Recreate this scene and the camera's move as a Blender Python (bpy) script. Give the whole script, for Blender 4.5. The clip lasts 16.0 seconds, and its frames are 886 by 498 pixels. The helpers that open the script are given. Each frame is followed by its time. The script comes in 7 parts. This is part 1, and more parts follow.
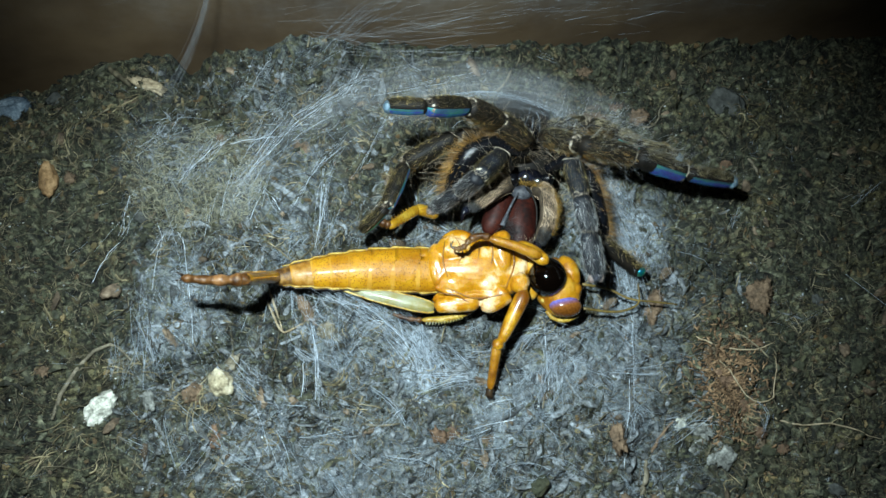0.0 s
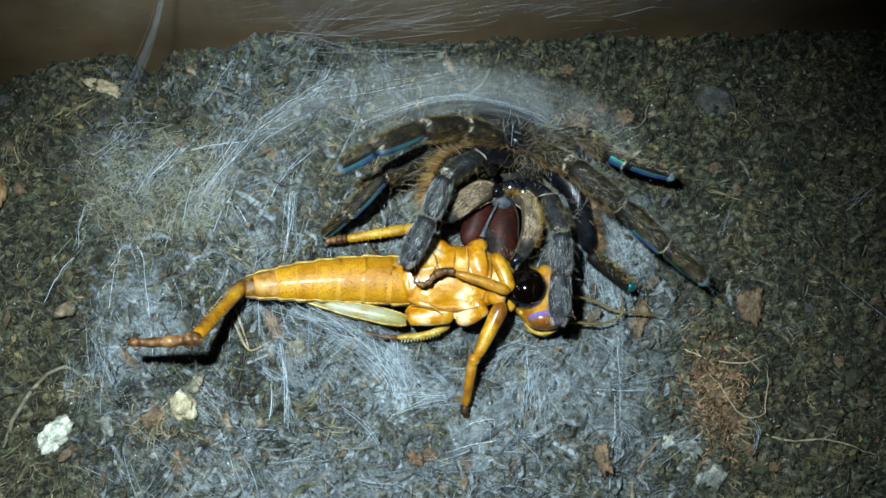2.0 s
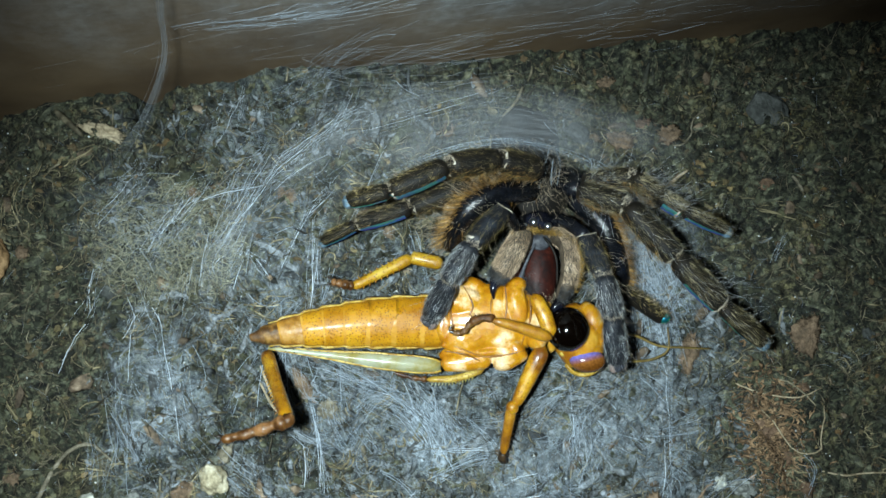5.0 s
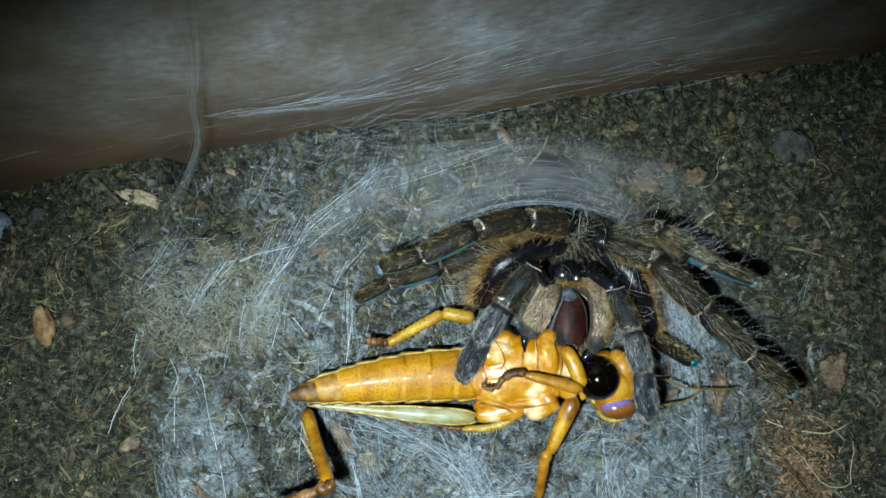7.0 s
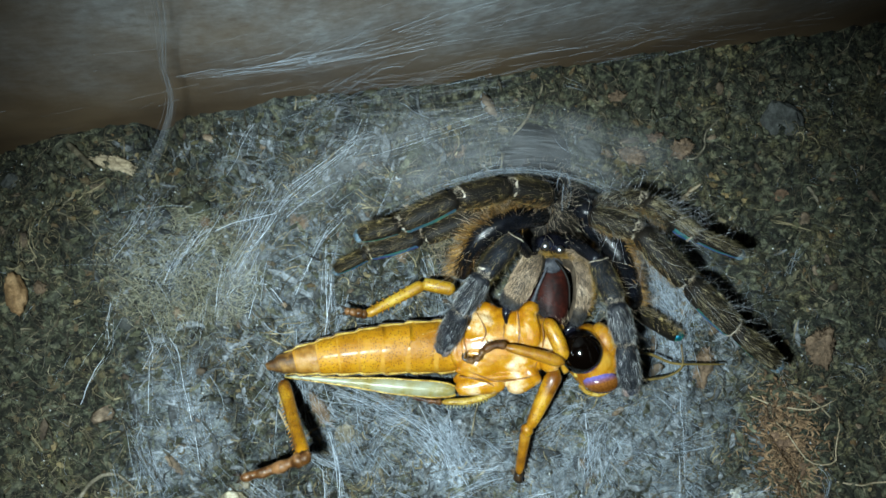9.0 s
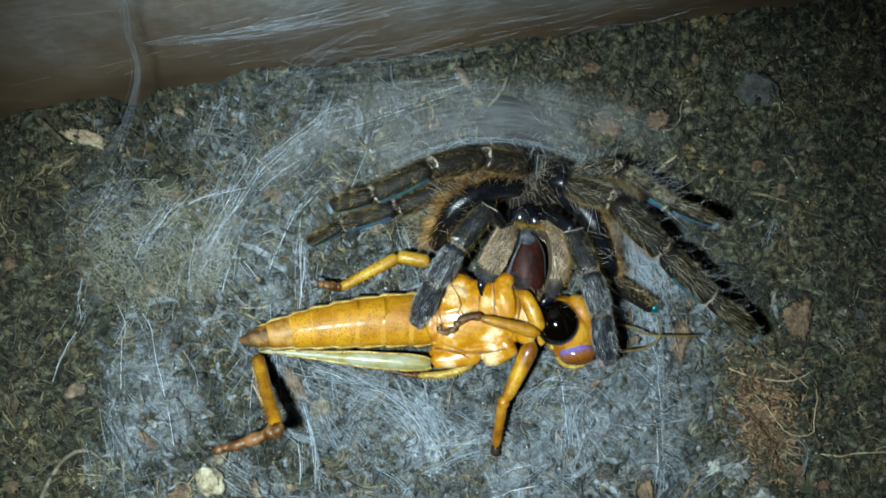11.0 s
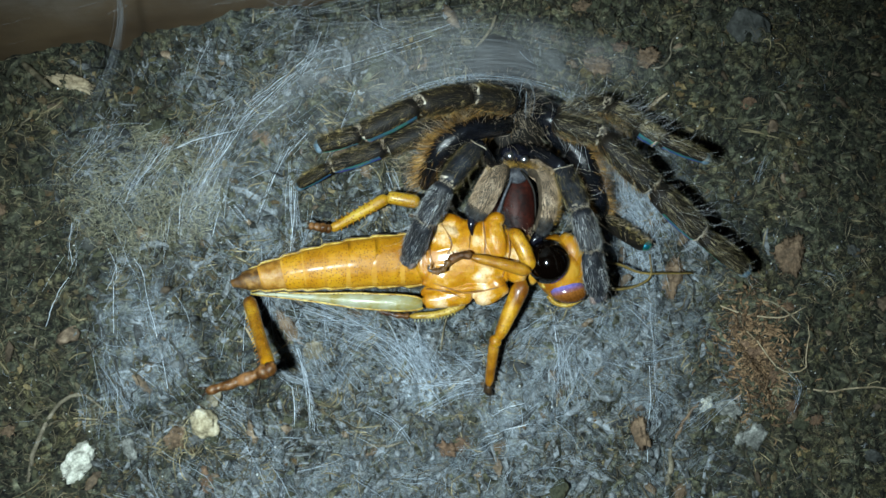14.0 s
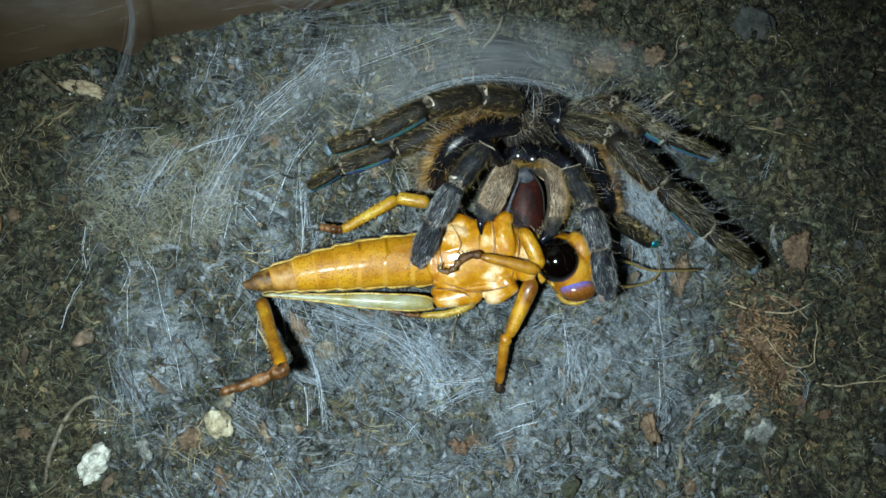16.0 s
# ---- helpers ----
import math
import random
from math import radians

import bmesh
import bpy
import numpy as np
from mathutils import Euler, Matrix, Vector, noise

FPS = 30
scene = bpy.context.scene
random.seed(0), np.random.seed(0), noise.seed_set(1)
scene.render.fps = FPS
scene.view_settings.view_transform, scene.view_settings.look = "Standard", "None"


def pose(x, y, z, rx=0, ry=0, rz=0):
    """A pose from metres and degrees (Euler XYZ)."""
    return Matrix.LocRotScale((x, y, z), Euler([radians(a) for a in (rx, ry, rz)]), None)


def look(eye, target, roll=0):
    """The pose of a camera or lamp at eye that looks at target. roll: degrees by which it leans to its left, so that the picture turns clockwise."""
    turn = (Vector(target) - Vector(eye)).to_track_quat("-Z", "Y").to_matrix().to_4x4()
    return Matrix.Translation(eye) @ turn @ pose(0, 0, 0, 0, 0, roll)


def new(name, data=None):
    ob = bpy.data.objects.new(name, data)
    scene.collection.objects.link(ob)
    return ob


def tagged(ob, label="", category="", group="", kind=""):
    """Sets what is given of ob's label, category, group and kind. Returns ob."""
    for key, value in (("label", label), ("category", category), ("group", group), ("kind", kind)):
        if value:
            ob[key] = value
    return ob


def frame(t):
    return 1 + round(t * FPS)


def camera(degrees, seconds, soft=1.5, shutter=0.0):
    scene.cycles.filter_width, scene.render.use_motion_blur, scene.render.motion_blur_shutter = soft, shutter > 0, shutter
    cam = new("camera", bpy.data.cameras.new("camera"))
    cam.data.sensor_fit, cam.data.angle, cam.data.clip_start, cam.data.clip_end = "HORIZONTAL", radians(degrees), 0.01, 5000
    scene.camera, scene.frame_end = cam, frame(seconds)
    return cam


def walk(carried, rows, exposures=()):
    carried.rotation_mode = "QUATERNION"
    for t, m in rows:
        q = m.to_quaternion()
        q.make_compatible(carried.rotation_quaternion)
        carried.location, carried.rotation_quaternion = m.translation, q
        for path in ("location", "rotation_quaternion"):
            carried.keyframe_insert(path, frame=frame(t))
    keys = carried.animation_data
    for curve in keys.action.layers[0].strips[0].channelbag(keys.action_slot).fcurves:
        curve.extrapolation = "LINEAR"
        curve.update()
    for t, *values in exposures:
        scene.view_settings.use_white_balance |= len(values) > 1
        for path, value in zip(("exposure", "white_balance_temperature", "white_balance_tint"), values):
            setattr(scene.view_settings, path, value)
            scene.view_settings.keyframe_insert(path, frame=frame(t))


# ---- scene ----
cam = camera(45.84, 16.0, soft=1.5, shutter=0.7)
PATH = [
    (0.0, -0.00013, -0.01704, 0.14275, 15.06, -7.78, -3.27),
    (0.5, 0.00040, -0.01605, 0.14051, 14.89, -7.79, -3.38),
    (1.0, 0.00112, -0.01571, 0.13927, 14.93, -7.99, -3.43),
    (1.5, 0.00123, -0.01318, 0.13797, 13.93, -8.41, -3.45),
    (2.0, 0.00209, -0.00931, 0.13679, 13.32, -8.63, -3.80),
    (2.5, 0.00202, -0.00560, 0.13687, 11.99, -8.38, -3.84),
    (3.0, 0.00131, -0.00312, 0.13597, 11.38, -8.16, -3.80),
    (3.2, 0.00074, -0.00185, 0.13584, 11.36, -8.12, -3.87),
    (5.3, 0.00043, 0.01727, 0.13031, 5.79, -8.35, -5.90),
    (5.5, 0.00099, 0.01865, 0.13046, 5.40, -8.10, -5.92),
    (6.0, 0.00168, 0.02046, 0.13118, 4.46, -7.73, -6.05),
    (6.5, 0.00213, 0.02369, 0.13219, 3.53, -7.24, -6.51),
    (7.0, 0.00141, 0.02754, 0.13454, 3.99, -6.47, -7.22),
    (7.5, 0.00072, 0.02629, 0.13328, 3.92, -6.79, -7.01),
    (8.0, 0.00065, 0.02653, 0.13257, 3.53, -7.08, -7.02),
    (8.2, 0.00124, 0.02647, 0.13230, 3.44, -6.78, -6.77),
    (10.3, 0.00358, 0.02319, 0.13212, 3.18, -7.10, -6.90),
    (10.5, 0.00362, 0.02325, 0.13208, 3.34, -7.14, -7.13),
    (11.0, 0.00467, 0.02205, 0.13135, 3.17, -7.35, -7.27),
    (11.5, 0.00477, 0.01978, 0.13068, 2.69, -7.78, -7.61),
    (12.0, 0.00531, 0.01785, 0.13168, 2.50, -7.24, -7.83),
    (12.5, 0.00568, 0.01857, 0.13152, 2.12, -7.19, -8.05),
    (13.0, 0.00553, 0.01916, 0.13087, 1.44, -7.37, -8.11),
    (13.5, 0.00580, 0.01892, 0.13073, 1.37, -7.33, -8.00),
    (14.0, 0.00564, 0.01888, 0.13130, 1.35, -7.23, -8.13),
    (14.5, 0.00571, 0.01929, 0.13298, 1.28, -6.59, -8.43),
    (15.0, 0.00563, 0.01999, 0.13252, 1.23, -6.72, -8.50),
    (15.5, 0.00553, 0.01952, 0.13173, 1.06, -6.96, -8.66),
    (16.0, 0.00514, 0.01944, 0.13237, 1.19, -6.88, -8.74),
]
walk(cam, [(t, pose(x, y, z, rx, ry, rz)) for t, x, y, z, rx, ry, rz in PATH], [(0.0, 0.15), (3.2, 0.15), (5.3, 0.0), (10.3, -0.03), (13.0, -0.12), (16.0, -0.15)])

# ---- light: one small white torch beside the lens, in a dark room ----
world = bpy.data.worlds.new("dark_room")
world.use_nodes = True
world.node_tree.nodes["Background"].inputs[0].default_value = (0.75, 0.85, 1.0, 1)
world.node_tree.nodes["Background"].inputs[1].default_value = 0.002
scene.world = world
torch_data = bpy.data.lights.new("torch", "SPOT")
torch_data.energy = 1.99
torch_data.color = (0.78, 0.96, 1.0)
torch_data.spot_size = radians(67)
torch_data.spot_blend = 1.0
torch_data.shadow_soft_size = 0.003
torch = new("torch", torch_data)
torch.matrix_world = look((-0.016, 0.015, 0.136), (0.0148, 0.004, 0.0))

MM = 0.001


# ---- materials ----
def shader(name, rough=0.6, metal=0.0, spec=0.5):
    m = bpy.data.materials.new(name)
    m.use_nodes = True
    b = m.node_tree.nodes["Principled BSDF"]
    b.inputs["Roughness"].default_value = rough
    b.inputs["Metallic"].default_value = metal
    b.inputs["Specular IOR Level"].default_value = spec
    return m, m.node_tree.nodes, m.node_tree.links, b


def noise_node(nodes, links, scale, detail=4.0, rough=0.6):
    co = nodes.new("ShaderNodeTexCoord")
    n = nodes.new("ShaderNodeTexNoise")
    n.inputs["Scale"].default_value = scale
    n.inputs["Detail"].default_value = detail
    n.inputs["Roughness"].default_value = rough
    links.new(co.outputs["Object"], n.inputs["Vector"])
    return n


def ramp_node(nodes, links, source, stops):
    r = nodes.new("ShaderNodeValToRGB")
    while len(r.color_ramp.elements) < len(stops):
        r.color_ramp.elements.new(0.5)
    for e, (p, c) in zip(r.color_ramp.elements, stops):
        e.position, e.color = p, (*c, 1)
    links.new(source, r.inputs[0])
    return r


def mix_node(nodes, links, fac, a, b, blend="MIX"):
    m = nodes.new("ShaderNodeMix")
    m.data_type, m.blend_type = "RGBA", blend
    for socket, value in ((m.inputs[0], fac), (m.inputs[6], a), (m.inputs[7], b)):
        if isinstance(value, (int, float)):
            socket.default_value = value
        elif isinstance(value, tuple):
            socket.default_value = (*value, 1)
        else:
            links.new(value, socket)
    return m.outputs[2]


def bump(nodes, links, bsdf, height, distance, strength=0.6):
    b = nodes.new("ShaderNodeBump")
    b.inputs["Strength"].default_value = strength
    b.inputs["Distance"].default_value = distance
    links.new(height, b.inputs["Height"])
    links.new(b.outputs[0], bsdf.inputs["Normal"])


def mottled(name, dark, mid, light, scale, rough=0.6, spec=0.5, relief=0.0002, fine=4.0, island=0.0, metal=0.0):
    m, n, l, b = shader(name, rough, metal, spec)
    big = noise_node(n, l, scale)
    small = noise_node(n, l, scale * fine, 5.0, 0.7)
    col = ramp_node(n, l, big.outputs[0], [(0.3, dark), (0.5, mid), (0.7, light)]).outputs[0]
    tone = ramp_node(n, l, small.outputs[0], [(0.3, (0.55, 0.55, 0.55)), (0.7, (1.25, 1.25, 1.25))]).outputs[0]
    out = mix_node(n, l, 0.7, col, tone, "MULTIPLY")
    if island:
        g = n.new("ShaderNodeNewGeometry")
        vary = ramp_node(n, l, g.outputs["Random Per Island"], [(0.0, (1 - island,) * 3), (0.5, (1.0, 0.97, 0.92)), (1.0, (1 + island,) * 3)]).outputs[0]
        out = mix_node(n, l, 1.0, out, vary, "MULTIPLY")
    l.new(out, b.inputs["Base Color"])
    bump(n, l, b, small.outputs[0], relief)
    return m


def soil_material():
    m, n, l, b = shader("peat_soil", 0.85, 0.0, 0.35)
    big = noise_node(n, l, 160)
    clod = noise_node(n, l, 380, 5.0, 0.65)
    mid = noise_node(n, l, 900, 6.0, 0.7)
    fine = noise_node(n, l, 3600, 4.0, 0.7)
    # near-black noise stop paints in the shaded gaps between clods
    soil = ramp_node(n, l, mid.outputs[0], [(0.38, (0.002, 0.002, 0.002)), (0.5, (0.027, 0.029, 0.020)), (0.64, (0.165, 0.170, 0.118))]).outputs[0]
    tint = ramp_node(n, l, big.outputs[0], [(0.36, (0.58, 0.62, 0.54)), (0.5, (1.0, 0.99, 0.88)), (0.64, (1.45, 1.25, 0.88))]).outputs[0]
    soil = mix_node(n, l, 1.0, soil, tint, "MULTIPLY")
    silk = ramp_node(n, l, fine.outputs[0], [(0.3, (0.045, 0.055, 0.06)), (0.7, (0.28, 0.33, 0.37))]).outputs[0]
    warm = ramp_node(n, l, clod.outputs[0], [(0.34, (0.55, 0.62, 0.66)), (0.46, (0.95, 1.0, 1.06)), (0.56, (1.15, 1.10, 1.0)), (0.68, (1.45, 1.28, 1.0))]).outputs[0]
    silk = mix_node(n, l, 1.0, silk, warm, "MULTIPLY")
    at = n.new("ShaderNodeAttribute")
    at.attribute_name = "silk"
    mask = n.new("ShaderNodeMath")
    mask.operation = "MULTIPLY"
    # noise breaks the silk into pale plates, with dark cracks painted between them
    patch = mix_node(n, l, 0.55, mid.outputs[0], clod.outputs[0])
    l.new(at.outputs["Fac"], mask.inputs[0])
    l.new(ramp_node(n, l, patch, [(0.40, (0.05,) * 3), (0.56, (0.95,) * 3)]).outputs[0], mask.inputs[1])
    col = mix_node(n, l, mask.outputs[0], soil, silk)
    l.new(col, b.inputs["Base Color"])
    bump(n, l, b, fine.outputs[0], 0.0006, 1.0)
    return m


def crumb_material():
    m, n, l, b = shader("soil_crumb", 0.85, 0.0, 0.3)
    g = n.new("ShaderNodeNewGeometry")
    tone = ramp_node(n, l, g.outputs["Random Per Island"], [(0.0, (0.014, 0.015, 0.011)), (0.45, (0.036, 0.038, 0.026)), (0.72, (0.067, 0.070, 0.046)), (0.86, (0.085, 0.055, 0.03)), (0.95, (0.13, 0.125, 0.09)), (1.0, (0.19, 0.15, 0.09))]).outputs[0]
    small = noise_node(n, l, 2600, 4.0, 0.7)
    grain = ramp_node(n, l, small.outputs[0], [(0.3, (0.5,) * 3), (0.7, (1.4,) * 3)]).outputs[0]
    patch = ramp_node(n, l, noise_node(n, l, 160).outputs[0], [(0.36, (0.58, 0.62, 0.54)), (0.5, (1.0, 0.99, 0.88)), (0.64, (1.45, 1.25, 0.88))]).outputs[0]
    tone = mix_node(n, l, 1.0, tone, patch, "MULTIPLY")
    l.new(mix_node(n, l, 0.8, tone, grain, "MULTIPLY"), b.inputs["Base Color"])
    bump(n, l, b, small.outputs[0], 0.0003, 0.8)
    return m


def thread_material(name, colour, rough, alpha, low=0.55):
    m, n, l, b = shader(name, rough, 0.0, 0.6)
    g = n.new("ShaderNodeNewGeometry")
    col = ramp_node(n, l, g.outputs["Random Per Island"], [(0.0, tuple(c * low for c in colour)), (1.0, colour)]).outputs[0]
    l.new(col, b.inputs["Base Color"])
    b.inputs["Alpha"].default_value = alpha
    return m


def locust_material(name, dark, mid, light, dots, rough=0.28, patch=260, steep=1.0, coat=0.15):
    m, n, l, b = shader(name, rough, 0.0, 0.36)
    big = noise_node(n, l, patch, 4.0)
    small = noise_node(n, l, 2200, 4.0)
    col = ramp_node(n, l, big.outputs[0], [(0.5 - 0.2 / steep, dark), (0.5, mid), (0.5 + 0.22 / steep, light)]).outputs[0]
    co = n.new("ShaderNodeTexCoord")
    v = n.new("ShaderNodeTexVoronoi")
    v.inputs["Scale"].default_value = 3300
    l.new(co.outputs["Object"], v.inputs["Vector"])
    spot = ramp_node(n, l, v.outputs["Distance"], [(0.22, (0.0,) * 3), (0.36, (1.0,) * 3)]).outputs[0]
    where = ramp_node(n, l, noise_node(n, l, 500, 2.0).outputs[0], [(0.33, (1.0,) * 3), (0.48, (1 - dots,) * 3)]).outputs[0]
    keep = mix_node(n, l, 1.0, spot, where, "LIGHTEN")
    brown = mix_node(n, l, keep, (0.15, 0.06, 0.008), col)
    l.new(brown, b.inputs["Base Color"])
    b.inputs["Subsurface Weight"].default_value = 0.05
    b.inputs["Subsurface Radius"].default_value = (1.0, 0.4, 0.1)
    b.inputs["Subsurface Scale"].default_value = 0.0006
    b.inputs["Coat Weight"].default_value = coat
    b.inputs["Coat Roughness"].default_value = 0.2
    bump(n, l, b, noise_node(n, l, 1300, 6.0, 0.7).outputs[0], 0.00026, 0.7)
    return m


def iridescent_material(name, stops):
    """Structural colour that flashes where it faces the torch, over dull lavender skin."""
    m, n, l, b = shader(name, 0.52, 1.0, 0.5)
    big = noise_node(n, l, 380, 2.0)
    fine = noise_node(n, l, 5000)
    tone = ramp_node(n, l, fine.outputs[0], [(0.3, (0.6,) * 3), (0.7, (1.15,) * 3)]).outputs[0]
    l.new(mix_node(n, l, 0.8, ramp_node(n, l, big.outputs[0], stops).outputs[0], tone, "MULTIPLY"), b.inputs["Base Color"])
    bump(n, l, b, fine.outputs[0], 0.00005, 0.6)
    skin = n.new("ShaderNodeBsdfPrincipled")
    skin.inputs["Roughness"].default_value = 0.55
    skin.inputs["Specular IOR Level"].default_value = 0.3
    l.new(mix_node(n, l, 0.8, (0.12, 0.135, 0.27), tone, "MULTIPLY"), skin.inputs["Base Color"])
    both = n.new("ShaderNodeMixShader")
    both.inputs[0].default_value = 0.24
    l.new(b.outputs[0], both.inputs[1])
    l.new(skin.outputs[0], both.inputs[2])
    l.new(both.outputs[0], n["Material Output"].inputs["Surface"])
    return m


def wall_material():
    """Brown wall with a smeared film of silk on its middle."""
    m, n, l, b = shader("brown_wall", 0.6, 0.0, 0.25)
    brown = ramp_node(n, l, noise_node(n, l, 45).outputs[0], [(0.3, (0.085, 0.052, 0.028)), (0.5, (0.14, 0.09, 0.048)), (0.7, (0.20, 0.135, 0.075))]).outputs[0]
    co = n.new("ShaderNodeTexCoord")
    squeeze = n.new("ShaderNodeMapping")
    squeeze.inputs["Scale"].default_value = (1.0, 1.0, 0.4)
    squeeze.inputs["Rotation"].default_value = (0, radians(8), 0)
    l.new(co.outputs["Object"], squeeze.inputs[0])
    streak = n.new("ShaderNodeTexNoise")
    streak.inputs["Scale"].default_value = 110
    streak.inputs["Detail"].default_value = 7
    streak.inputs["Roughness"].default_value = 0.62
    l.new(squeeze.outputs[0], streak.inputs["Vector"])
    centre = n.new("ShaderNodeVectorMath")
    centre.operation = "DISTANCE"
    flat = n.new("ShaderNodeMapping")
    flat.inputs["Scale"].default_value = (0.9, 0, 1.0)
    l.new(co.outputs["Object"], flat.inputs[0])
    l.new(flat.outputs[0], centre.inputs[0])
    centre.inputs[1].default_value = (0.032, 0, 0.047)
    near = ramp_node(n, l, centre.outputs["Value"], [(0.0, (1.0,) * 3), (0.028, (0.78,) * 3), (0.048, (0.36,) * 3), (0.070, (0.22,) * 3), (0.10, (0.08,) * 3)])
    film = ramp_node(n, l, streak.outputs[0], [(0.36, (0.22,) * 3), (0.52, (0.5,) * 3), (0.70, (1.0,) * 3)])
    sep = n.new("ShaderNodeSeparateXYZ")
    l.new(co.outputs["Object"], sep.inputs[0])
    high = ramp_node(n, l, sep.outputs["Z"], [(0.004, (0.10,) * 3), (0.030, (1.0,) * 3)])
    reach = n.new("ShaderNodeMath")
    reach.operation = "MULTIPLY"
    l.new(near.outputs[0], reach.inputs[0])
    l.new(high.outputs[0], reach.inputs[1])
    both = n.new("ShaderNodeMath")
    both.operation = "MULTIPLY"
    l.new(reach.outputs[0], both.inputs[0])
    l.new(film.outputs[0], both.inputs[1])
    grain = ramp_node(n, l, noise_node(n, l, 700, 6.0, 0.7).outputs[0], [(0.3, (0.25, 0.28, 0.30)), (0.7, (0.66, 0.74, 0.79))]).outputs[0]
    l.new(mix_node(n, l, both.outputs[0], brown, grain), b.inputs["Base Color"])
    bump(n, l, b, streak.outputs[0], 0.0004, 0.4)
    return m


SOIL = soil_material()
CRUMB = crumb_material()
FIBRE = mottled("plant_fibre", (0.026, 0.022, 0.014), (0.075, 0.065, 0.042), (0.19, 0.165, 0.11), 300, 0.75, 0.3, 0.00005, 4.0, 0.85)
SILK = thread_material("silk_thread", (0.58, 0.68, 0.78), 0.3, 0.6)
HERO_SILK = thread_material("bright_silk", (0.80, 0.90, 1.0), 0.25, 0.95)
SILK_FINE = thread_material("silk_veil", (0.55, 0.60, 0.65), 0.4, 0.34)
PLAIN_WALL = mottled("plain_brown_wall", (0.045, 0.022, 0.010), (0.075, 0.036, 0.015), (0.11, 0.055, 0.024), 45, 0.5, 0.35, 0.0001, 9.0)
WALL = wall_material()
WHITE_STONE = mottled("white_stone", (0.18, 0.18, 0.15), (0.55, 0.55, 0.47), (0.74, 0.74, 0.66), 900, 0.8, 0.3, 0.0005)
CREAM_STONE = mottled("cream_stone", (0.16, 0.13, 0.075), (0.36, 0.31, 0.20), (0.55, 0.50, 0.37), 600, 0.75, 0.3, 0.0004)
TAN_LUMP = mottled("tan_bark", (0.07, 0.05, 0.032), (0.15, 0.10, 0.062), (0.24, 0.165, 0.105), 500, 0.8, 0.3, 0.0004)
RED_LUMP = mottled("red_bark", (0.065, 0.042, 0.027), (0.14, 0.085, 0.052), (0.25, 0.16, 0.10), 500, 0.8, 0.3, 0.0004)
SCRAP = mottled("wet_scrap", (0.04, 0.06, 0.08), (0.10, 0.14, 0.18), (0.22, 0.28, 0.33), 700, 0.25, 0.6, 0.0006)
GREY_FLAKE = mottled("grey_flake", (0.03, 0.032, 0.029), (0.055, 0.058, 0.053), (0.10, 0.105, 0.098), 500, 0.7, 0.3, 0.0004)
PALE_WOOD = mottled("pale_wood", (0.22, 0.17, 0.10), (0.35, 0.28, 0.18), (0.46, 0.38, 0.26), 600, 0.7, 0.3, 0.0003)
AMBER_BARK = mottled("amber_bark", (0.10, 0.055, 0.022), (0.23, 0.135, 0.06), (0.36, 0.23, 0.115), 500, 0.75, 0.3, 0.0004)
STRAW = mottled("weathered_straw", (0.07, 0.06, 0.04), (0.15, 0.13, 0.09), (0.26, 0.23, 0.17), 900, 0.7, 0.3, 0.0002)
ASH_STONE = mottled("ash_grey_stone", (0.06, 0.063, 0.058), (0.16, 0.165, 0.15), (0.36, 0.37, 0.34), 800, 0.8, 0.3, 0.0005)
SKIN = mottled("tarantula_skin", (0.003, 0.0027, 0.0022), (0.007, 0.0055, 0.004), (0.015, 0.011, 0.007), 500, 0.6, 0.2, 0.0001)
GLOSS_BLACK = mottled("glossy_black_skin", (0.002, 0.002, 0.003), (0.004, 0.004, 0.007), (0.010, 0.012, 0.022), 300, 0.24, 0.35, 0.00005)
SATIN_BLACK = mottled("satin_black_skin", (0.0015, 0.0015, 0.002), (0.003, 0.0035, 0.005), (0.007, 0.008, 0.012), 300, 0.27, 0.5, 0.0002)
BAND = mottled("pale_joint", (0.05, 0.04, 0.03), (0.28, 0.235, 0.175), (0.60, 0.54, 0.45), 1300, 0.6, 0.3, 0.0001)
PALP_SKIN = mottled("blue_grey_skin", (0.003, 0.0035, 0.005), (0.007, 0.008, 0.011), (0.018, 0.022, 0.029), 500, 0.55, 0.3, 0.0001)
PAD = mottled("claw_pad", (0.09, 0.075, 0.075), (0.18, 0.135, 0.12), (0.30, 0.22, 0.18), 900, 0.45, 0.4, 0.0001)
TUFT_BLUE = mottled("blue_foot_tuft", (0.03, 0.05, 0.075), (0.09, 0.15, 0.20), (0.24, 0.36, 0.44), 700, 0.4, 0.4, 0.0001)
BLUE = iridescent_material("iridescent_blue", [(0.36, (0.09, 0.08, 0.75)), (0.48, (0.03, 0.17, 0.95)), (0.58, (0.02, 0.40, 0.92)), (0.70, (0.02, 0.62, 0.55))])
GREEN = iridescent_material("iridescent_green", [(0.36, (0.02, 0.30, 0.55)), (0.55, (0.03, 0.55, 0.35)), (0.7, (0.10, 0.65, 0.18))])
FUR_BROWN = mottled("brown_fur", (0.003, 0.0022, 0.0012), (0.009, 0.007, 0.003), (0.03, 0.022, 0.009), 500, 0.5, 0.2, 0.00001, 4.0, 0.7)
FUR_GREY = mottled("grey_fur", (0.010, 0.010, 0.010), (0.038, 0.039, 0.041), (0.12, 0.125, 0.133), 500, 0.5, 0.3, 0.00001, 4.0, 0.7)
FUR_GOLD = mottled("golden_fur", (0.05, 0.024, 0.005), (0.19, 0.095, 0.018), (0.55, 0.33, 0.10), 700, 0.4, 0.4, 0.00001, 4.0, 0.8)
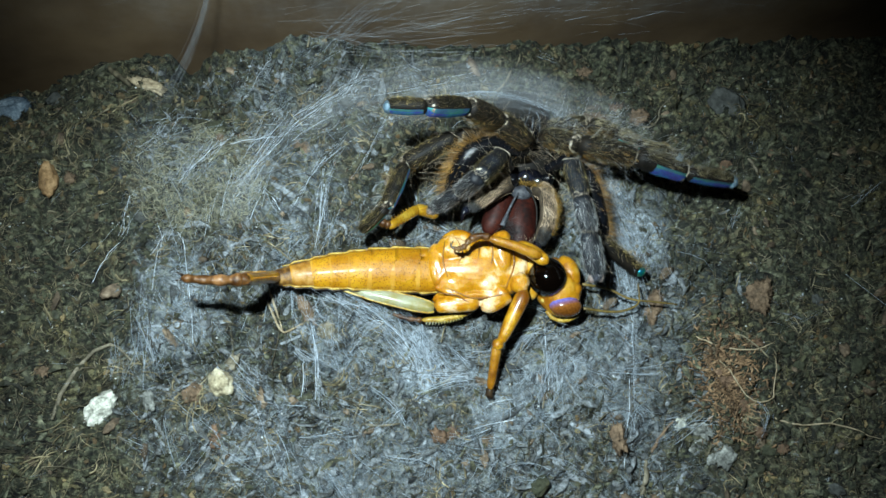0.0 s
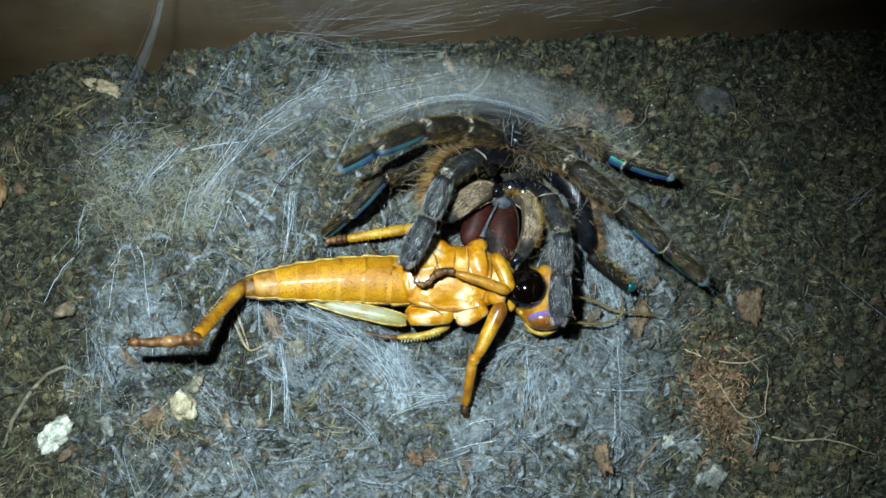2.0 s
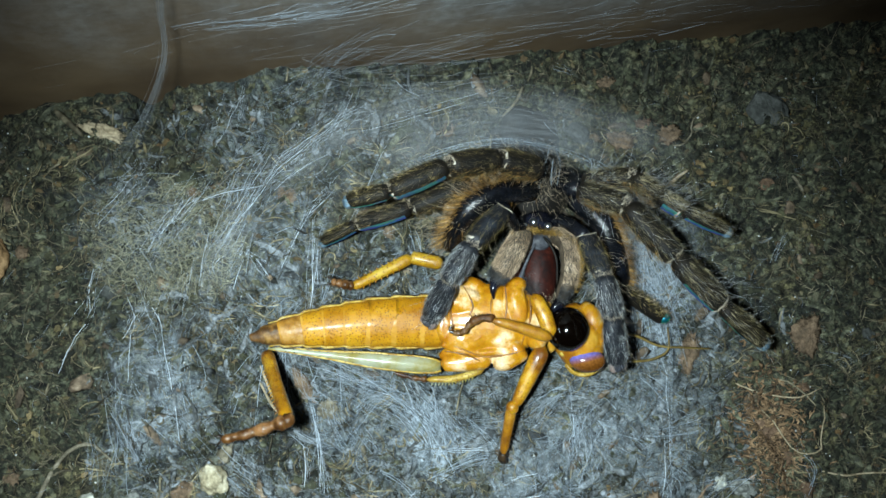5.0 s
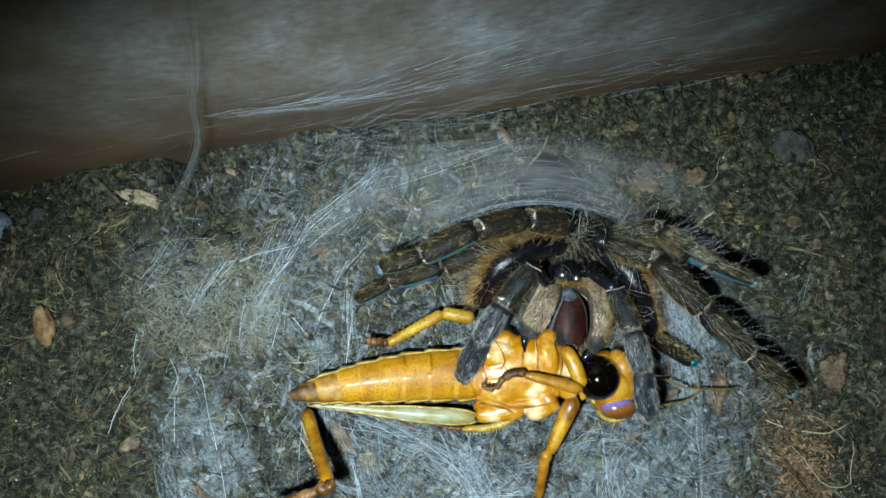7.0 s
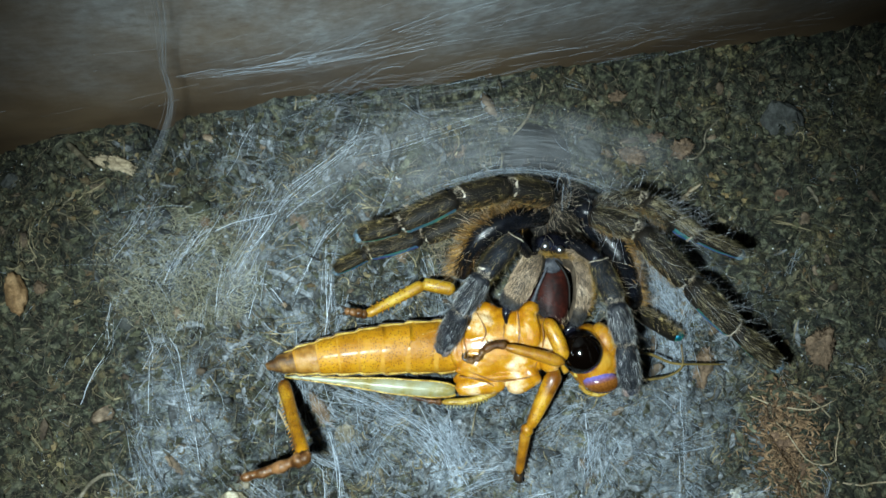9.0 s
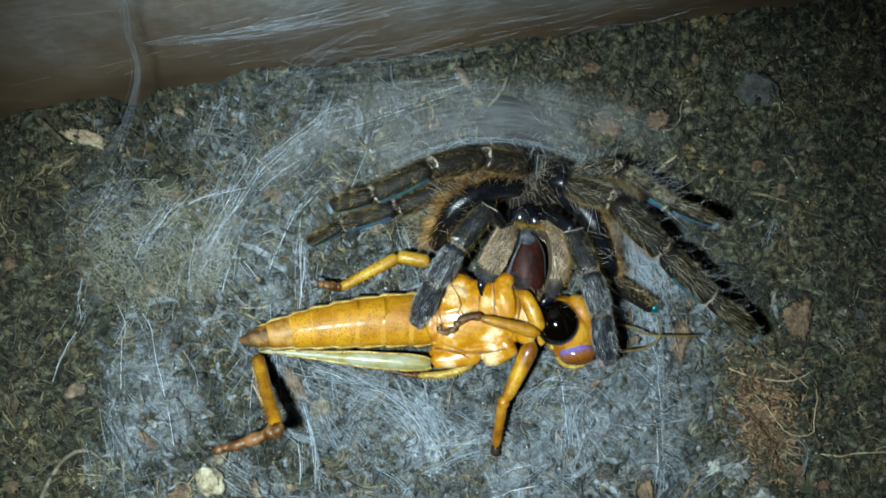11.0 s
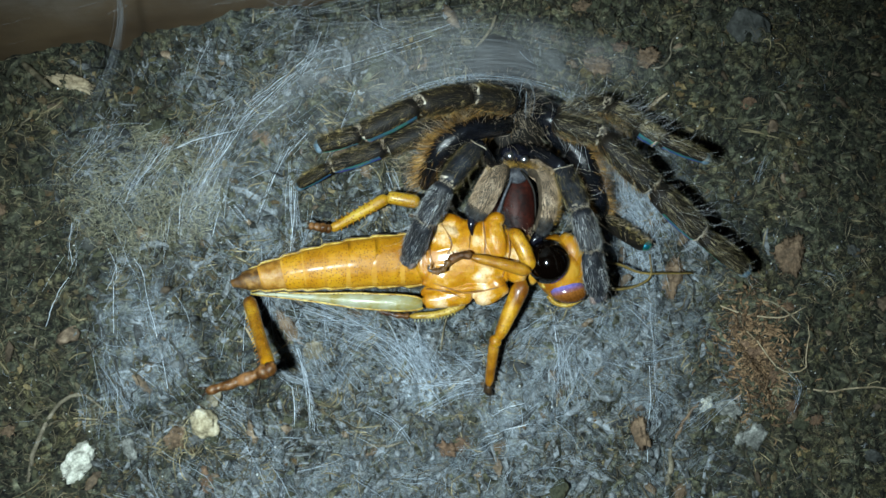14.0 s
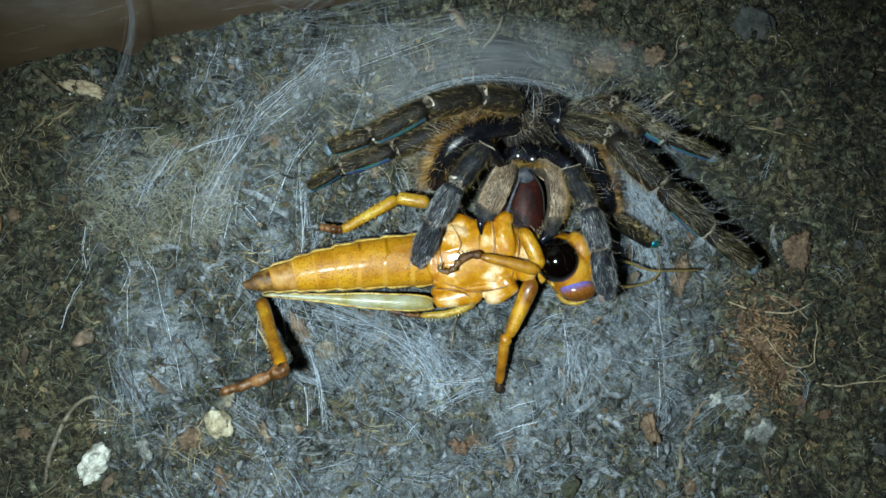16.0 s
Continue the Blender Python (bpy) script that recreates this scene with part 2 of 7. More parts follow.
GLINT_OLIVE = mottled("olive_hair_tips", (0.016, 0.012, 0.004), (0.085, 0.064, 0.020), (0.50, 0.38, 0.15), 900, 0.35, 0.5, 0.00001, 4.0, 0.85)
GLINT_SAGE = mottled("sage_hair_tips", (0.022, 0.017, 0.007), (0.15, 0.122, 0.055), (0.60, 0.52, 0.33), 900, 0.35, 0.5, 0.00001, 4.0, 0.8)
GLINT_GREY = mottled("grey_hair_tips", (0.055, 0.056, 0.056), (0.24, 0.247, 0.25), (0.66, 0.69, 0.72), 700, 0.45, 0.35, 0.00001, 4.0, 0.6)
FUR_TAN = mottled("tan_fur", (0.20, 0.14, 0.09), (0.46, 0.34, 0.23), (0.68, 0.54, 0.40), 700, 0.55, 0.2, 0.00001, 4.0, 0.75)
FUR_PALE = mottled("pale_setae", (0.20, 0.15, 0.10), (0.40, 0.32, 0.23), (0.62, 0.54, 0.44), 250, 0.5, 0.3, 0.00001, 4.0, 0.5)
FUR_RIM = mottled("golden_rim_hair", (0.12, 0.065, 0.012), (0.30, 0.18, 0.04), (0.5, 0.33, 0.10), 400, 0.5, 0.25, 0.00001, 4.0, 0.6)
FUR_SILVER = mottled("silver_hair", (0.25, 0.26, 0.27), (0.45, 0.47, 0.49), (0.65, 0.67, 0.70), 250, 0.4, 0.5, 0.00001, 4.0, 0.4)
TUFT = mottled("foot_tuft", (0.012, 0.013, 0.017), (0.035, 0.038, 0.05), (0.09, 0.10, 0.13), 900, 0.6, 0.3, 0.0002)
TEAL = mottled("teal_sheen", (0.005, 0.08, 0.22), (0.010, 0.24, 0.20), (0.03, 0.36, 0.14), 700, 0.3, 0.5, 0.00005, 4.0, 0.0, 0.7)
JAW = mottled("jaw_skin", (0.03, 0.022, 0.015), (0.065, 0.048, 0.032), (0.11, 0.085, 0.06), 500, 0.6, 0.3, 0.0001)
RED_SKIN = mottled("dark_red_skin", (0.008, 0.002, 0.0015), (0.026, 0.0045, 0.0025), (0.052, 0.010, 0.005), 500, 0.55, 0.2, 0.00005)
RIDGE_GREY = mottled("grey_ridge_skin", (0.02, 0.02, 0.025), (0.05, 0.053, 0.062), (0.12, 0.128, 0.145), 700, 0.5, 0.3, 0.0001)
ORANGE = locust_material("locust_orange", (0.28, 0.105, 0.002), (0.41, 0.178, 0.004), (0.52, 0.27, 0.012), 1.0, 0.38, 230, 1.0, 0.1)
THORAX_SKIN = locust_material("locust_thorax", (0.36, 0.125, 0.003), (0.47, 0.215, 0.008), (0.80, 0.60, 0.36), 0.3, 0.25, 300, 1.35, 0.55)
HEAD_SKIN = locust_material("locust_head", (0.25, 0.085, 0.004), (0.40, 0.175, 0.006), (0.52, 0.29, 0.04), 0.0, 0.3, 380, 1.6)
TAIL = locust_material("locust_tail", (0.13, 0.05, 0.008), (0.30, 0.135, 0.018), (0.42, 0.23, 0.06), 0.3, 0.3, 450, 1.6)
TAIL_DARK = locust_material("locust_tail_end", (0.06, 0.026, 0.007), (0.17, 0.08, 0.016), (0.32, 0.18, 0.05), 0.3, 0.32, 700, 1.6)
SUTURE = locust_material("locust_suture", (0.10, 0.035, 0.004), (0.20, 0.075, 0.006), (0.32, 0.14, 0.012), 0.0, 0.4, 600, 1.4)
ARM = locust_material("locust_arm", (0.22, 0.10, 0.004), (0.36, 0.19, 0.008), (0.46, 0.30, 0.035), 1.0, 0.34, 350, 1.4)
SEAM = locust_material("locust_seam", (0.31, 0.125, 0.006), (0.43, 0.20, 0.014), (0.53, 0.29, 0.035), 0.0, 0.55)
YELLOW = locust_material("locust_yellow", (0.22, 0.115, 0.012), (0.37, 0.235, 0.03), (0.52, 0.38, 0.10), 0.8, 0.3, 700, 1.4)
CREAM = locust_material("locust_cream", (0.21, 0.165, 0.04), (0.25, 0.235, 0.12), (0.29, 0.30, 0.21), 0.0, 0.2, 260, 1.8)
LEG_ORANGE = locust_material("locust_leg", (0.14, 0.042, 0.002), (0.33, 0.14, 0.003), (0.48, 0.255, 0.014), 0.8, 0.28, 420, 1.5, 0.5)
FOOT_BROWN = locust_material("locust_foot", (0.035, 0.012, 0.003), (0.085, 0.034, 0.008), (0.22, 0.105, 0.04), 0.0, 0.32, 500, 1.6)
TIP_BROWN = locust_material("locust_tip", (0.04, 0.018, 0.006), (0.10, 0.045, 0.012), (0.22, 0.12, 0.04), 0.0, 0.35, 600)
SHIN = locust_material("locust_shin", (0.15, 0.052, 0.002), (0.27, 0.108, 0.004), (0.39, 0.19, 0.014), 0.5, 0.33, 420, 1.5, 0.3)
ANTENNA = mottled("olive_antenna", (0.07, 0.045, 0.012), (0.13, 0.09, 0.025), (0.20, 0.14, 0.04), 500, 0.45, 0.4, 0.00005)
CLAW = mottled("dark_claw", (0.01, 0.006, 0.004), (0.02, 0.012, 0.007), (0.05, 0.03, 0.015), 600, 0.3, 0.5, 0.00005)


def eye_material():
    """Brown compound eye, a violet sheen painted into the colour of its upper half."""
    m, n, l, b = shader("compound_eye", 0.16, 0.0, 0.6)
    co = n.new("ShaderNodeTexCoord")
    turn = n.new("ShaderNodeMapping")
    turn.inputs["Rotation"].default_value = (0, 0, radians(-12))
    l.new(co.outputs["Generated"], turn.inputs[0])
    sep = n.new("ShaderNodeSeparateXYZ")
    l.new(turn.outputs[0], sep.inputs[0])
    col = ramp_node(n, l, sep.outputs["Y"], [(0.10, (0.12, 0.04, 0.006)), (0.36, (0.21, 0.075, 0.015)), (0.48, (0.18, 0.08, 0.11)), (0.60, (0.15, 0.12, 0.36)), (0.9, (0.12, 0.14, 0.44))]).outputs[0]
    spots = noise_node(n, l, 3500, 3.0)
    tone = ramp_node(n, l, spots.outputs[0], [(0.35, (0.6,) * 3), (0.65, (1.2,) * 3)]).outputs[0]
    l.new(mix_node(n, l, 0.7, col, tone, "MULTIPLY"), b.inputs["Base Color"])
    bump(n, l, b, spots.outputs[0], 0.00003, 0.4)
    return m


EYE = eye_material()
LIQUID, _n, _l, _b = shader("dark_liquid", 0.07, 0.0, 0.5)
_b.inputs["Base Color"].default_value = (0.0015, 0.0008, 0.0005, 1)
_b.inputs["Coat Weight"].default_value = 0.5
GLINT, _n, _l, _b = shader("spider_eye", 0.28, 1.0, 1.0)
_b.inputs["Base Color"].default_value = (0.45, 0.47, 0.5, 1)


# ---- geometry helpers: lists of (vertices in mm, faces) ----
def joined(*pieces):
    vs, fs, k = [], [], 0
    for v, f in pieces:
        vs.append(np.asarray(v, float))
        fs += [tuple(i + k for i in q) for q in f]
        k += len(v)
    return np.concatenate(vs), fs


def moved(piece, offset=(0, 0, 0), scale=1.0):
    return np.asarray(piece[0]) * scale + np.array(offset), piece[1]


def make_mesh(name, piece, materials, slots=None, smooth=True):
    v, f = piece
    me = bpy.data.meshes.new(name)
    me.from_pydata((np.asarray(v) * MM).tolist(), [], f)
    for m in materials if isinstance(materials, (list, tuple)) else [materials]:
        me.materials.append(m)
    if slots is not None:
        me.polygons.foreach_set("material_index", np.asarray(slots, np.int32))
    me.polygons.foreach_set("use_smooth", np.full(len(f), smooth))
    me.update()
    return me


def part(name, piece, materials, parent, label="", slots=None, smooth=True, base=None, kind=""):
    """One mesh object under a thing; vertices in world mm, base is the thing's place in mm."""
    if base is not None:
        piece = moved(piece, -np.array(base, float))
    ob = new(name, make_mesh(name, piece, materials, slots, smooth))
    ob.parent = parent
    return tagged(ob, label, "", "", kind)


def thing(name, label, category, at=(0, 0, 0), group="", kind=""):
    ob = new(name)
    ob.empty_display_size = 0.002
    ob.location = Vector(at) * MM
    return tagged(ob, label, category, group, kind)


def loft(points, radii, sides=12, flat=1.0, up=(0, 0, 1), cap=True):
    """A tube along points; radii across and, times flat, along up."""
    p = np.asarray(points, float)
    r = np.asarray(radii, float)
    n = len(p)
    tan = np.gradient(p, axis=0)
    tan /= np.linalg.norm(tan, axis=1)[:, None] + 1e-12
    u = np.array(up, float)
    vs = []
    ang = np.linspace(0, 2 * np.pi, sides, endpoint=False)
    flats = np.full(n, flat) if np.isscalar(flat) else np.asarray(flat)
    for i in range(n):
        side = np.cross(u, tan[i])
        if np.linalg.norm(side) < 1e-6:
            side = np.cross((0, 1, 0.01), tan[i])
        side /= np.linalg.norm(side)
        top = np.cross(tan[i], side)
        vs.append(p[i] + r[i] * (np.outer(np.cos(ang), side) + np.outer(np.sin(ang), top) * flats[i]))
    v = np.concatenate(vs)
    f = [(i * sides + j, i * sides + (j + 1) % sides, (i + 1) * sides + (j + 1) % sides, (i + 1) * sides + j) for i in range(n - 1) for j in range(sides)]
    if cap:
        f += [tuple(range(sides))[::-1], tuple((n - 1) * sides + j for j in range(sides))]
    return v, f


def smooth_path(points, n):
    """n points along a soft curve through the given ones."""
    p = np.asarray(points, float)
    if len(p) == 2:
        return p[0] + np.linspace(0, 1, n)[:, None] * (p[1] - p[0])
    s = np.linspace(0, len(p) - 1, n)
    i = np.clip(s.astype(int), 0, len(p) - 2)
    t = (s - i)[:, None]
    m = np.gradient(p, axis=0)
    h = lambda a, b, ma, mb: (2 * t**3 - 3 * t**2 + 1) * a + (t**3 - 2 * t**2 + t) * ma + (3 * t**2 - 2 * t**3) * b + (t**3 - t**2) * mb
    return h(p[i], p[i + 1], m[i], m[i + 1])


def capsule_radii(n, r0, r1, r2, round0=0.25, round1=0.25):
    """Radius along a limb piece: rounded ends, r0 at its start, r1 in the middle, r2 at its end."""
    s = np.linspace(0, 1, n)
    body = np.interp(s, [0, 0.5, 1], [r0, r1, r2])
    ends = np.minimum(1, np.sqrt(np.clip(1 - ((round0 - s) / round0).clip(0) ** 2, 0.03, 1)))
    ends *= np.sqrt(np.clip(1 - ((s - 1 + round1) / round1).clip(0) ** 2, 0.03, 1))
    return body * ends


def limb(a, b, r0, r1, r2, n=12, sides=12, flat=1.0, up=(0, 0, 1), bow=(0, 0, 0), round0=0.2, round1=0.2):
    a, b = np.array(a, float), np.array(b, float)
    pts = smooth_path([a, (a + b) / 2 + np.array(bow, float), b], n)
    return loft(pts, capsule_radii(n, r0, r1, r2, round0, round1), sides, flat, up)


def blob(centre, radii, rough=0.0, seed=0, rows=10, cols=14, turn=(0, 0, 0), power=1.0):
    """An uneven ellipsoid."""
    th = np.linspace(0, np.pi, rows + 1)[1:-1]
    ph = np.linspace(0, 2 * np.pi, cols, endpoint=False)
    d = [(0, 0, 1)] + [(math.sin(a) * math.cos(b), math.sin(a) * math.sin(b), math.cos(a)) for a in th for b in ph] + [(0, 0, -1)]
    d = np.array(d)
    if rough:
        k = [1 + rough * (noise.noise(Vector(q) * 1.7 + Vector((seed * 3.1, seed * 1.7, 0))) + 0.5 * noise.noise(Vector(q) * 4.3 + Vector((0, seed * 2.3, seed))) + 0.3 * noise.noise(Vector(q) * 9.1 + Vector((seed, 0, seed)))) for q in d]
        d = d * np.array(k)[:, None]
    rot = np.array(Euler([radians(q) for q in turn]).to_matrix())
    v = (d * np.array(radii)) @ rot.T + np.array(centre)
    f = [(0, 1 + j, 1 + (j + 1) % cols) for j in range(cols)]
    f += [(1 + i * cols + j, 1 + (i + 1) * cols + j, 1 + (i + 1) * cols + (j + 1) % cols, 1 + i * cols + (j + 1) % cols) for i in range(rows - 2) for j in range(cols)]
    last = len(d) - 1
    f += [(last, last - cols + (j + 1) % cols, last - cols + j) for j in range(cols)]
    return v, f


def hairs(roots, ways, lengths, thick, bend, seed):
    """Tapered three-sided hairs, each of two joints, bent along the given ways."""
    g = np.random.default_rng(seed)
    roots, ways = np.asarray(roots, float), np.asarray(ways, float)
    n = len(roots)
    ways = ways / (np.linalg.norm(ways, axis=1)[:, None] + 1e-9)
    lengths = np.broadcast_to(lengths, n)[:, None]
    side = np.cross(ways, g.normal(size=(n, 3)))
    side /= np.linalg.norm(side, axis=1)[:, None] + 1e-9
    top = np.cross(ways, side)
    mid = roots + ways * lengths * 0.55
    tip = roots + (ways + np.asarray(bend) + g.normal(size=(n, 3)) * 0.12) * lengths
    thick = np.broadcast_to(thick, n)[:, None]
    vs = np.empty((n, 7, 3))
    for k in range(3):
        a = 2 * math.pi * k / 3
        off = (math.cos(a) * side + math.sin(a) * top) * thick
        vs[:, k], vs[:, 3 + k] = roots + off, mid + off * 0.7
    vs[:, 6] = tip
    pat = [(0, 1, 4, 3), (1, 2, 5, 4), (2, 0, 3, 5), (3, 4, 6), (4, 5, 6), (5, 3, 6)]
    return vs.reshape(-1, 3), [tuple(7 * i + q for q in face) for i in range(n) for face in pat]


def wisps_of(roots, ways, lengths, thick, curl, seed):
    """Long soft hairs of seven joints, each bending its own way."""
    g = np.random.default_rng(seed)
    paths = []
    for p, w, length in zip(np.asarray(roots, float), np.asarray(ways, float), np.broadcast_to(lengths, len(roots))):
        w = w / (np.linalg.norm(w) + 1e-9)
        axis = Vector(g.normal(size=3)).normalized()
        turn = np.array(Matrix.Rotation(g.normal(0, curl), 3, axis))
        pts = []
        for k in range(7):
            pts.append(p)
            p, w = p + w * length / 6, turn @ w
        paths.append(pts)
    return threads(paths, np.broadcast_to(thick, len(paths)))


def threads(paths, radius, sides=3):
    """Many fine strands: paths is an array of strands by points by xyz."""
    p = np.asarray(paths, float)
    n, k, _ = p.shape
    tan = np.gradient(p, axis=1)
    tan /= np.linalg.norm(tan, axis=2)[:, :, None] + 1e-9
    side = np.cross(tan, np.array((0.13, 0.21, 1.0)))
    side /= np.linalg.norm(side, axis=2)[:, :, None] + 1e-9
    top = np.cross(tan, side)
    r = np.broadcast_to(np.asarray(radius, float).reshape(-1, 1, 1), (n, 1, 1))
    vs = np.stack([p + r * (math.cos(2 * math.pi * j / sides) * side + math.sin(2 * math.pi * j / sides) * top) for j in range(sides)], axis=2)
    f = [(s + a * sides + j, s + a * sides + (j + 1) % sides, s + (a + 1) * sides + (j + 1) % sides, s + (a + 1) * sides + j)
         for s in range(0, n * k * sides, k * sides) for a in range(k - 1) for j in range(sides)]
    return vs.reshape(-1, 3), f


# ---- the ground's shape ----
def wall_y(x):
    """The back wall bends a little at x = 0."""
    return 51.2 + (0.05 if x > 0 else 0.01) * x


def fbm(x, y, scale, octaves=3, seed=0.0):
    return noise.fractal(Vector((x / scale + seed, y / scale - seed, seed * 0.37)), 1.0, 2.1, octaves)


def bump_at(x, y, cx, cy, rx, ry, h):
    return h * np.exp(-(((x - cx) / rx) ** 2 + ((y - cy) / ry) ** 2))


def ground_z(x, y):
    """Height of the soil in mm: clods of three sizes with cracks between them."""
    z = 1.0 * fbm(x, y, 13.0, 3, 3.3) + 0.55 * fbm(x, y, 3.2, 3, 8.1) + 0.32 * fbm(x, y, 1.0, 3, 5.7)
    for size, depth, seed in ((6.5, 1.9, 2.0), (2.8, 1.2, 7.0), (1.25, 0.5, 4.0)):
        wx, wy = x + 0.4 * size * fbm(x, y, size * 0.6, 2, seed), y + 0.4 * size * fbm(x, y, size * 0.6, 2, seed + 4)
        near = noise.voronoi(Vector((wx / size, wy / size, seed)))[0]
        z -= depth * (1 - min(1.0, 2.2 * (near[1] - near[0]))) ** 1.4 * (0.55 + 0.8 * fbm(x, y, 17.0, 2, seed + 9))
    far = (((x + 14.4) / 6.2) ** 2 + ((y - 12.6) / 7.4) ** 2) * (1 + 0.5 * fbm(x, y, 6.0, 2, 5.1))
    z += 2.4 * math.exp(-far ** 3) - 1.1 * math.exp(-((far - 1.45) / 0.35) ** 2)
    z += bump_at(x, y, -16, 9.5, 5.5, 6, 0.3) + bump_at(x, y, 27, -1, 5, 4, 1.0) + bump_at(x, y, -17, 35, 9, 7, 1.2)
    z += bump_at(x, y, 18, 3, 4, 3, 0.7) + bump_at(x, y, 67, 41, 4, 4, 1.0)
    z -= bump_at(x, y, 33, 38, 8.5, 7, 4.0)
    z -= bump_at(x, y, 20, 19, 16, 5, 0.8)
    d = wall_y(x) - y
    if d < 5:
        z += (1 - d / 5) * (2.0 * fbm(x, 0, 9.0, 2, 2.5) + 2.2 * fbm(x, 0, 4.0, 4, 12.5) + 1.0 * fbm(x, y, 1.2, 2, 14.5))
    if d < 16:
        k = (1 - d / 16) ** 1.3
        z += k * (0.5 + 4.8 * math.exp(-((x - 5) / 10) ** 2) - 3.0 / (1 + math.exp((48 - x) / 6)) - 17.0 / (1 + math.exp((x + 32) / 4.5)) - 6.0 * math.exp(-((x + 14) / 2.6) ** 2))
    return z


def silk_at(x, y):
    """How thickly the soil is felted with silk."""
    s = 0.95 * math.exp(-(((x - 18) / 42) ** 2 + ((y - 4) / 28) ** 2) ** 2)
    s += bump_at(x, y, 40, -4, 20, 13, 0.4) + bump_at(x, y, 54, 10, 9, 12, 0.25) + bump_at(x, y, 10, -12, 25, 9, 0.25) + bump_at(x, y, -13.5, 32, 9.5, 8.5, 0.4)
    s += bump_at(x, y, -14.4, 12.6, 6.5, 7.5, 0.5) + bump_at(x, y, 20, 5, 9, 5, 0.5) + bump_at(x, y, 28, 0, 5, 5, 0.5) + bump_at(x, y, 44, 26, 6, 8, 0.4) + bump_at(x, y, 4, 45, 18, 6, 0.85) + bump_at(x, y, -15, 35, 8, 7, 0.3)
    s *= 0.75 + 0.8 * fbm(x, y, 7.0, 3, 1.9)
    s -= bump_at(x, y, 64, 0, 7, 9, 0.5) + 0.45 / (1 + math.exp((x + 25) / 2.5))
    return min(1.0, max(0.0, s))


def ground():
    def axis(lo, hi, near_lo, near_hi, fine, coarse):
        return np.concatenate([np.arange(lo, near_lo, coarse), np.arange(near_lo, near_hi, fine), np.arange(near_hi, hi + 0.01, coarse)])
    xs = axis(-130, 165, -44, 98, 0.30, 5.0)
    ys = axis(-150, -30, -30, -24, 2, 5.0)
    ys = np.concatenate([ys[ys < -24], np.linspace(-24, 62, 287)])
    v, silk = [], []
    for yy in ys:
        for x in xs:
            y = min(yy, wall_y(x) + 1.0)
            v.append((x, y, ground_z(x, y)))
            silk.append(silk_at(x, y))
    w = len(xs)
    f = [(j * w + i, j * w + i + 1, (j + 1) * w + i + 1, (j + 1) * w + i) for j in range(len(ys) - 1) for i in range(w - 1)]
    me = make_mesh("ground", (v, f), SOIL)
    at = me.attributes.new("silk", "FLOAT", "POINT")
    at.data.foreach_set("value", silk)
    tagged(new("ground", me), "dark peat soil felted with grey spider silk", "ground", "", "structure")


ground()


def boxed(x0, x1, y0, y1, z0, z1):
    v = [(x, y, z) for z in (z0, z1) for y in (y0, y1) for x in (x0, x1)]
    return v, [(0, 2, 3, 1), (4, 5, 7, 6), (0, 1, 5, 4), (2, 6, 7, 3), (0, 4, 6, 2), (1, 3, 7, 5)]


def walls():
    bend = [(x, wall_y(x)) for x in (-175.0, 0.0, 190.0)]
    ring = bend + [(x, y + 5) for x, y in bend[::-1]]
    back = ([(x, y, z) for z in (-30, 230) for x, y in ring], [(0, 1, 2, 3, 4, 5)[::-1], (6, 7, 8, 9, 10, 11)] + [(i, (i + 1) % 6, 6 + (i + 1) % 6, 6 + i) for i in range(6)])
    for name, piece, place, label in (
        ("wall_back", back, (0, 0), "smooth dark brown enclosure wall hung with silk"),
        ("wall_front", boxed(-140, 175, -5, 0, -14, 230), (0, -150), "plain dark brown enclosure wall"),
        ("wall_west", boxed(-5, 0, -150, 50, -30, 230), (-130, 0), "plain dark brown enclosure wall"),
        ("wall_east", boxed(0, 5, -150, 60, -30, 230), (165, 0), "plain dark brown enclosure wall"),
    ):
        ob = new(name, make_mesh(name, piece, WALL if name == "wall_back" else PLAIN_WALL, None, False))
        ob.location = (place[0] * MM, place[1] * MM, 0)
        tagged(ob, label, "wall", "", "structure")


walls()


# ---- litter on the soil ----
def crumbs():
    pieces = []
    g = np.random.default_rng(11)
    base_v, base_f = blob((0, 0, 0), (1, 1, 1), 0, 0, 4, 6)
    for i in range(29000):
        x, y = g.uniform(-44, 98), g.uniform(-23, 58)
        if y > wall_y(x) - 0.5:
            continue
        s = 0.11 + 0.46 * g.random() ** 4
        felt = silk_at(x, y)
        if g.random() < 0.8 * felt or (s > 0.45 and felt > 0.4):
            continue
        v = base_v * (1 + 0.38 * g.normal(size=(len(base_v), 1))) * (s * np.array((1.25, g.uniform(0.4, 1), g.uniform(0.4, 0.9))))
        a, tip = g.uniform(0, 6.28), g.uniform(-0.6, 0.6)
        rot = np.array(((math.cos(a), -math.sin(a), 0), (math.sin(a), math.cos(a), 0), (0, 0, 1)))
        rot = rot @ np.array(((math.cos(tip), 0, math.sin(tip)), (0, 1, 0), (-math.sin(tip), 0, math.cos(tip))))
        pieces.append((v @ rot.T + (x, y, ground_z(x, y) + g.uniform(-0.1, 0.55) * s), base_f))
    me = make_mesh("soil_crumbs", joined(*pieces), CRUMB, None, False)
    tagged(new("soil_crumbs", me), "loose dark crumbs of peat", "soil", "", "stuff")


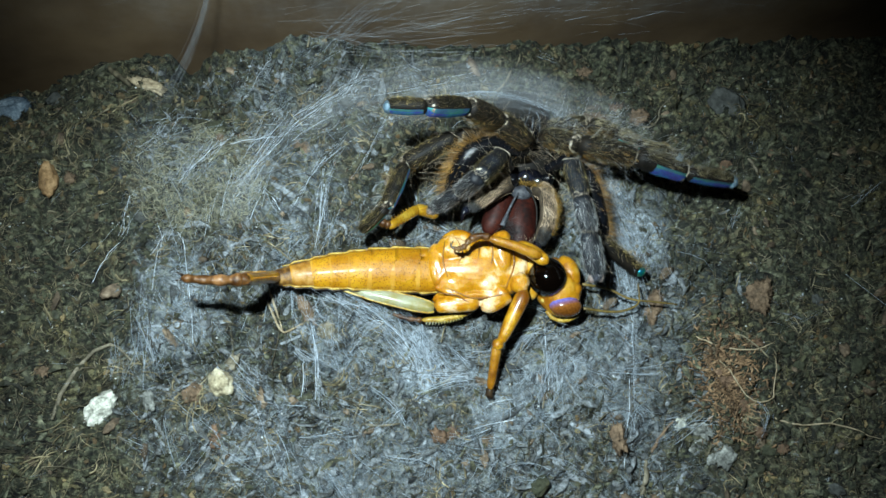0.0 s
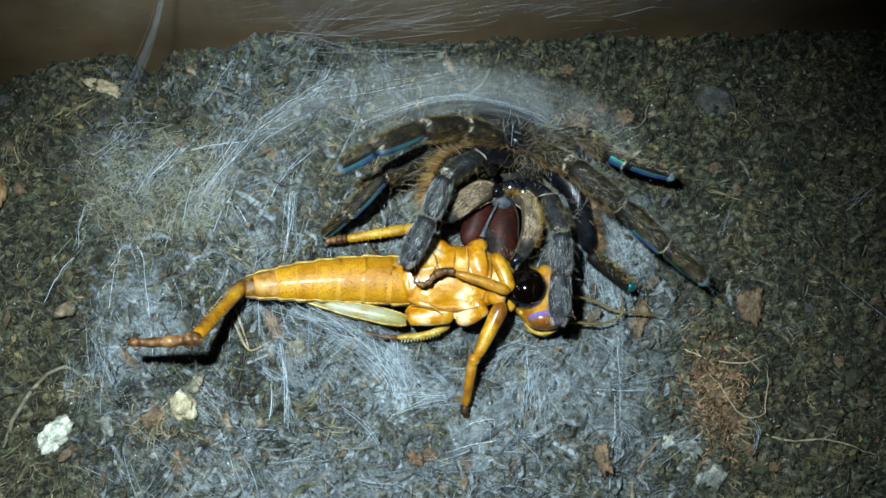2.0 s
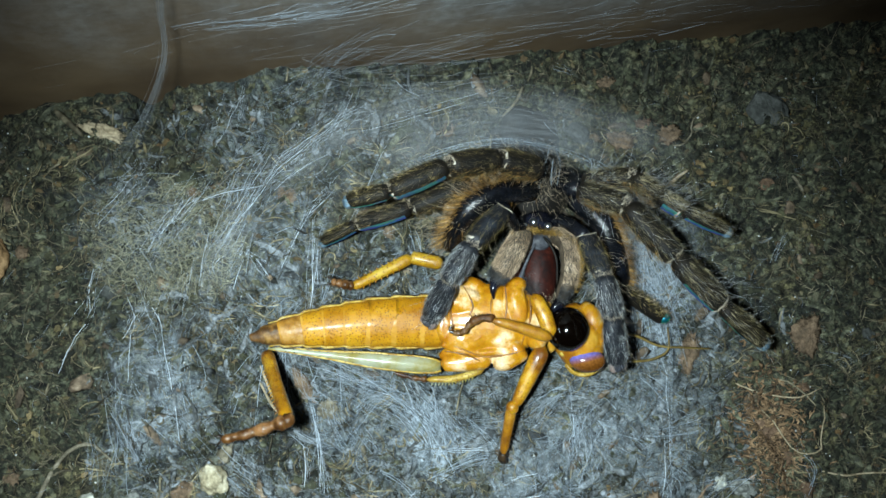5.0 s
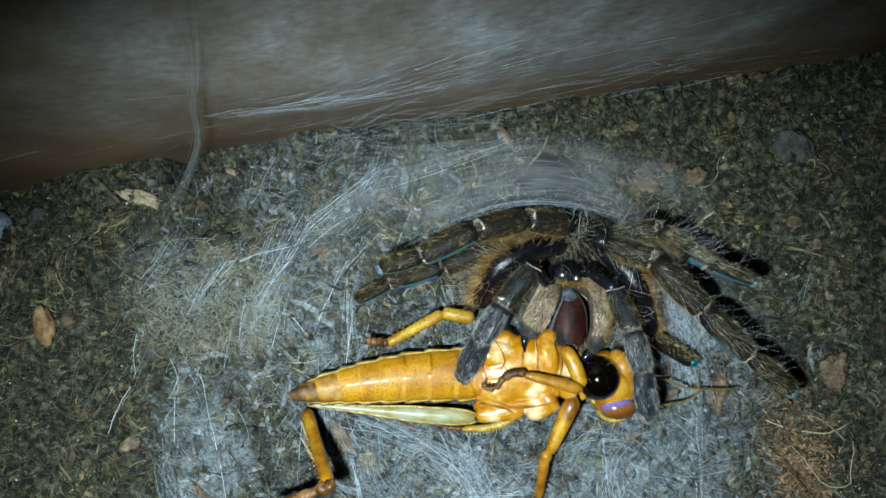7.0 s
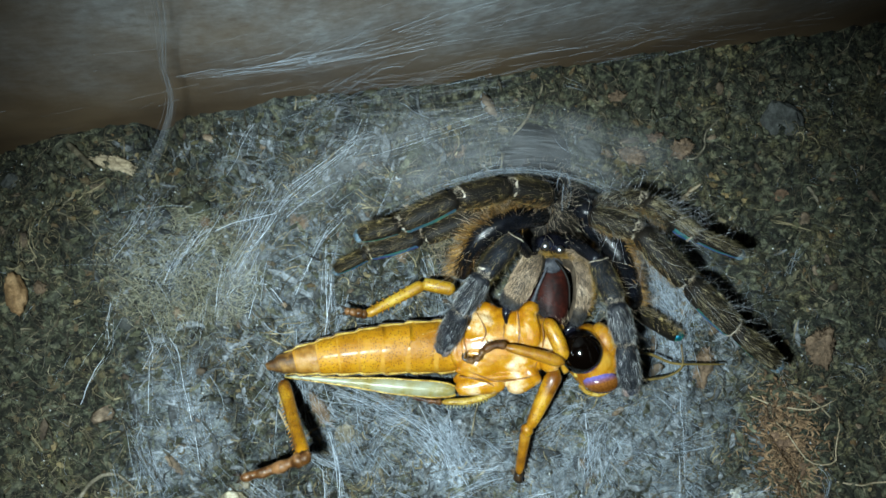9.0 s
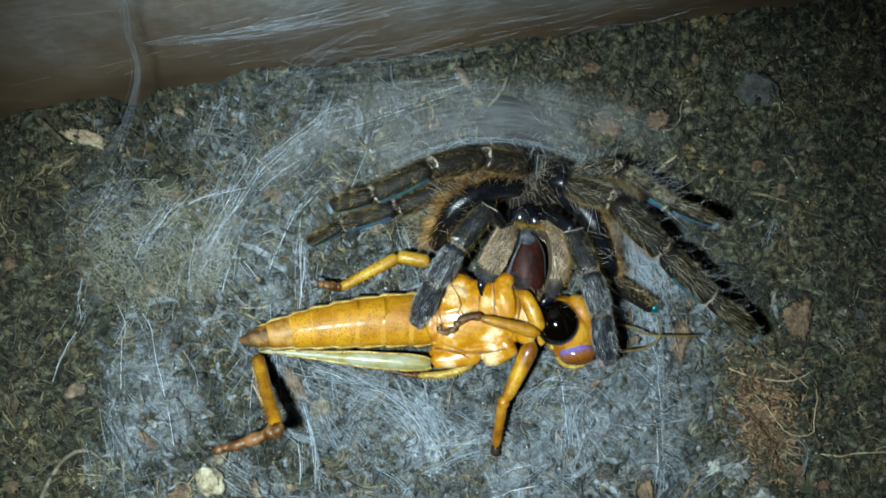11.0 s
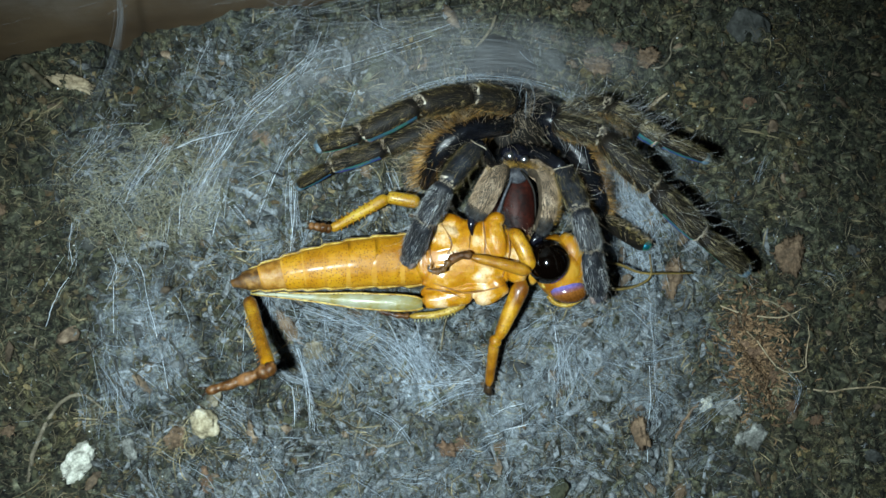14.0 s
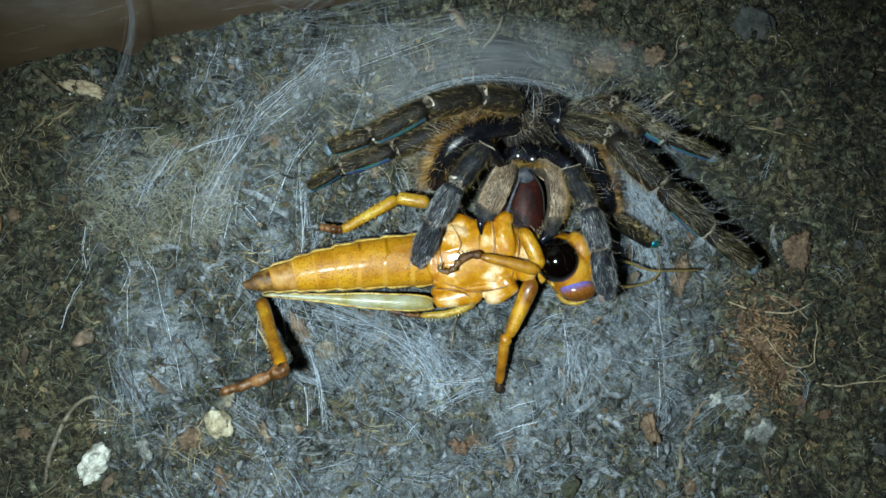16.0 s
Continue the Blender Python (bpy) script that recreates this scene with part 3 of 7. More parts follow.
def fibres():
    g = np.random.default_rng(12)
    paths, rad = [], []
    for i in range(15000):
        x, y = g.uniform(-44, 98), g.uniform(-23, 57)
        if y > wall_y(x) - 1 or g.random() < 0.4 * silk_at(x, y) or (x > 50 and y > 12 and g.random() < 0.4):
            continue
        a, curl = g.uniform(0, 6.28), g.normal(0, 0.2 if g.random() < 0.85 else 0.4)
        step = g.uniform(0.12, 0.6) if g.random() < 0.85 else g.uniform(0.9, 1.6)
        pts = []
        lift = g.uniform(0.1, 0.5)
        for k in range(5):
            pts.append((x, y, ground_z(x, y) + lift + 0.5 * math.sin(k * 0.9 + a) * step * 0.4))
            x, y = x + step * math.cos(a), min(y + step * math.sin(a), wall_y(x) - 0.3)
            a += curl
        paths.append(pts)
        rad.append(g.uniform(0.02, 0.055) if g.random() < 0.92 else g.uniform(0.06, 0.15))
    me = make_mesh("plant_fibres", threads(paths, rad, 4), FIBRE)
    tagged(new("plant_fibres", me), "short brown coir fibres strewn over the soil", "plant fibre", "", "stuff")


def grit():
    """Tiny pale mineral grains that sparkle in the torch light."""
    g = np.random.default_rng(17)
    pieces = []
    shape = blob((0, 0, 0), (1, 1, 1), 0, 0, 3, 5)
    for i in range(700):
        x, y = g.uniform(-43, 97), g.uniform(-23, 49)
        if y > wall_y(x) - 0.5:
            continue
        s = g.uniform(0.05, 0.16)
        pieces.append((shape[0] * s * g.uniform(0.6, 1.3, 3) + (x, y, ground_z(x, y) + 0.35 * g.random() + 0.1), shape[1]))
    me = make_mesh("grit", joined(*pieces), GRIT, None, False)
    tagged(new("grit", me), "tiny pale grains scattered over the soil", "grit", "", "stuff")


GRIT = mottled("pale_grit", (0.15, 0.16, 0.16), (0.34, 0.36, 0.36), (0.6, 0.62, 0.62), 900, 0.3, 0.6, 0.0001, 4.0, 0.5)
grit()


def peat_shreds():
    """Flattened shreds of peat and rotten bark, lying across one another."""
    g = np.random.default_rng(15)
    pieces = []
    while len(pieces) < 4300:
        x, y = g.uniform(-43, 97), g.uniform(-23, 50)
        if y > wall_y(x) - 1 or g.random() < 0.75 * silk_at(x, y):
            continue
        a, curl = g.uniform(0, 6.28), g.normal(0, 0.3)
        step = 0.2 + 1.1 * g.random() ** 3
        pts = []
        lift = g.uniform(-0.1, 0.4)
        for k in range(5):
            pts.append((x, y, ground_z(x, y) + lift + g.normal(0, 0.12)))
            x, y, a = x + step * math.cos(a), min(y + step * math.sin(a), wall_y(x) - 0.5), a + curl
        wide = 0.07 + 0.5 * g.random() ** 2.5
        pieces.append(loft(pts, wide * (np.array((0.4, 0.9, 1.0, 0.8, 0.25)) + g.normal(0, 0.15, 5).clip(-0.22, 0.22)), 6, g.uniform(0.2, 0.6), (g.normal(0, 0.4), g.normal(0, 0.4), 1)))
    me = make_mesh("peat_shreds", joined(*pieces), PEAT, None, False)
    tagged(new("peat_shreds", me), "dark olive shreds of peat over the soil", "soil", "", "stuff")


PEAT = mottled("peat_shred", (0.010, 0.011, 0.007), (0.037, 0.039, 0.024), (0.125, 0.125, 0.08), 900, 0.7, 0.35, 0.0002, 4.0, 0.75)
crumbs()
peat_shreds()
fibres()


def silk_shreds():
    """Flat shreds of plant and peat matted over with silk, lying across one another."""
    g = np.random.default_rng(19)
    pieces = []
    while len(pieces) < 3600:
        x, y = g.uniform(-42, 80), g.uniform(-23, 49)
        felt = silk_at(x, y)
        if y > wall_y(x) - 1 or g.random() > felt:
            continue
        a = 3.0 * fbm(x, y, 6.0, 2, 3.1) + g.normal(0, 0.9)
        curl = g.normal(0, 0.22)
        step = 0.2 + 0.9 * g.random() ** 2
        lift = g.uniform(-0.15, 0.35)
        pts = []
        for k in range(5):
            pts.append((x, y, ground_z(x, y) + lift + g.normal(0, 0.1)))
            x, y, a = x + step * math.cos(a), min(y + step * math.sin(a), wall_y(x) - 0.5), a + curl
        wide = 0.08 + 0.55 * g.random() ** 2
        pieces.append(loft(pts, wide * (np.array((0.4, 0.9, 1.0, 0.8, 0.3)) + g.normal(0, 0.16, 5).clip(-0.25, 0.25)), 6, g.uniform(0.15, 0.5), (g.normal(0, 0.5), g.normal(0, 0.5), 1)))
    me = make_mesh("silk_shreds", joined(*pieces), SHRED)
    tagged(new("silk_shreds", me), "shreds of peat matted over with grey silk", "soil", "", "stuff")


def bark_flakes():
    """Small tan and reddish flakes of bark between the shreds."""
    g = np.random.default_rng(20)
    pieces = []
    shape = blob((0, 0, 0), (1, 1, 1), 0, 0, 6, 9)
    while len(pieces) < 170:
        x, y = g.uniform(-42, 92), g.uniform(-23, 49)
        if y > wall_y(x) - 1.5:
            continue
        size = 0.35 + 0.75 * g.random() ** 2
        v = shape[0] * (1 + 0.22 * g.normal(size=(len(shape[0]), 1))) * (size * g.uniform(0.9, 1.7), size * g.uniform(0.5, 0.9), size * g.uniform(0.25, 0.5))
        rot = np.array(Euler((g.normal(0, 0.3), g.normal(0, 0.3), g.uniform(0, 6.28))).to_matrix())
        pieces.append((v @ rot.T + (x, y, ground_z(x, y) + 0.12), shape[1]))
    me = make_mesh("bark_flakes", joined(*pieces), FLAKE)
    tagged(new("bark_flakes", me), "small tan and reddish flakes of bark", "bark", "", "stuff")


def fibre_curls():
    """Loose swirls of straw-coloured fibre, many running side by side."""
    g = np.random.default_rng(22)
    paths, rad = [], []
    for swirl in range(240):
        cx, cy = g.uniform(-40, 78), g.uniform(-23, 44)
        if cy > wall_y(cx) - 3 or (cx > 50 and cy > 12 and g.random() < 0.75):
            continue
        way, bend, reach = g.uniform(0, 6.28), g.normal(0, 0.35), g.uniform(0.4, 1.0)
        for i in range(int(g.integers(4, 12))):
            x, y, a = cx + g.normal(0, 0.9), cy + g.normal(0, 0.9), way + g.normal(0, 0.3)
            step, lift, pts = reach * g.uniform(0.4, 1.0), g.uniform(0.15, 0.6), []
            for k in range(7):
                pts.append((x, y, ground_z(x, y) + lift))
                x, y, a = x + step * math.cos(a), min(y + step * math.sin(a), wall_y(x) - 0.5), a + bend + g.normal(0, 0.08)
            paths.append(pts)
            rad.append(0.025 + 0.085 * g.random() ** 3)
    me = make_mesh("fibre_curls", threads(paths, rad, 4), CURL)
    tagged(new("fibre_curls", me), "swirls of straw brown fibre on the soil", "plant fibre", "", "stuff")


SHRED = mottled("silk_matted_shred", (0.034, 0.034, 0.029), (0.098, 0.108, 0.114), (0.20, 0.222, 0.245), 900, 0.75, 0.3, 0.0003, 4.0, 0.8)
FLAKE = mottled("bark_flake", (0.045, 0.034, 0.024), (0.105, 0.076, 0.05), (0.20, 0.155, 0.11), 600, 0.75, 0.3, 0.0003, 4.0, 0.6)
CURL = mottled("straw_fibre", (0.05, 0.042, 0.022), (0.15, 0.125, 0.07), (0.32, 0.27, 0.16), 300, 0.65, 0.35, 0.00005, 4.0, 0.8)
silk_shreds()
bark_flakes()
fibre_curls()


def lump(name, label, category, x, y, size, turn, material, seed, group="", rough=0.6, sink=0.25):
    z = ground_z(x, y) + size[2] * (1 - 2 * sink) * 0.5
    form = blob((0, 0, 0), np.array(size) / 2, rough, seed, 20, 28)
    if material in (TAN_LUMP, RED_LUMP, PALE_WOOD):
        g = np.random.default_rng(seed)
        n = int(30 + 18 * size[0] * size[1])
        v = np.asarray(form[0])
        v = v * (1 + 0.07 * g.normal(size=(len(v), 1)))
        at_v = v[g.integers(0, len(v), n)]
        ways = at_v * (1, 1, 0.5) + g.normal(size=(n, 3)) * 0.6 * (1, 1, 0.5)
        form = joined((v, form[1]), hairs(at_v * 0.97, ways, g.uniform(0.25, 1.0, n), g.uniform(0.02, 0.07, n), (0, 0, -0.2), seed))
    ob = new(name, make_mesh(name, form, material))
    ob.matrix_world = pose(x * MM, y * MM, z * MM, 0, 0, turn)
    return tagged(ob, label, category, group)


lump("stone", "rough white pitted stone lying on the soil", "stone", -25.2, 0.1, (4.9, 3.0, 2.6), 48, WHITE_STONE, 1, "", 0.36)
lump("stone", "cream yellow stone half sunk in the soil", "stone", -9.6, 2.6, (3.2, 4.0, 2.6), 25, CREAM_STONE, 2, "", 0.3, 0.35)
lump("bark_chip", "dull straw brown stub beside the cream stone", "bark", -8.0, 5.4, (1.5, 2.6, 1.2), -30, STRAW, 4)
lump("pebble", "small pale grey pebble on the soil", "stone", -19.0, 0.8, (1.5, 2.6, 1.2), 10, ASH_STONE, 5)
lump("bark_chip", "small reddish bark chip on the soil", "bark", -10.4, -4.4, (1.6, 2.8, 1.2), 15, RED_LUMP, 6)
lump("wood_chip", "pale splintered wood chip near the wall", "wood", -19.6, 46.0, (4.7, 1.4, 0.9), -22, PALE_WOOD, 7)
lump("bark_lump", "orange brown knobbly bark lump on the soil", "bark", -32.6, 31.4, (2.5, 5.0, 2.4), 6, AMBER_BARK, 8, "", 0.28)
lump("bark_chip", "small tan bark chip beside the lump", "bark", -30.0, 31.8, (1.2, 1.3, 0.8), 6, TAN_LUMP, 58)
lump("bark_lump", "tan bark lump on the soil", "bark", 68.2, 12.4, (3.0, 4.4, 1.8), -15, TAN_LUMP, 9)
lump("bark_lump", "tan bark sliver on silk-felted soil", "bark", 52.4, 11.6, (2.4, 5.0, 1.4), -20, TAN_LUMP, 10)
lump("bark_chip", "smooth reddish brown bark chip", "bark", 67.1, 5.8, (2.6, 1.3, 1.0), -10, RED_LUMP, 11)
lump("bark_lump", "pale tan bark lump standing in the soil", "bark", 44.4, -7.3, (1.9, 3.9, 1.6), 8, TAN_LUMP, 12)
lump("bark_lump", "reddish bark lump among the silk", "bark", 21.8, -5.3, (2.4, 1.6, 1.2), 20, RED_LUMP, 13)
lump("bark_lump", "small reddish bark crumb among the silk", "bark", 19.6, -5.6, (1.6, 2.0, 1.1), 50, RED_LUMP, 14)
lump("bark_lump", "brown bark lump on bare soil", "bark", 46.2, 40.5, (3.2, 2.2, 1.8), -10, TAN_LUMP, 15)
lump("bark_lump", "yellowish bark lump among fibres", "bark", 2.1, 36.8, (2.2, 3.4, 1.4), -15, TAN_LUMP, 16)
lump("root_piece", "pinkish tan root piece beside the locust", "root", 2.3, 12.0, (1.9, 5.8, 1.6), 25, TAN_LUMP, 17, "", 0.2)
lump("bark_lump", "grey tan crumbly lump beside the root piece", "bark", 4.9, 9.4, (2.8, 2.2, 1.0), 10, STRAW, 18)
lump("soil_flake", "flat grey flake on bare soil", "soil", 67.2, 43.0, (5.6, 5.0, 0.9), -20, GREY_FLAKE, 19, "", 0.3)
lump("bark_lump", "pale tan bark lump near the wall", "bark", 45.2, 48.5, (2.2, 1.2, 1.0), 5, TAN_LUMP, 40)
lump("bark_lump", "flat reddish bark piece on bare soil", "bark", 49.3, 42.4, (3.0, 1.2, 0.8), -5, RED_LUMP, 41)
lump("bark_lump", "tan bark piece beside a looped fibre", "bark", 52.6, 40.6, (2.6, 2.0, 1.0), 20, TAN_LUMP, 42)
lump("stone", "small white crumbly stone", "stone", 54.3, -5.4, (2.2, 1.6, 1.3), 20, WHITE_STONE, 20, "white crumbs", 0.5)
lump("stone", "small greyish white crumbly stone", "stone", 57.4, -6.4, (2.6, 1.9, 1.4), -20, ASH_STONE, 21, "white crumbs", 0.5)
lump("stone", "pitted greyish white stone", "stone", 60.3, -10.4, (3.6, 2.6, 1.5), 40, ASH_STONE, 22, "white crumbs", 0.5)
for i, (px_, py_, sz) in enumerate(((55.6, -5.6, 1.7), (58.4, -7.0, 1.9), (59.6, -8.6, 1.6), (57.2, -8.4, 1.2), (58.6, -10.6, 1.5), (56.0, -8.9, 1.0))):
    lump("stone", "crumbly greyish white rubble piece", "stone", px_, py_, (sz * 1.3, sz, sz * 0.6), 55 * i, ASH_STONE, 120 + i, "white crumbs", 0.5, 0.4)
for i, (px_, py_, sz) in enumerate(((62, 1, 2.6), (64, -3, 2.2), (60, 3, 1.8))):
    lump("bark_lump", "crumbly reddish brown bark piece", "bark", px_, py_, (sz * 1.3, sz, sz * 0.4), 40 * i, RED_LUMP, 30 + i, "bark heap", 0.5, 0.45)


def bark_litter():
    """Shredded reddish bark strewn in a loose heap."""
    g = np.random.default_rng(13)
    pieces = []
    for i in range(950):
        x, y = 62 + 2.3 * g.normal(), 0.2 + 4.2 * g.normal()
        a, step, curl = g.uniform(0, 6.28), g.uniform(0.12, 0.45), g.normal(0, 0.3)
        pts = []
        for k in range(4):
            pts.append((x, y, ground_z(x, y) + 0.25 + 0.5 * g.random()))
            x, y, a = x + step * math.cos(a), y + step * math.sin(a), a + curl
        pieces.append(loft(pts, g.uniform(0.05, 0.22) * np.array((0.6, 1, 0.8, 0.3)), 5, g.uniform(0.3, 1.0)))
    me = make_mesh("bark_shreds", joined(*pieces), RED_SHRED)
    tagged(new("bark_shreds", me), "loose heap of shredded reddish brown bark", "bark", "", "stuff")


RED_SHRED = mottled("shredded_bark", (0.062, 0.038, 0.022), (0.155, 0.096, 0.052), (0.30, 0.20, 0.115), 400, 0.75, 0.3, 0.0001, 4.0, 0.6)
bark_litter()
lump("foil_scrap", "bluish glossy wet scrap beside the wall", "scrap", -41.0, 44.5, (6.5, 4.5, 1.6), 25, SCRAP, 55, "", 0.4, 0.3)
gl = np.random.default_rng(5)
for i in range(46):
    x_, y_ = gl.uniform(-40, 92), gl.uniform(-20, 46)
    if (-6 < x_ < 58 and 8 < y_ < 42) or (-2 < x_ < 52 and -8 < y_ < 10):
        continue
    s_ = gl.uniform(0.8, 2.2)
    lump("soil_lump", "small earthy lump in the soil", "soil", x_, y_, (s_ * 1.4, s_, s_ * 0.7), gl.uniform(0, 180), (RED_LUMP, TAN_LUMP, GREY_FLAKE, CRUMB)[i % 4], 60 + i, "soil lumps", 0.4, 0.35)


def twig(name, label, points, radius, material=None, lift=0.35):
    pts = smooth_path([(x, y, 0) for x, y in points], 14)
    pts[:, 2] = [ground_z(x, y) + lift for x, y, _ in pts]
    rad = radius * np.interp(np.linspace(0, 1, 14), (0, 0.15, 0.8, 1), (0.6, 1, 0.8, 0.4))
    ob = new(name, make_mesh(name, loft(pts, rad, 7), material or FIBRE))
    tagged(ob, label, "twig", "")


twig("twig", "curved grey brown twig half in the soil", [(-31.2, -1.2), (-30.4, 1.4), (-28.2, 5.5), (-26.3, 7.6), (-23.6, 8.3), (-21.1, 6.0)], 0.3, STRAW, 0.6)
twig("root_fibre", "thin pale root fibre on the soil", [(58.4, 7.1), (61.2, 5.6), (65.7, 4.5), (69.1, 5.4)], 0.13, PALE_WOOD, 0.6)
twig("root_fibre", "thin looped pale root fibre", [(60.9, 3.8), (64.6, -2.1), (67.7, -2.7), (68.9, 0.5), (68.7, 3.2)], 0.11, PALE_WOOD, 0.7)
twig("root_fibre", "long pale root fibre on dark soil", [(67.9, -5.3), (71.8, -6.4), (77.3, -6.6), (84, -9)], 0.13, PALE_WOOD, 0.6)
twig("root_fibre", "pale root fibre bent in a loop", [(51.6, 39.6), (54.4, 39.2), (56.0, 40.6), (56.8, 42.6), (58.6, 44.2)], 0.13, STRAW, 0.6)
twig("twig", "short pale splinter on dark soil", [(69.2, 33.8), (70.6, 31.6)], 0.26, STRAW, 0.5)
twig("twig", "short brown twig by the wall", [(33.6, 48.3), (32.6, 46.5), (30.6, 44.7)], 0.25, None, 0.8)
twig("twig", "pale splinter on bare soil", [(51.5, 33.7), (54.9, 35.8)], 0.25, PALE_WOOD, 0.5)
twig("twig", "dark twig leaning by the wall", [(-25.5, 49.5), (-22, 45.5)], 0.45, FIBRE, 0.6)
twig("twig", "pale forked straw on the soil", [(49.7, -9.2), (51.2, -7.2), (53.2, -4.9)], 0.24, TAN_LUMP, 0.5)
twig("twig", "pale bark strip on the soil", [(47.5, -15), (48.3, -12.6), (48.6, -10.2)], 0.42, STRAW, 0.25)
twig("straw", "thin pale straw beside the root piece", [(-3.2, 13.5), (-1.2, 9.6), (1.6, 10.6)], 0.18, PALE_WOOD, 0.5)
twig("straw", "thin pale straw on the soil", [(-3.0, 15.5), (-1.2, 9.6)], 0.16, PALE_WOOD, 0.6)
twig("straw", "pale upright straw in the soil", [(8.5, 4.6), (9.0, 1.8)], 0.3, STRAW, 0.3)
twig("straw", "pale straw lying among silk", [(9.5, -3.5), (12, -3.9), (14.5, -3.7)], 0.22, STRAW, 0.3)


# ---- silk ----
def flow(x, y):
    """Direction in which the silk felt runs: round the burrow's mouth."""
    return math.atan2(y - 22, x - 30) + math.pi / 2


def silk_felt():
    """Small bundles of near-parallel threads, and single ones between them."""
    g = np.random.default_rng(21)
    paths, rad = [], []
    bundles = 0
    while bundles < 300:
        cx, cy = g.normal(18, 27), g.normal(14, 18)
        if cy > wall_y(cx) - 1.5 or not -42 < cx < 76 or g.random() > 0.12 + silk_at(cx, cy):
            continue
        bundles += 1
        way = flow(cx, cy) + g.normal(0, 0.5) + 1.3 * fbm(cx, cy, 11, 2, 4.4)
        length, wide, curl = g.uniform(1.5, 8.0), g.uniform(0.15, 0.8), g.normal(0, 0.10)
        for i in range(int(g.integers(2, 12))):
            a = way + g.normal(0, 0.10)
            x, y = cx + g.normal(0, wide) + g.normal(0, 0.3) * length * math.cos(a) * 0.5, cy + g.normal(0, wide) + g.normal(0, 0.3) * length * math.sin(a) * 0.5
            step, lift = length / 5 * g.uniform(0.4, 1.0), g.uniform(0.3, 1.2)
            pts = []
            for k in range(6):
                pts.append((x, y, ground_z(x, y) * 0.7 + lift))
                x, y = x + step * math.cos(a), min(y + step * math.sin(a), wall_y(x) - 0.5)
                a += curl
            paths.append(pts)
            rad.append(g.uniform(0.006, 0.014) if g.random() < 0.85 else g.uniform(0.025, 0.04))
    me = make_mesh("silk_felt", threads(paths, rad), SILK)
    tagged(new("silk_felt", me), "wisps of fine blue white spider silk on soil", "spider web", "", "stuff")


def silk_lint():
    """Short tangled silk fluff that covers the felted soil."""
    g = np.random.default_rng(23)
    paths, rad = [], []
    while len(paths) < 8000:
        x, y = g.uniform(-42, 78), g.uniform(-22, 48)
        if y > wall_y(x) - 1 or g.random() > 0.06 + 1.1 * silk_at(x, y):
            continue
        way = 2.6 * fbm(x, y, 9.0, 2, 6.6)
        a, curl, step = way + g.normal(0, 0.7), g.normal(0, 0.22), 0.12 + 0.75 * g.random() ** 2
        lift = g.uniform(0.1, 0.6)
        pts = []
        for k in range(5):
            pts.append((x, y, ground_z(x, y) + lift + 0.2 * math.sin(k * 1.3 + a)))
            x, y, a = x + step * math.cos(a), min(y + step * math.sin(a), wall_y(x) - 0.5), a + curl
        paths.append(pts)
        rad.append(g.uniform(0.006, 0.018) if g.random() < 0.9 else g.uniform(0.02, 0.034))
    me = make_mesh("silk_lint", threads(paths, rad), LINT)
    tagged(new("silk_lint", me), "grey tangled fluff of old silk on the soil", "spider web", "", "stuff")


LINT = thread_material("silk_lint", (0.40, 0.47, 0.55), 0.5, 0.7, 0.2)


def strand_bundle(name, label, ends, count, spread, radius, seed, material, sag=0.0, k=9, shape=(1, 1, 0.35), spans=(0.25, 1.0)):
    """Near-parallel strands through the given points, fanning out by spread."""
    g = np.random.default_rng(seed)
    base = smooth_path(ends, k)
    paths, rad = [], []
    for i in range(count):
        off0, off1 = g.normal(0, 1, 3), g.normal(0, 1, 3)
        w = np.linspace(0, 1, k)[:, None]
        sp = np.interp(np.linspace(0, 1, k), np.linspace(0, 1, len(spread)), spread)[:, None]
        p = base + ((1 - w) * off0 + w * off1 + 0.35 * np.sin(w * g.uniform(2, 7) + g.uniform(0, 6)) * g.normal(0, 1, 3)) * sp * shape
        span = g.uniform(*spans)
        start = g.uniform(0, 1 - span)
        at_s = (start + span * w[:, 0]) * (k - 1)
        p = np.stack([np.interp(at_s, range(k), p[:, c]) for c in range(3)], 1)
        p[:, 2] -= sag * g.random() * np.sin(np.pi * w[:, 0])
        p[:, 2] = [max(z, ground_z(x, y) + 0.15) for x, y, z in p]
        p[:, 1] = np.minimum(p[:, 1], [wall_y(x) - 0.3 for x in p[:, 0]])
        paths.append(p)
        rad.append(radius * (g.uniform(0.5, 1.1) if g.random() < 0.88 else g.uniform(1.4, 2.4)))
    me = make_mesh(name, threads(paths, rad), material)
    tagged(new(name, me), label, "spider web", "", "stuff")


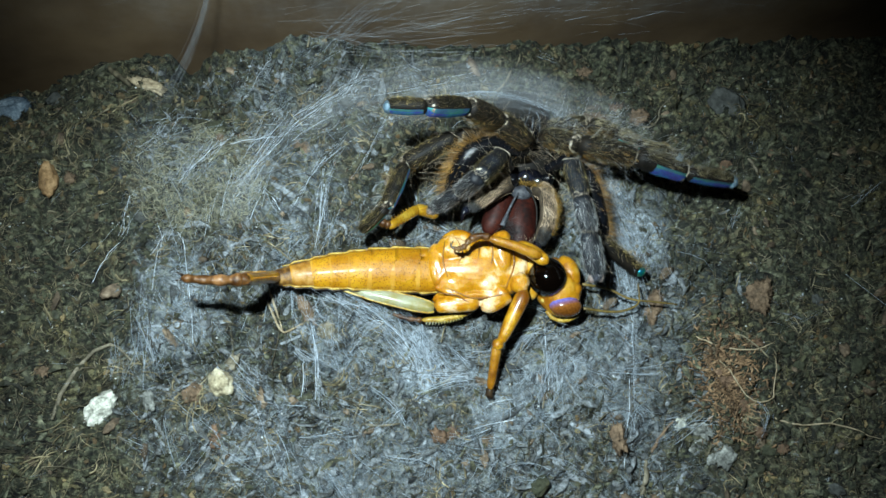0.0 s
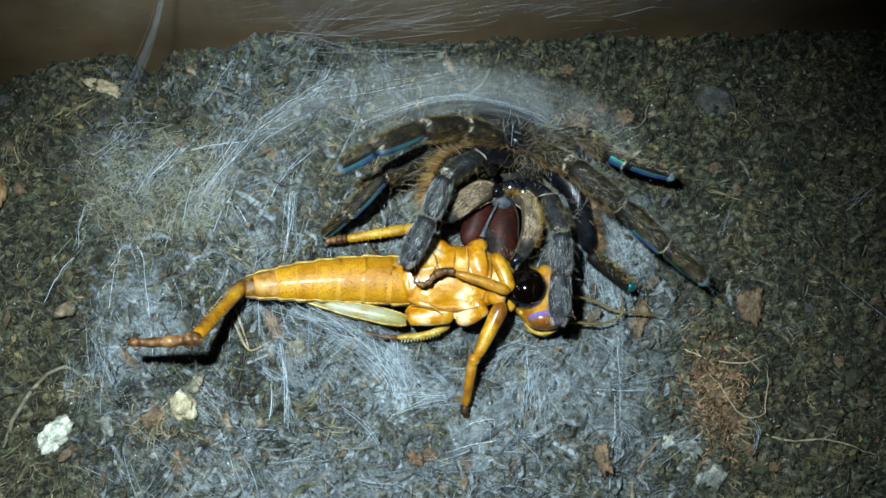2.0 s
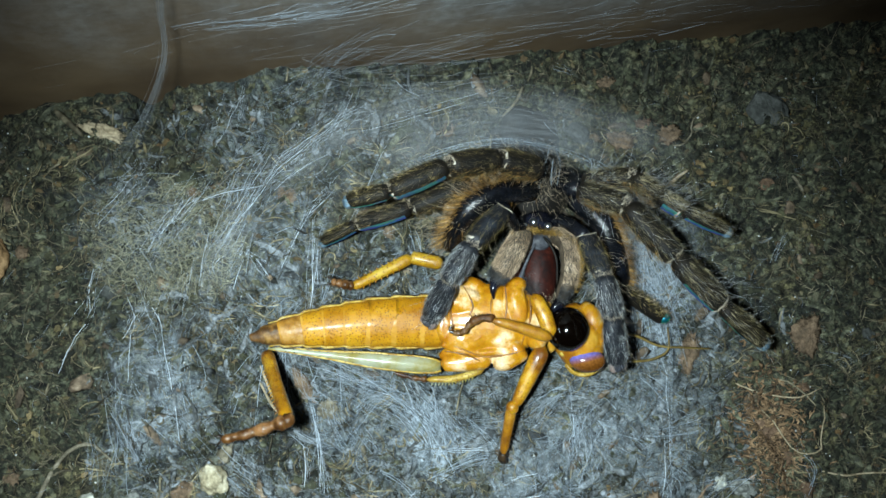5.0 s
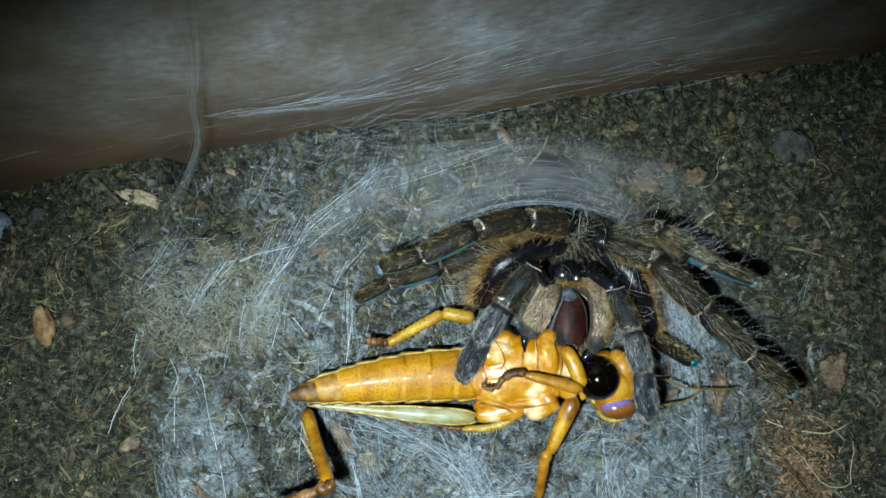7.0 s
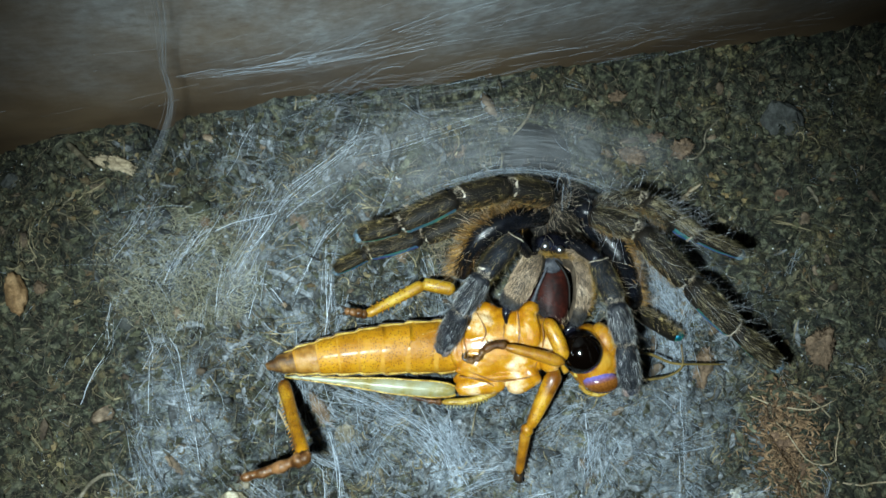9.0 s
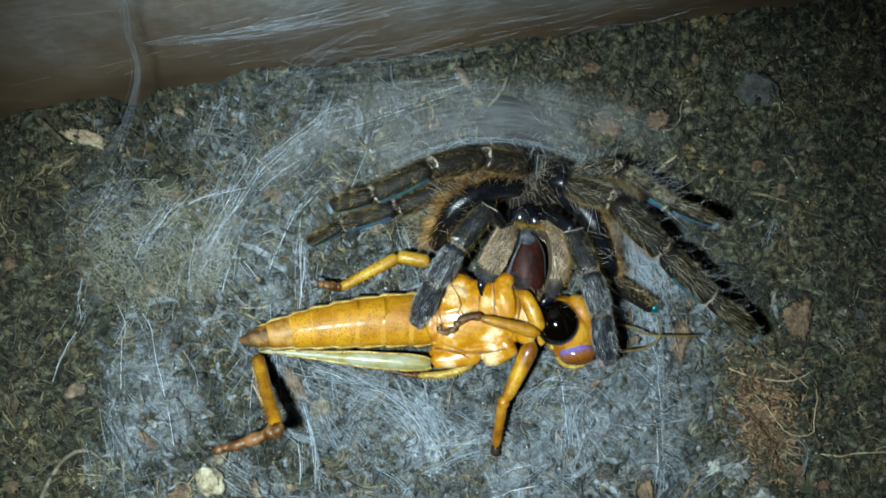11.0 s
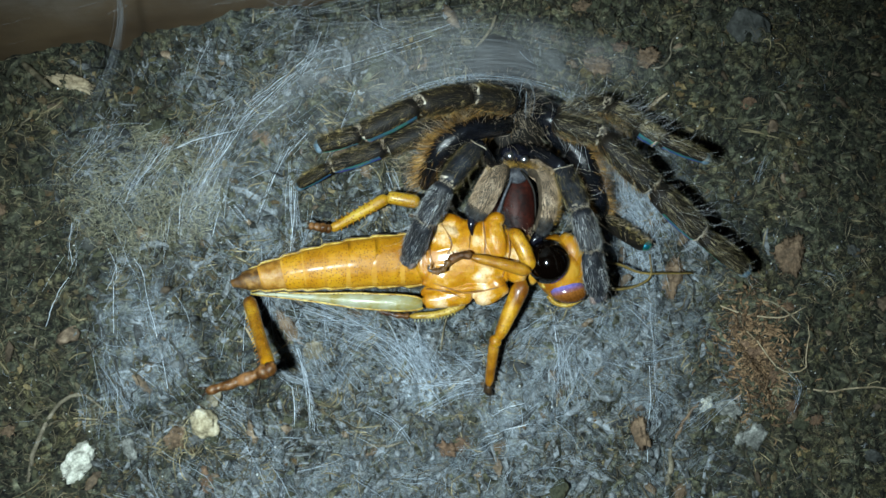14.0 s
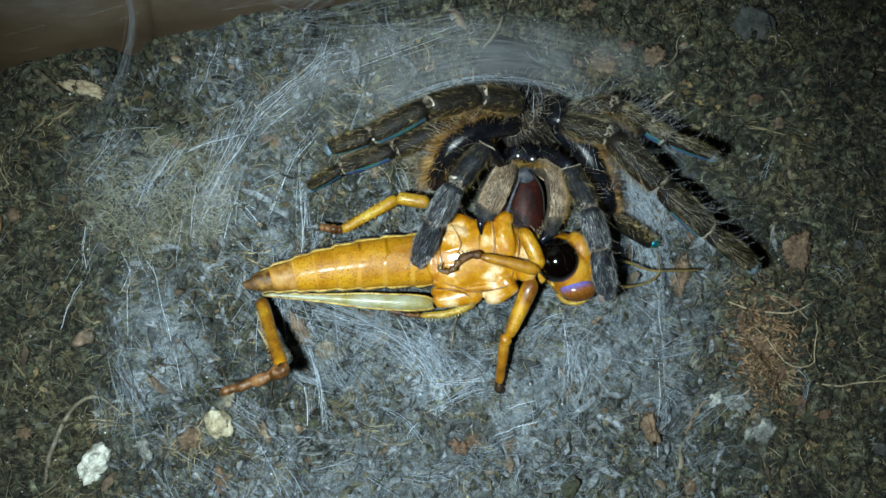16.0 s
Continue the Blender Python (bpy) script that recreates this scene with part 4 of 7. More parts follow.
def silk_clusters():
    S = strand_bundle
    S("silk_strands", "bright silk strands stretched over soil", [(-1, 37, 1.2), (-4.5, 31.5, 1.2), (-6, 25, 1)], 30, (1.4, 1.9, 2.6), 0.013, 31, SILK, spans=(0.12, 0.6))
    S("silk_strands", "bright silk strands stretched over soil", [(8, 36, 2), (5, 29, 1.6), (4.5, 20, 1)], 14, (0.4, 0.5, 0.8), 0.013, 32, SILK, spans=(0.2, 0.8))
    S("silk_strands", "silk strands running under the locust", [(4, 15.5, 1.5), (12, 11, 1.3), (19, 4.5, 1)], 84, (1.3, 2.0, 0.9), 0.012, 33, SILK)
    S("silk_strands", "bright silk threads bunched on the soil", [(17, 9, 1), (18.6, 5.5, 1), (20, 1, 1)], 51, (0.8, 1.2, 1.6), 0.017, 34, SILK)
    S("silk_strands", "silk threads lying across the soil", [(16, -0.5, 1.2), (22, 1.4, 1.3), (25, 1.2, 1)], 20, (0.5, 0.5, 0.5), 0.017, 35, SILK)
    S("silk_strands", "upright silk strands beside the locust's head", [(37, 8, 1.2), (36, 2, 1.2), (36, -4, 1)], 60, (2.2, 1.8, 2.4), 0.011, 36, SILK)
    S("silk_strands", "long straight silk strand on the soil", [(49.5, 19, 1.6), (48.7, 11, 1.2), (47.8, 3, 1), (47.3, -3, 0.8)], 6, (0.35, 0.25, 0.3, 0.35), 0.012, 37, SILK)
    S("silk_strands", "silk sheet between the legs and the soil", [(42, 33, 3), (46, 26, 1.6), (49, 15, 1.0)], 170, (1.2, 2.6, 3.4), 0.011, 38, SILK)
    S("silk_strands", "silk strands on the grey soil mound", [(-14, 17, 2), (-13, 12, 2.2), (-10.5, 6, 1.2)], 51, (1.6, 2.2, 2.0), 0.013, 39, SILK)
    S("silk_strands", "silk strands on the grey soil mound", [(-20, 15, 1.4), (-19, 9, 1.6), (-17, 3, 1)], 26, (1.0, 1.2, 1.2), 0.013, 40, SILK)
    S("silk_strands", "pale silk strands fanned over the soil", [(-24, 33, 1.2), (-14, 36, 2), (-4, 40, 1.6)], 34, (3, 4, 4), 0.009, 41, SILK, spans=(0.1, 0.5))
    S("silk_strands", "silk strands fanned toward the locust", [(-3, 36, 1.5), (2, 40, 1.4), (10, 44, 2)], 46, (3, 3, 3), 0.009, 42, SILK, spans=(0.1, 0.6))
    S("silk_strands", "bluish silk wisps on the olive fluff", [(-20, 38, 1.6), (-15, 33, 1.8), (-9, 30, 1.4)], 22, (2.2, 2.6, 2.2), 0.012, 55, SILK, spans=(0.1, 0.4))
    S("silk_strands", "short blue white silk strands on dark soil", [(64, 22, 1), (67, 26, 1.2)], 8, (0.3, 0.4), 0.017, 43, SILK)
    S("silk_strands", "short blue white silk strands on dark soil", [(84, 26, 1), (89, 29, 1.2)], 10, (0.5, 0.5), 0.017, 44, SILK)
    S("silk_strand", "thin silk thread stretched over dark soil", [(80, 16, 2), (92, 6, 1)], 3, (0.2, 0.3), 0.017, 45, SILK)
    # veil drawn over the burrow's mouth and the spider's back
    S("silk_veil", "hazy silk veil drawn over the burrow mouth", [(6, 35, 2), (16, 39, 8), (28, 40, 11), (38, 37, 11), (47, 31, 2)], 55, (2.6, 2.6, 1.9, 1.9, 2.8), 0.006, 46, SILK_FINE, 2.0, 12)
    S("silk_veil", "hazy silk veil drawn over the burrow mouth", [(3, 40, 2), (15, 43.5, 4), (30, 44, 5), (44, 40, 4), (54, 36, 1)], 60, (2.8, 3.0, 2.8, 2.8, 3), 0.006, 47, SILK_FINE, 2.0, 12)
    S("silk_veil", "bright silk edge along the spider's leg", [(10, 35, 7), (18, 37.5, 12.5), (27, 38.6, 14), (36, 36.5, 12.5), (42, 33, 10)], 13, (0.5, 0.35, 0.3, 0.4, 0.7), 0.011, 48, SILK, 0.4, 12)
    S("silk_veil", "silk tuft between the spider's leg bases", [(33.5, 39, 9), (33.6, 35.5, 9), (33.2, 32, 6)], 12, (1.8, 1.4, 1.2), 0.009, 49, SILK, 0.5, spans=(0.15, 0.6))
    # on the back wall
    wy = lambda x, d: wall_y(x) - d
    flat = {"k": 10, "shape": (3.0, 0.3, 0.9), "spans": (0.04, 0.2)}
    S("wall_silk", "bright silk streak smeared on the wall", [(-6, wy(-6, 1), 24), (4, wy(4, 1.2), 26), (12, wy(12, 1.4), 31), (22, wy(22, 1.2), 38)], 150, (0.6, 1.3, 1.9, 2.6), 0.0085, 50, SILK, **flat)
    S("wall_silk", "silk strands on the wall", [(-8, wy(-8, 1), 20), (10, wy(10, 1), 28), (24, wy(24, 1.2), 36), (38, wy(38, 1), 44)], 150, (5, 8, 9, 9), 0.007, 51, SILK_FINE, k=10, shape=(2.0, 0.3, 0.9), spans=(0.03, 0.14))
    S("wall_silk", "low silk strands where wall and soil meet", [(2, wy(2, 1), 9), (10, wy(10, 3), 9), (20, wy(20, 3), 9), (30, wy(30, 3), 10)], 45, (2.0, 2.5, 2.5, 2.5), 0.013, 53, SILK_FINE, 0, 10)
    S("wall_silk", "silk strands running from the soil crest up the wall", [(2, 46.5, 3), (6, 49.5, 6), (10, 50.5, 12), (15, 51, 19)], 60, (2.0, 1.8, 2.0, 2.6), 0.009, 57, SILK, 0, 10, spans=(0.12, 0.5))
    S("wall_silk", "fine silk wisps low on the wall", [(20, wy(20, 1), 8), (34, wy(34, 1), 13), (48, wy(48, 1), 16), (62, wy(62, 1), 17)], 90, (4, 5, 5, 5), 0.0075, 58, SILK, k=10, shape=(2.0, 0.3, 0.9), spans=(0.04, 0.16))
    S("silk_rope", "bluish silk rope from wall to soil", [(-4.5, 49.9, 72), (-5.8, 49.8, 58), (-7.0, 49.7, 46), (-8.6, 49.2, 34), (-9.2, 48.3, 24), (-11.5, 46.4, 15), (-15, 43.5, 7), (-20, 40, 1)], 30, (0.9, 0.7, 0.5, 0.35, 0.28, 0.3, 0.5, 1.0), 0.012, 54, SILK_FINE, 0, 16)


HERO = ((0.4, 37.8, 6.8, 41.0), (-8.1, 36.3, -1.1, 37.6), (1.2, 28.1, 5.8, 34.9), (3.3, 22.7, 4.8, 32.0), (-9.6, 25.2, -7.6, 31.8), (-7.3, 27.4, -5.8, 29.4), (-17.4, 24.9, -17.7, 21.1), (-15.7, 23.9, -14.9, 20.7), (-5.9, 26.2, -3.1, 30.9), (15.4, 7.1, 17.7, 2.6), (17.7, 2.4, 24.1, 2.5), (13.1, -3.3, 15.6, -1.9), (24.9, -4.9, 30.8, -4.0), (25.8, -1.8, 29.7, -1.2), (2.9, 8.6, 3.3, -0.3), (4.9, 14.2, 10.7, 11.1), (9.0, 11.7, 16.6, 8.0), (11.5, 11.3, 16.8, 6.5), (1.5, 5.1, 1.2, 0.4), (25.9, -11.4, 27.7, -9.5), (35.5, 8.1, 35.1, 0.6), (15.8, 6.4, 16.8, 3.4), (16.8, 3.4, 18.4, 2.2), (18.2, 2.3, 21.0, 2.3), (20.8, 2.3, 24.7, 2.5), (14.2, 13.0, 15.8, 6.6), (3.0, 9.1, 3.4, -0.5), (33.1, 8.4, 38.1, 7.5), (35.2, 5.2, 35.3, -0.6),
        (-14.8, 30.6, -11.8, 34.7), (-12.4, 33.8, -8.6, 37.9), (-6.2, 30.5, -2.7, 35.9), (-3.2, 35.0, 1.5, 40.5), (1.0, 40.0, 12.0, 46.2), (-23.0, 23.7, -20.8, 30.1), (-4.3, 29.8, -1.3, 27.3),
        (5.3, 29.6, 3.9, 21.6), (48.4, 13.4, 47.5, 2.9), (47.6, 4.0, 45.6, -9.9), (-17.7, 24.3, -18.8, 11.7), (-15.6, 23.6, -13.4, 9.5), (-26.5, 17.7, -23.3, 22.6))


# crest fan and dense sheaves of silk: start, end, count of strands, spread
SHEAVES = ((-6.7, 30.2, 0.2, 40.5, 16, 0.75), (3.9, 22.3, 5.0, 31.7, 5, 0.3), (3.8, 33.4, 9.3, 38.4, 13, 0.7), (-20.9, 34.8, -15.5, 41.4, 14, 1.1), (-15.4, 30.3, -8.4, 37.9, 18, 1.2), (-25.2, 20.6, -21.2, 26.4, 4, 0.8), (-17.9, 20.0, -15.4, 25.5, 10, 0.6), (-3.4, 30.4, -0.9, 25.9, 4, 0.2),
           (0.4, 38.7, 13.7, 47.3, 8, 0.4), (12.1, 43.8, 29.7, 47.7, 9, 0.6), (-7.3, 32.2, -4.3, 40.1, 7, 0.8), (-12.0, 22.6, -10.3, 29.4, 7, 0.7), (8.0, 41.4, 11.4, 48.4, 10, 1.0), (9.2, 32.0, 15.3, 42.2, 7, 0.8), (-5.4, 43.0, -2.4, 49.0, 8, 1.2))


def silk_sheaves():
    g = np.random.default_rng(71)
    for x0, y0, x1, y1, count, spread in SHEAVES:
        paths, rad = [], []
        side = np.array((y0 - y1, x1 - x0)) / math.hypot(x1 - x0, y1 - y0)
        low, high = ground_z(x0, y0), ground_z(x1, y1)
        for i in range(count):
            a = g.uniform(-0.1, 0.55)
            w = np.linspace(a, min(1.15, a + g.uniform(0.3, 0.9)), 8)
            off = spread * (g.normal(0, 1.0) + g.normal(0, 0.7) * (w - 0.3) + 0.2 * np.sin(w * 4 + g.uniform(0, 6)))
            xs, ys = x0 + w * (x1 - x0) + side[0] * off, y0 + w * (y1 - y0) + side[1] * off
            paths.append([(x, y, max(ground_z(x, y), low * (1 - q) + high * q) + (1.3 if x0 < -5 else 0.5)) for x, y, q in zip(xs, ys, w)])
            rad.append(g.uniform(0.006, 0.011) if g.random() < 0.8 else g.uniform(0.014, 0.023))
        me = make_mesh("silk_sheaf", threads(paths, rad, 4), HERO_SILK)
        tagged(new("silk_sheaf", me), "sheaf of bluish white silk strands on the soil", "spider web", "silk sheaves", "stuff")


def bright_strands():
    g = np.random.default_rng(27)
    for x0, y0, x1, y1 in HERO:
        paths, rad = [], []
        side = np.array((y0 - y1, x1 - x0)) / math.hypot(x1 - x0, y1 - y0)
        for i in range(int(g.integers(2, 7))):
            w = np.linspace(g.uniform(-0.15, 0.25), g.uniform(0.7, 1.15), 9)
            off = g.normal(0, 0.35) + g.normal(0, 0.5) * (w - 0.5) + g.normal(0, 0.12) * np.sin(w * 5 + g.uniform(0, 6)) + 0.25 * np.sin(w * 3)
            p = np.stack([x0 + w * (x1 - x0) + side[0] * off, y0 + w * (y1 - y0) + side[1] * off], 1)
            paths.append([(x, y, max(ground_z(x, y), ground_z(x0, y0) * (1 - q) + ground_z(x1, y1) * q) + 0.55) for (x, y), q in zip(p, w)])
            rad.append(g.uniform(0.006, 0.014) if i else g.uniform(0.018, 0.034))
        me = make_mesh("silk_strand", threads(paths, rad, 4), HERO_SILK)
        tagged(new("silk_strand", me), "bright blue white silk strands on the soil", "spider web", "bright silk strands", "stuff")


def silk_sheet_material():
    m, n, l, b = shader("silk_sheet", 0.5, 0.0, 0.4)
    fine = noise_node(n, l, 1500, 6.0, 0.75)
    l.new(ramp_node(n, l, fine.outputs[0], [(0.3, (0.22, 0.27, 0.31)), (0.7, (0.55, 0.63, 0.70))]).outputs[0], b.inputs["Base Color"])
    at = n.new("ShaderNodeAttribute")
    at.attribute_name = "cover"
    hole = ramp_node(n, l, fine.outputs[0], [(0.38, (0.05,) * 3), (0.7, (0.85,) * 3)])
    both = n.new("ShaderNodeMath")
    both.operation = "MULTIPLY"
    l.new(at.outputs["Fac"], both.inputs[0])
    l.new(hole.outputs[0], both.inputs[1])
    l.new(both.outputs[0], b.inputs["Alpha"])
    bump(n, l, b, fine.outputs[0], 0.0002, 0.7)
    return m


SHEET = silk_sheet_material()


def silk_sheet(cx, cy, rx, ry, thick, seed, label):
    """A film of silk draped over the soil, ragged at its rim."""
    n = 44
    v, cover = [], []
    for j in range(n):
        for i in range(n):
            u, w = 2 * i / (n - 1) - 1, 2 * j / (n - 1) - 1
            x, y = cx + u * rx, min(cy + w * ry, wall_y(cx + u * rx) - 0.4)
            d = math.hypot(u, w) + 0.55 * fbm(x, y, 5.0, 3, seed)
            z = 0.35 + sum(ground_z(x + ox, y + oy) for ox, oy in ((0, 0), (0.5, 0), (-0.5, 0), (0, 0.5), (0, -0.5))) / 5
            v.append((x, y, z))
            cover.append(thick * min(1.0, max(0.0, (0.85 - d) * 3.0)) * 0.6)
    f = [(j * n + i, j * n + i + 1, (j + 1) * n + i + 1, (j + 1) * n + i) for j in range(n - 1) for i in range(n - 1)]
    me = make_mesh("silk_sheet", (v, f), SHEET)
    me.attributes.new("cover", "FLOAT", "POINT").data.foreach_set("value", cover)
    tagged(new("silk_sheet", me), label, "spider web", "silk sheets")


silk_sheet(18.5, 4.0, 7, 6.5, 1.5, 1.0, "matted white silk sheet below the locust")
silk_sheet(28, -1.5, 8, 7, 0.7, 2.0, "matted grey silk sheet on the soil")
silk_sheet(-14.5, 12.5, 8, 9.5, 0.6, 3.0, "matted grey silk sheet on a soil mound")
silk_sheet(36, 4, 9, 9, 0.6, 4.0, "matted grey silk sheet beside the locust's head")
silk_sheet(48, 21, 9, 12, 1.3, 5.0, "matted white silk sheet under the spider's legs")
silk_sheet(10, 8, 10, 6, 0.55, 6.0, "thin grey silk sheet beside the locust")
silk_sheet(0, 31, 12, 9, 0.5, 7.0, "thin grey silk sheet on the soil")
silk_sheet(-18, 35, 11, 9, 0.16, 8.0, "thin grey silk sheet over tangled fibres")
silk_sheet(8, -8, 16, 8, 0.4, 9.0, "thin grey silk sheet on the soil")
silk_sheet(48, 4, 9, 12, 0.4, 10.0, "thin grey silk sheet on the soil")
silk_felt()
silk_lint()
silk_clusters()
bright_strands()
silk_sheaves()


def veil_material():
    """Hazy film of silk, streaked along its length."""
    m, n, l, b = shader("silk_film", 0.5, 0.0, 0.3)
    b.inputs["Base Color"].default_value = (0.46, 0.49, 0.51, 1)
    co = n.new("ShaderNodeTexCoord")
    pull = n.new("ShaderNodeMapping")
    pull.inputs["Scale"].default_value = (0.12, 1.0, 1.0)
    l.new(co.outputs["UV"], pull.inputs[0])
    streak = n.new("ShaderNodeTexNoise")
    streak.inputs["Scale"].default_value = 26
    streak.inputs["Detail"].default_value = 5
    streak.inputs["Roughness"].default_value = 0.65
    l.new(pull.outputs[0], streak.inputs["Vector"])
    at = n.new("ShaderNodeAttribute")
    at.attribute_name = "cover"
    both = n.new("ShaderNodeMath")
    both.operation = "MULTIPLY"
    l.new(at.outputs["Fac"], both.inputs[0])
    l.new(ramp_node(n, l, streak.outputs[0], [(0.34, (0.2,) * 3), (0.74, (0.8,) * 3)]).outputs[0], both.inputs[1])
    l.new(both.outputs[0], b.inputs["Alpha"])
    return m


VEIL = veil_material()


def silk_film(points, wide, thick, seed, label):
    """A film hung along points, wide across them, thinning out to its rim."""
    n, k = 60, 22
    base = smooth_path(points, n)
    v, cover, uv = [], [], []
    for i in range(n):
        w = np.interp(i / (n - 1), np.linspace(0, 1, len(wide)), wide)
        for j in range(k):
            t = 2 * j / (k - 1) - 1
            x, y = base[i, 0], min(base[i, 1] + t * w, wall_y(base[i, 0]) - 0.4)
            z = max(base[i, 2] - 0.22 * w * t * t + 0.5 * fbm(x, y, 6.0, 2, seed), ground_z(x, y) + 0.5)
            v.append((x, y, z))
            uv.append((4.0 * i / (n - 1), j / (k - 1) + seed))
            rim = (1 - abs(t) ** 1.5) * min(1.0, 5 * i / (n - 1), 5 * (1 - i / (n - 1)))
            cover.append(max(0.0, thick * rim * (0.7 + 0.8 * fbm(x, y, 5.0, 3, seed + 2))))
    f = [(i * k + j, i * k + j + 1, (i + 1) * k + j + 1, (i + 1) * k + j) for i in range(n - 1) for j in range(k - 1)]
    me = make_mesh("silk_film", (v, f), VEIL)
    layer = me.uv_layers.new(name="along")
    for loop in me.loops:
        layer.data[loop.index].uv = uv[loop.vertex_index]
    me.attributes.new("cover", "FLOAT", "POINT").data.foreach_set("value", cover)
    tagged(new("silk_film", me), label, "spider web", "silk films")


silk_film([(5, 35, 2), (15, 39.5, 6), (28, 41.5, 9), (38, 39, 9), (48, 32, 2)], (2.5, 3.6, 3.6, 3.4, 2.5), 0.28, 1.0, "hazy grey silk film over the burrow mouth")
silk_film([(2, 40, 1.5), (14, 44.5, 3), (30, 45.5, 4), (46, 41, 3), (56, 36, 1.5)], (3, 3.6, 3.6, 3.4, 2.5), 0.26, 3.0, "thin hazy silk film behind the burrow mouth")
silk_film([(-10, 24, 1.2), (-5, 32, 1.5), (3, 40, 2), (14, 46, 4)], (4, 5, 5, 3.5), 0.24, 5.0, "thin hazy silk film fanned over the soil")


def fluff():
    """Tangled olive fluff of silk and fibre on the mound by the wall."""
    g = np.random.default_rng(61)
    paths, rad = [], []
    while len(paths) < 2600:
        u = g.uniform(-1.25, 1.25, 2)
        x, y = -13.5 + 9.0 * u[0], 32.0 + 8.0 * u[1]
        if math.hypot(*u) > 1.0 + 0.5 * fbm(x, y, 5.0, 2, 9.2):
            continue
        a, curl, step = 3.0 * fbm(x, y, 5.0, 2, 2.2) + g.normal(0, 1.0), g.normal(0, 0.32), 0.1 + 0.5 * g.random() ** 2
        lift = 0.15 + 0.8 * g.random() ** 2
        pts = []
        for k in range(6):
            pts.append((x, y, ground_z(x, y) + lift + 0.2 * math.sin(k + a)))
            x, y, a = x + step * math.cos(a), y + step * math.sin(a), a + curl
        paths.append(pts)
        rad.append(0.012 + 0.04 * g.random() ** 2)
    me = make_mesh("silk_fluff", threads(paths, rad), FLUFF)
    tagged(new("silk_fluff", me), "tangled olive grey fluff of silk and fibre", "spider web", "", "stuff")


FLUFF = thread_material("olive_fluff", (0.44, 0.42, 0.29), 0.7, 0.8, 0.2)
fluff()


# ---- moving limbs: joints of each limb, time by time, in mm ----
LEG_THREE_LEFT = [
    (0.0, (32.8, 32.6, 10.0), (28.3, 34.7, 13.1), (23.2, 35.0, 17.7), (17.5, 33.3, 21.6), (12.3, 33.6, 21.2)),
    (0.5, (33.2, 32.3, 10.0), (29.1, 35.2, 12.9), (25.4, 35.4, 18.6), (19.4, 33.4, 22.0), (15.3, 34.8, 19.2)),
    (1.0, (33.4, 32.6, 10.0), (29.5, 35.4, 13.3), (25.8, 35.7, 19.1), (19.9, 33.7, 22.5), (16.2, 35.5, 19.4)),
    (1.5, (33.7, 33.3, 10.0), (29.3, 35.2, 13.4), (25.4, 35.6, 19.0), (19.2, 34.1, 22.3), (15.6, 36.2, 19.3)),
    (1.8, (33.5, 32.6, 10.0), (29.0, 34.6, 13.1), (24.5, 34.9, 18.2), (18.3, 33.2, 21.5), (14.3, 34.4, 18.5)),
    (2.0, (31.7, 33.9, 10.0), (26.7, 34.9, 12.8), (20.8, 33.5, 16.0), (14.8, 30.4, 18.4), (10.7, 29.0, 15.6)),
    (2.2, (30.5, 34.4, 10.0), (25.3, 35.6, 12.3), (19.0, 33.7, 13.9), (12.8, 30.2, 14.8), (8.5, 28.9, 12.1)),
    (2.5, (31.3, 34.9, 10.0), (26.3, 35.7, 12.8), (19.7, 34.7, 14.4), (13.0, 33.0, 16.4), (8.5, 32.4, 14.0)),
    (3.0, (32.1, 35.4, 10.0), (27.0, 35.9, 12.8), (20.5, 35.8, 14.8), (13.7, 34.0, 16.1), (8.7, 32.8, 15.5)),
    (3.2, (31.9, 35.2, 10.0), (27.1, 35.7, 13.3), (20.4, 35.8, 14.6), (13.5, 34.0, 15.4), (8.5, 32.8, 14.8)),
    (5.3, (32.2, 35.3, 10.0), (26.9, 36.7, 12.0), (20.4, 36.0, 13.9), (13.6, 33.7, 13.2), (8.6, 33.1, 12.0)),
    (16.0, (32.2, 35.3, 10.0), (26.9, 36.7, 12.0), (20.4, 36.0, 13.9), (13.6, 33.7, 13.2), (8.6, 33.1, 12.0)),
]
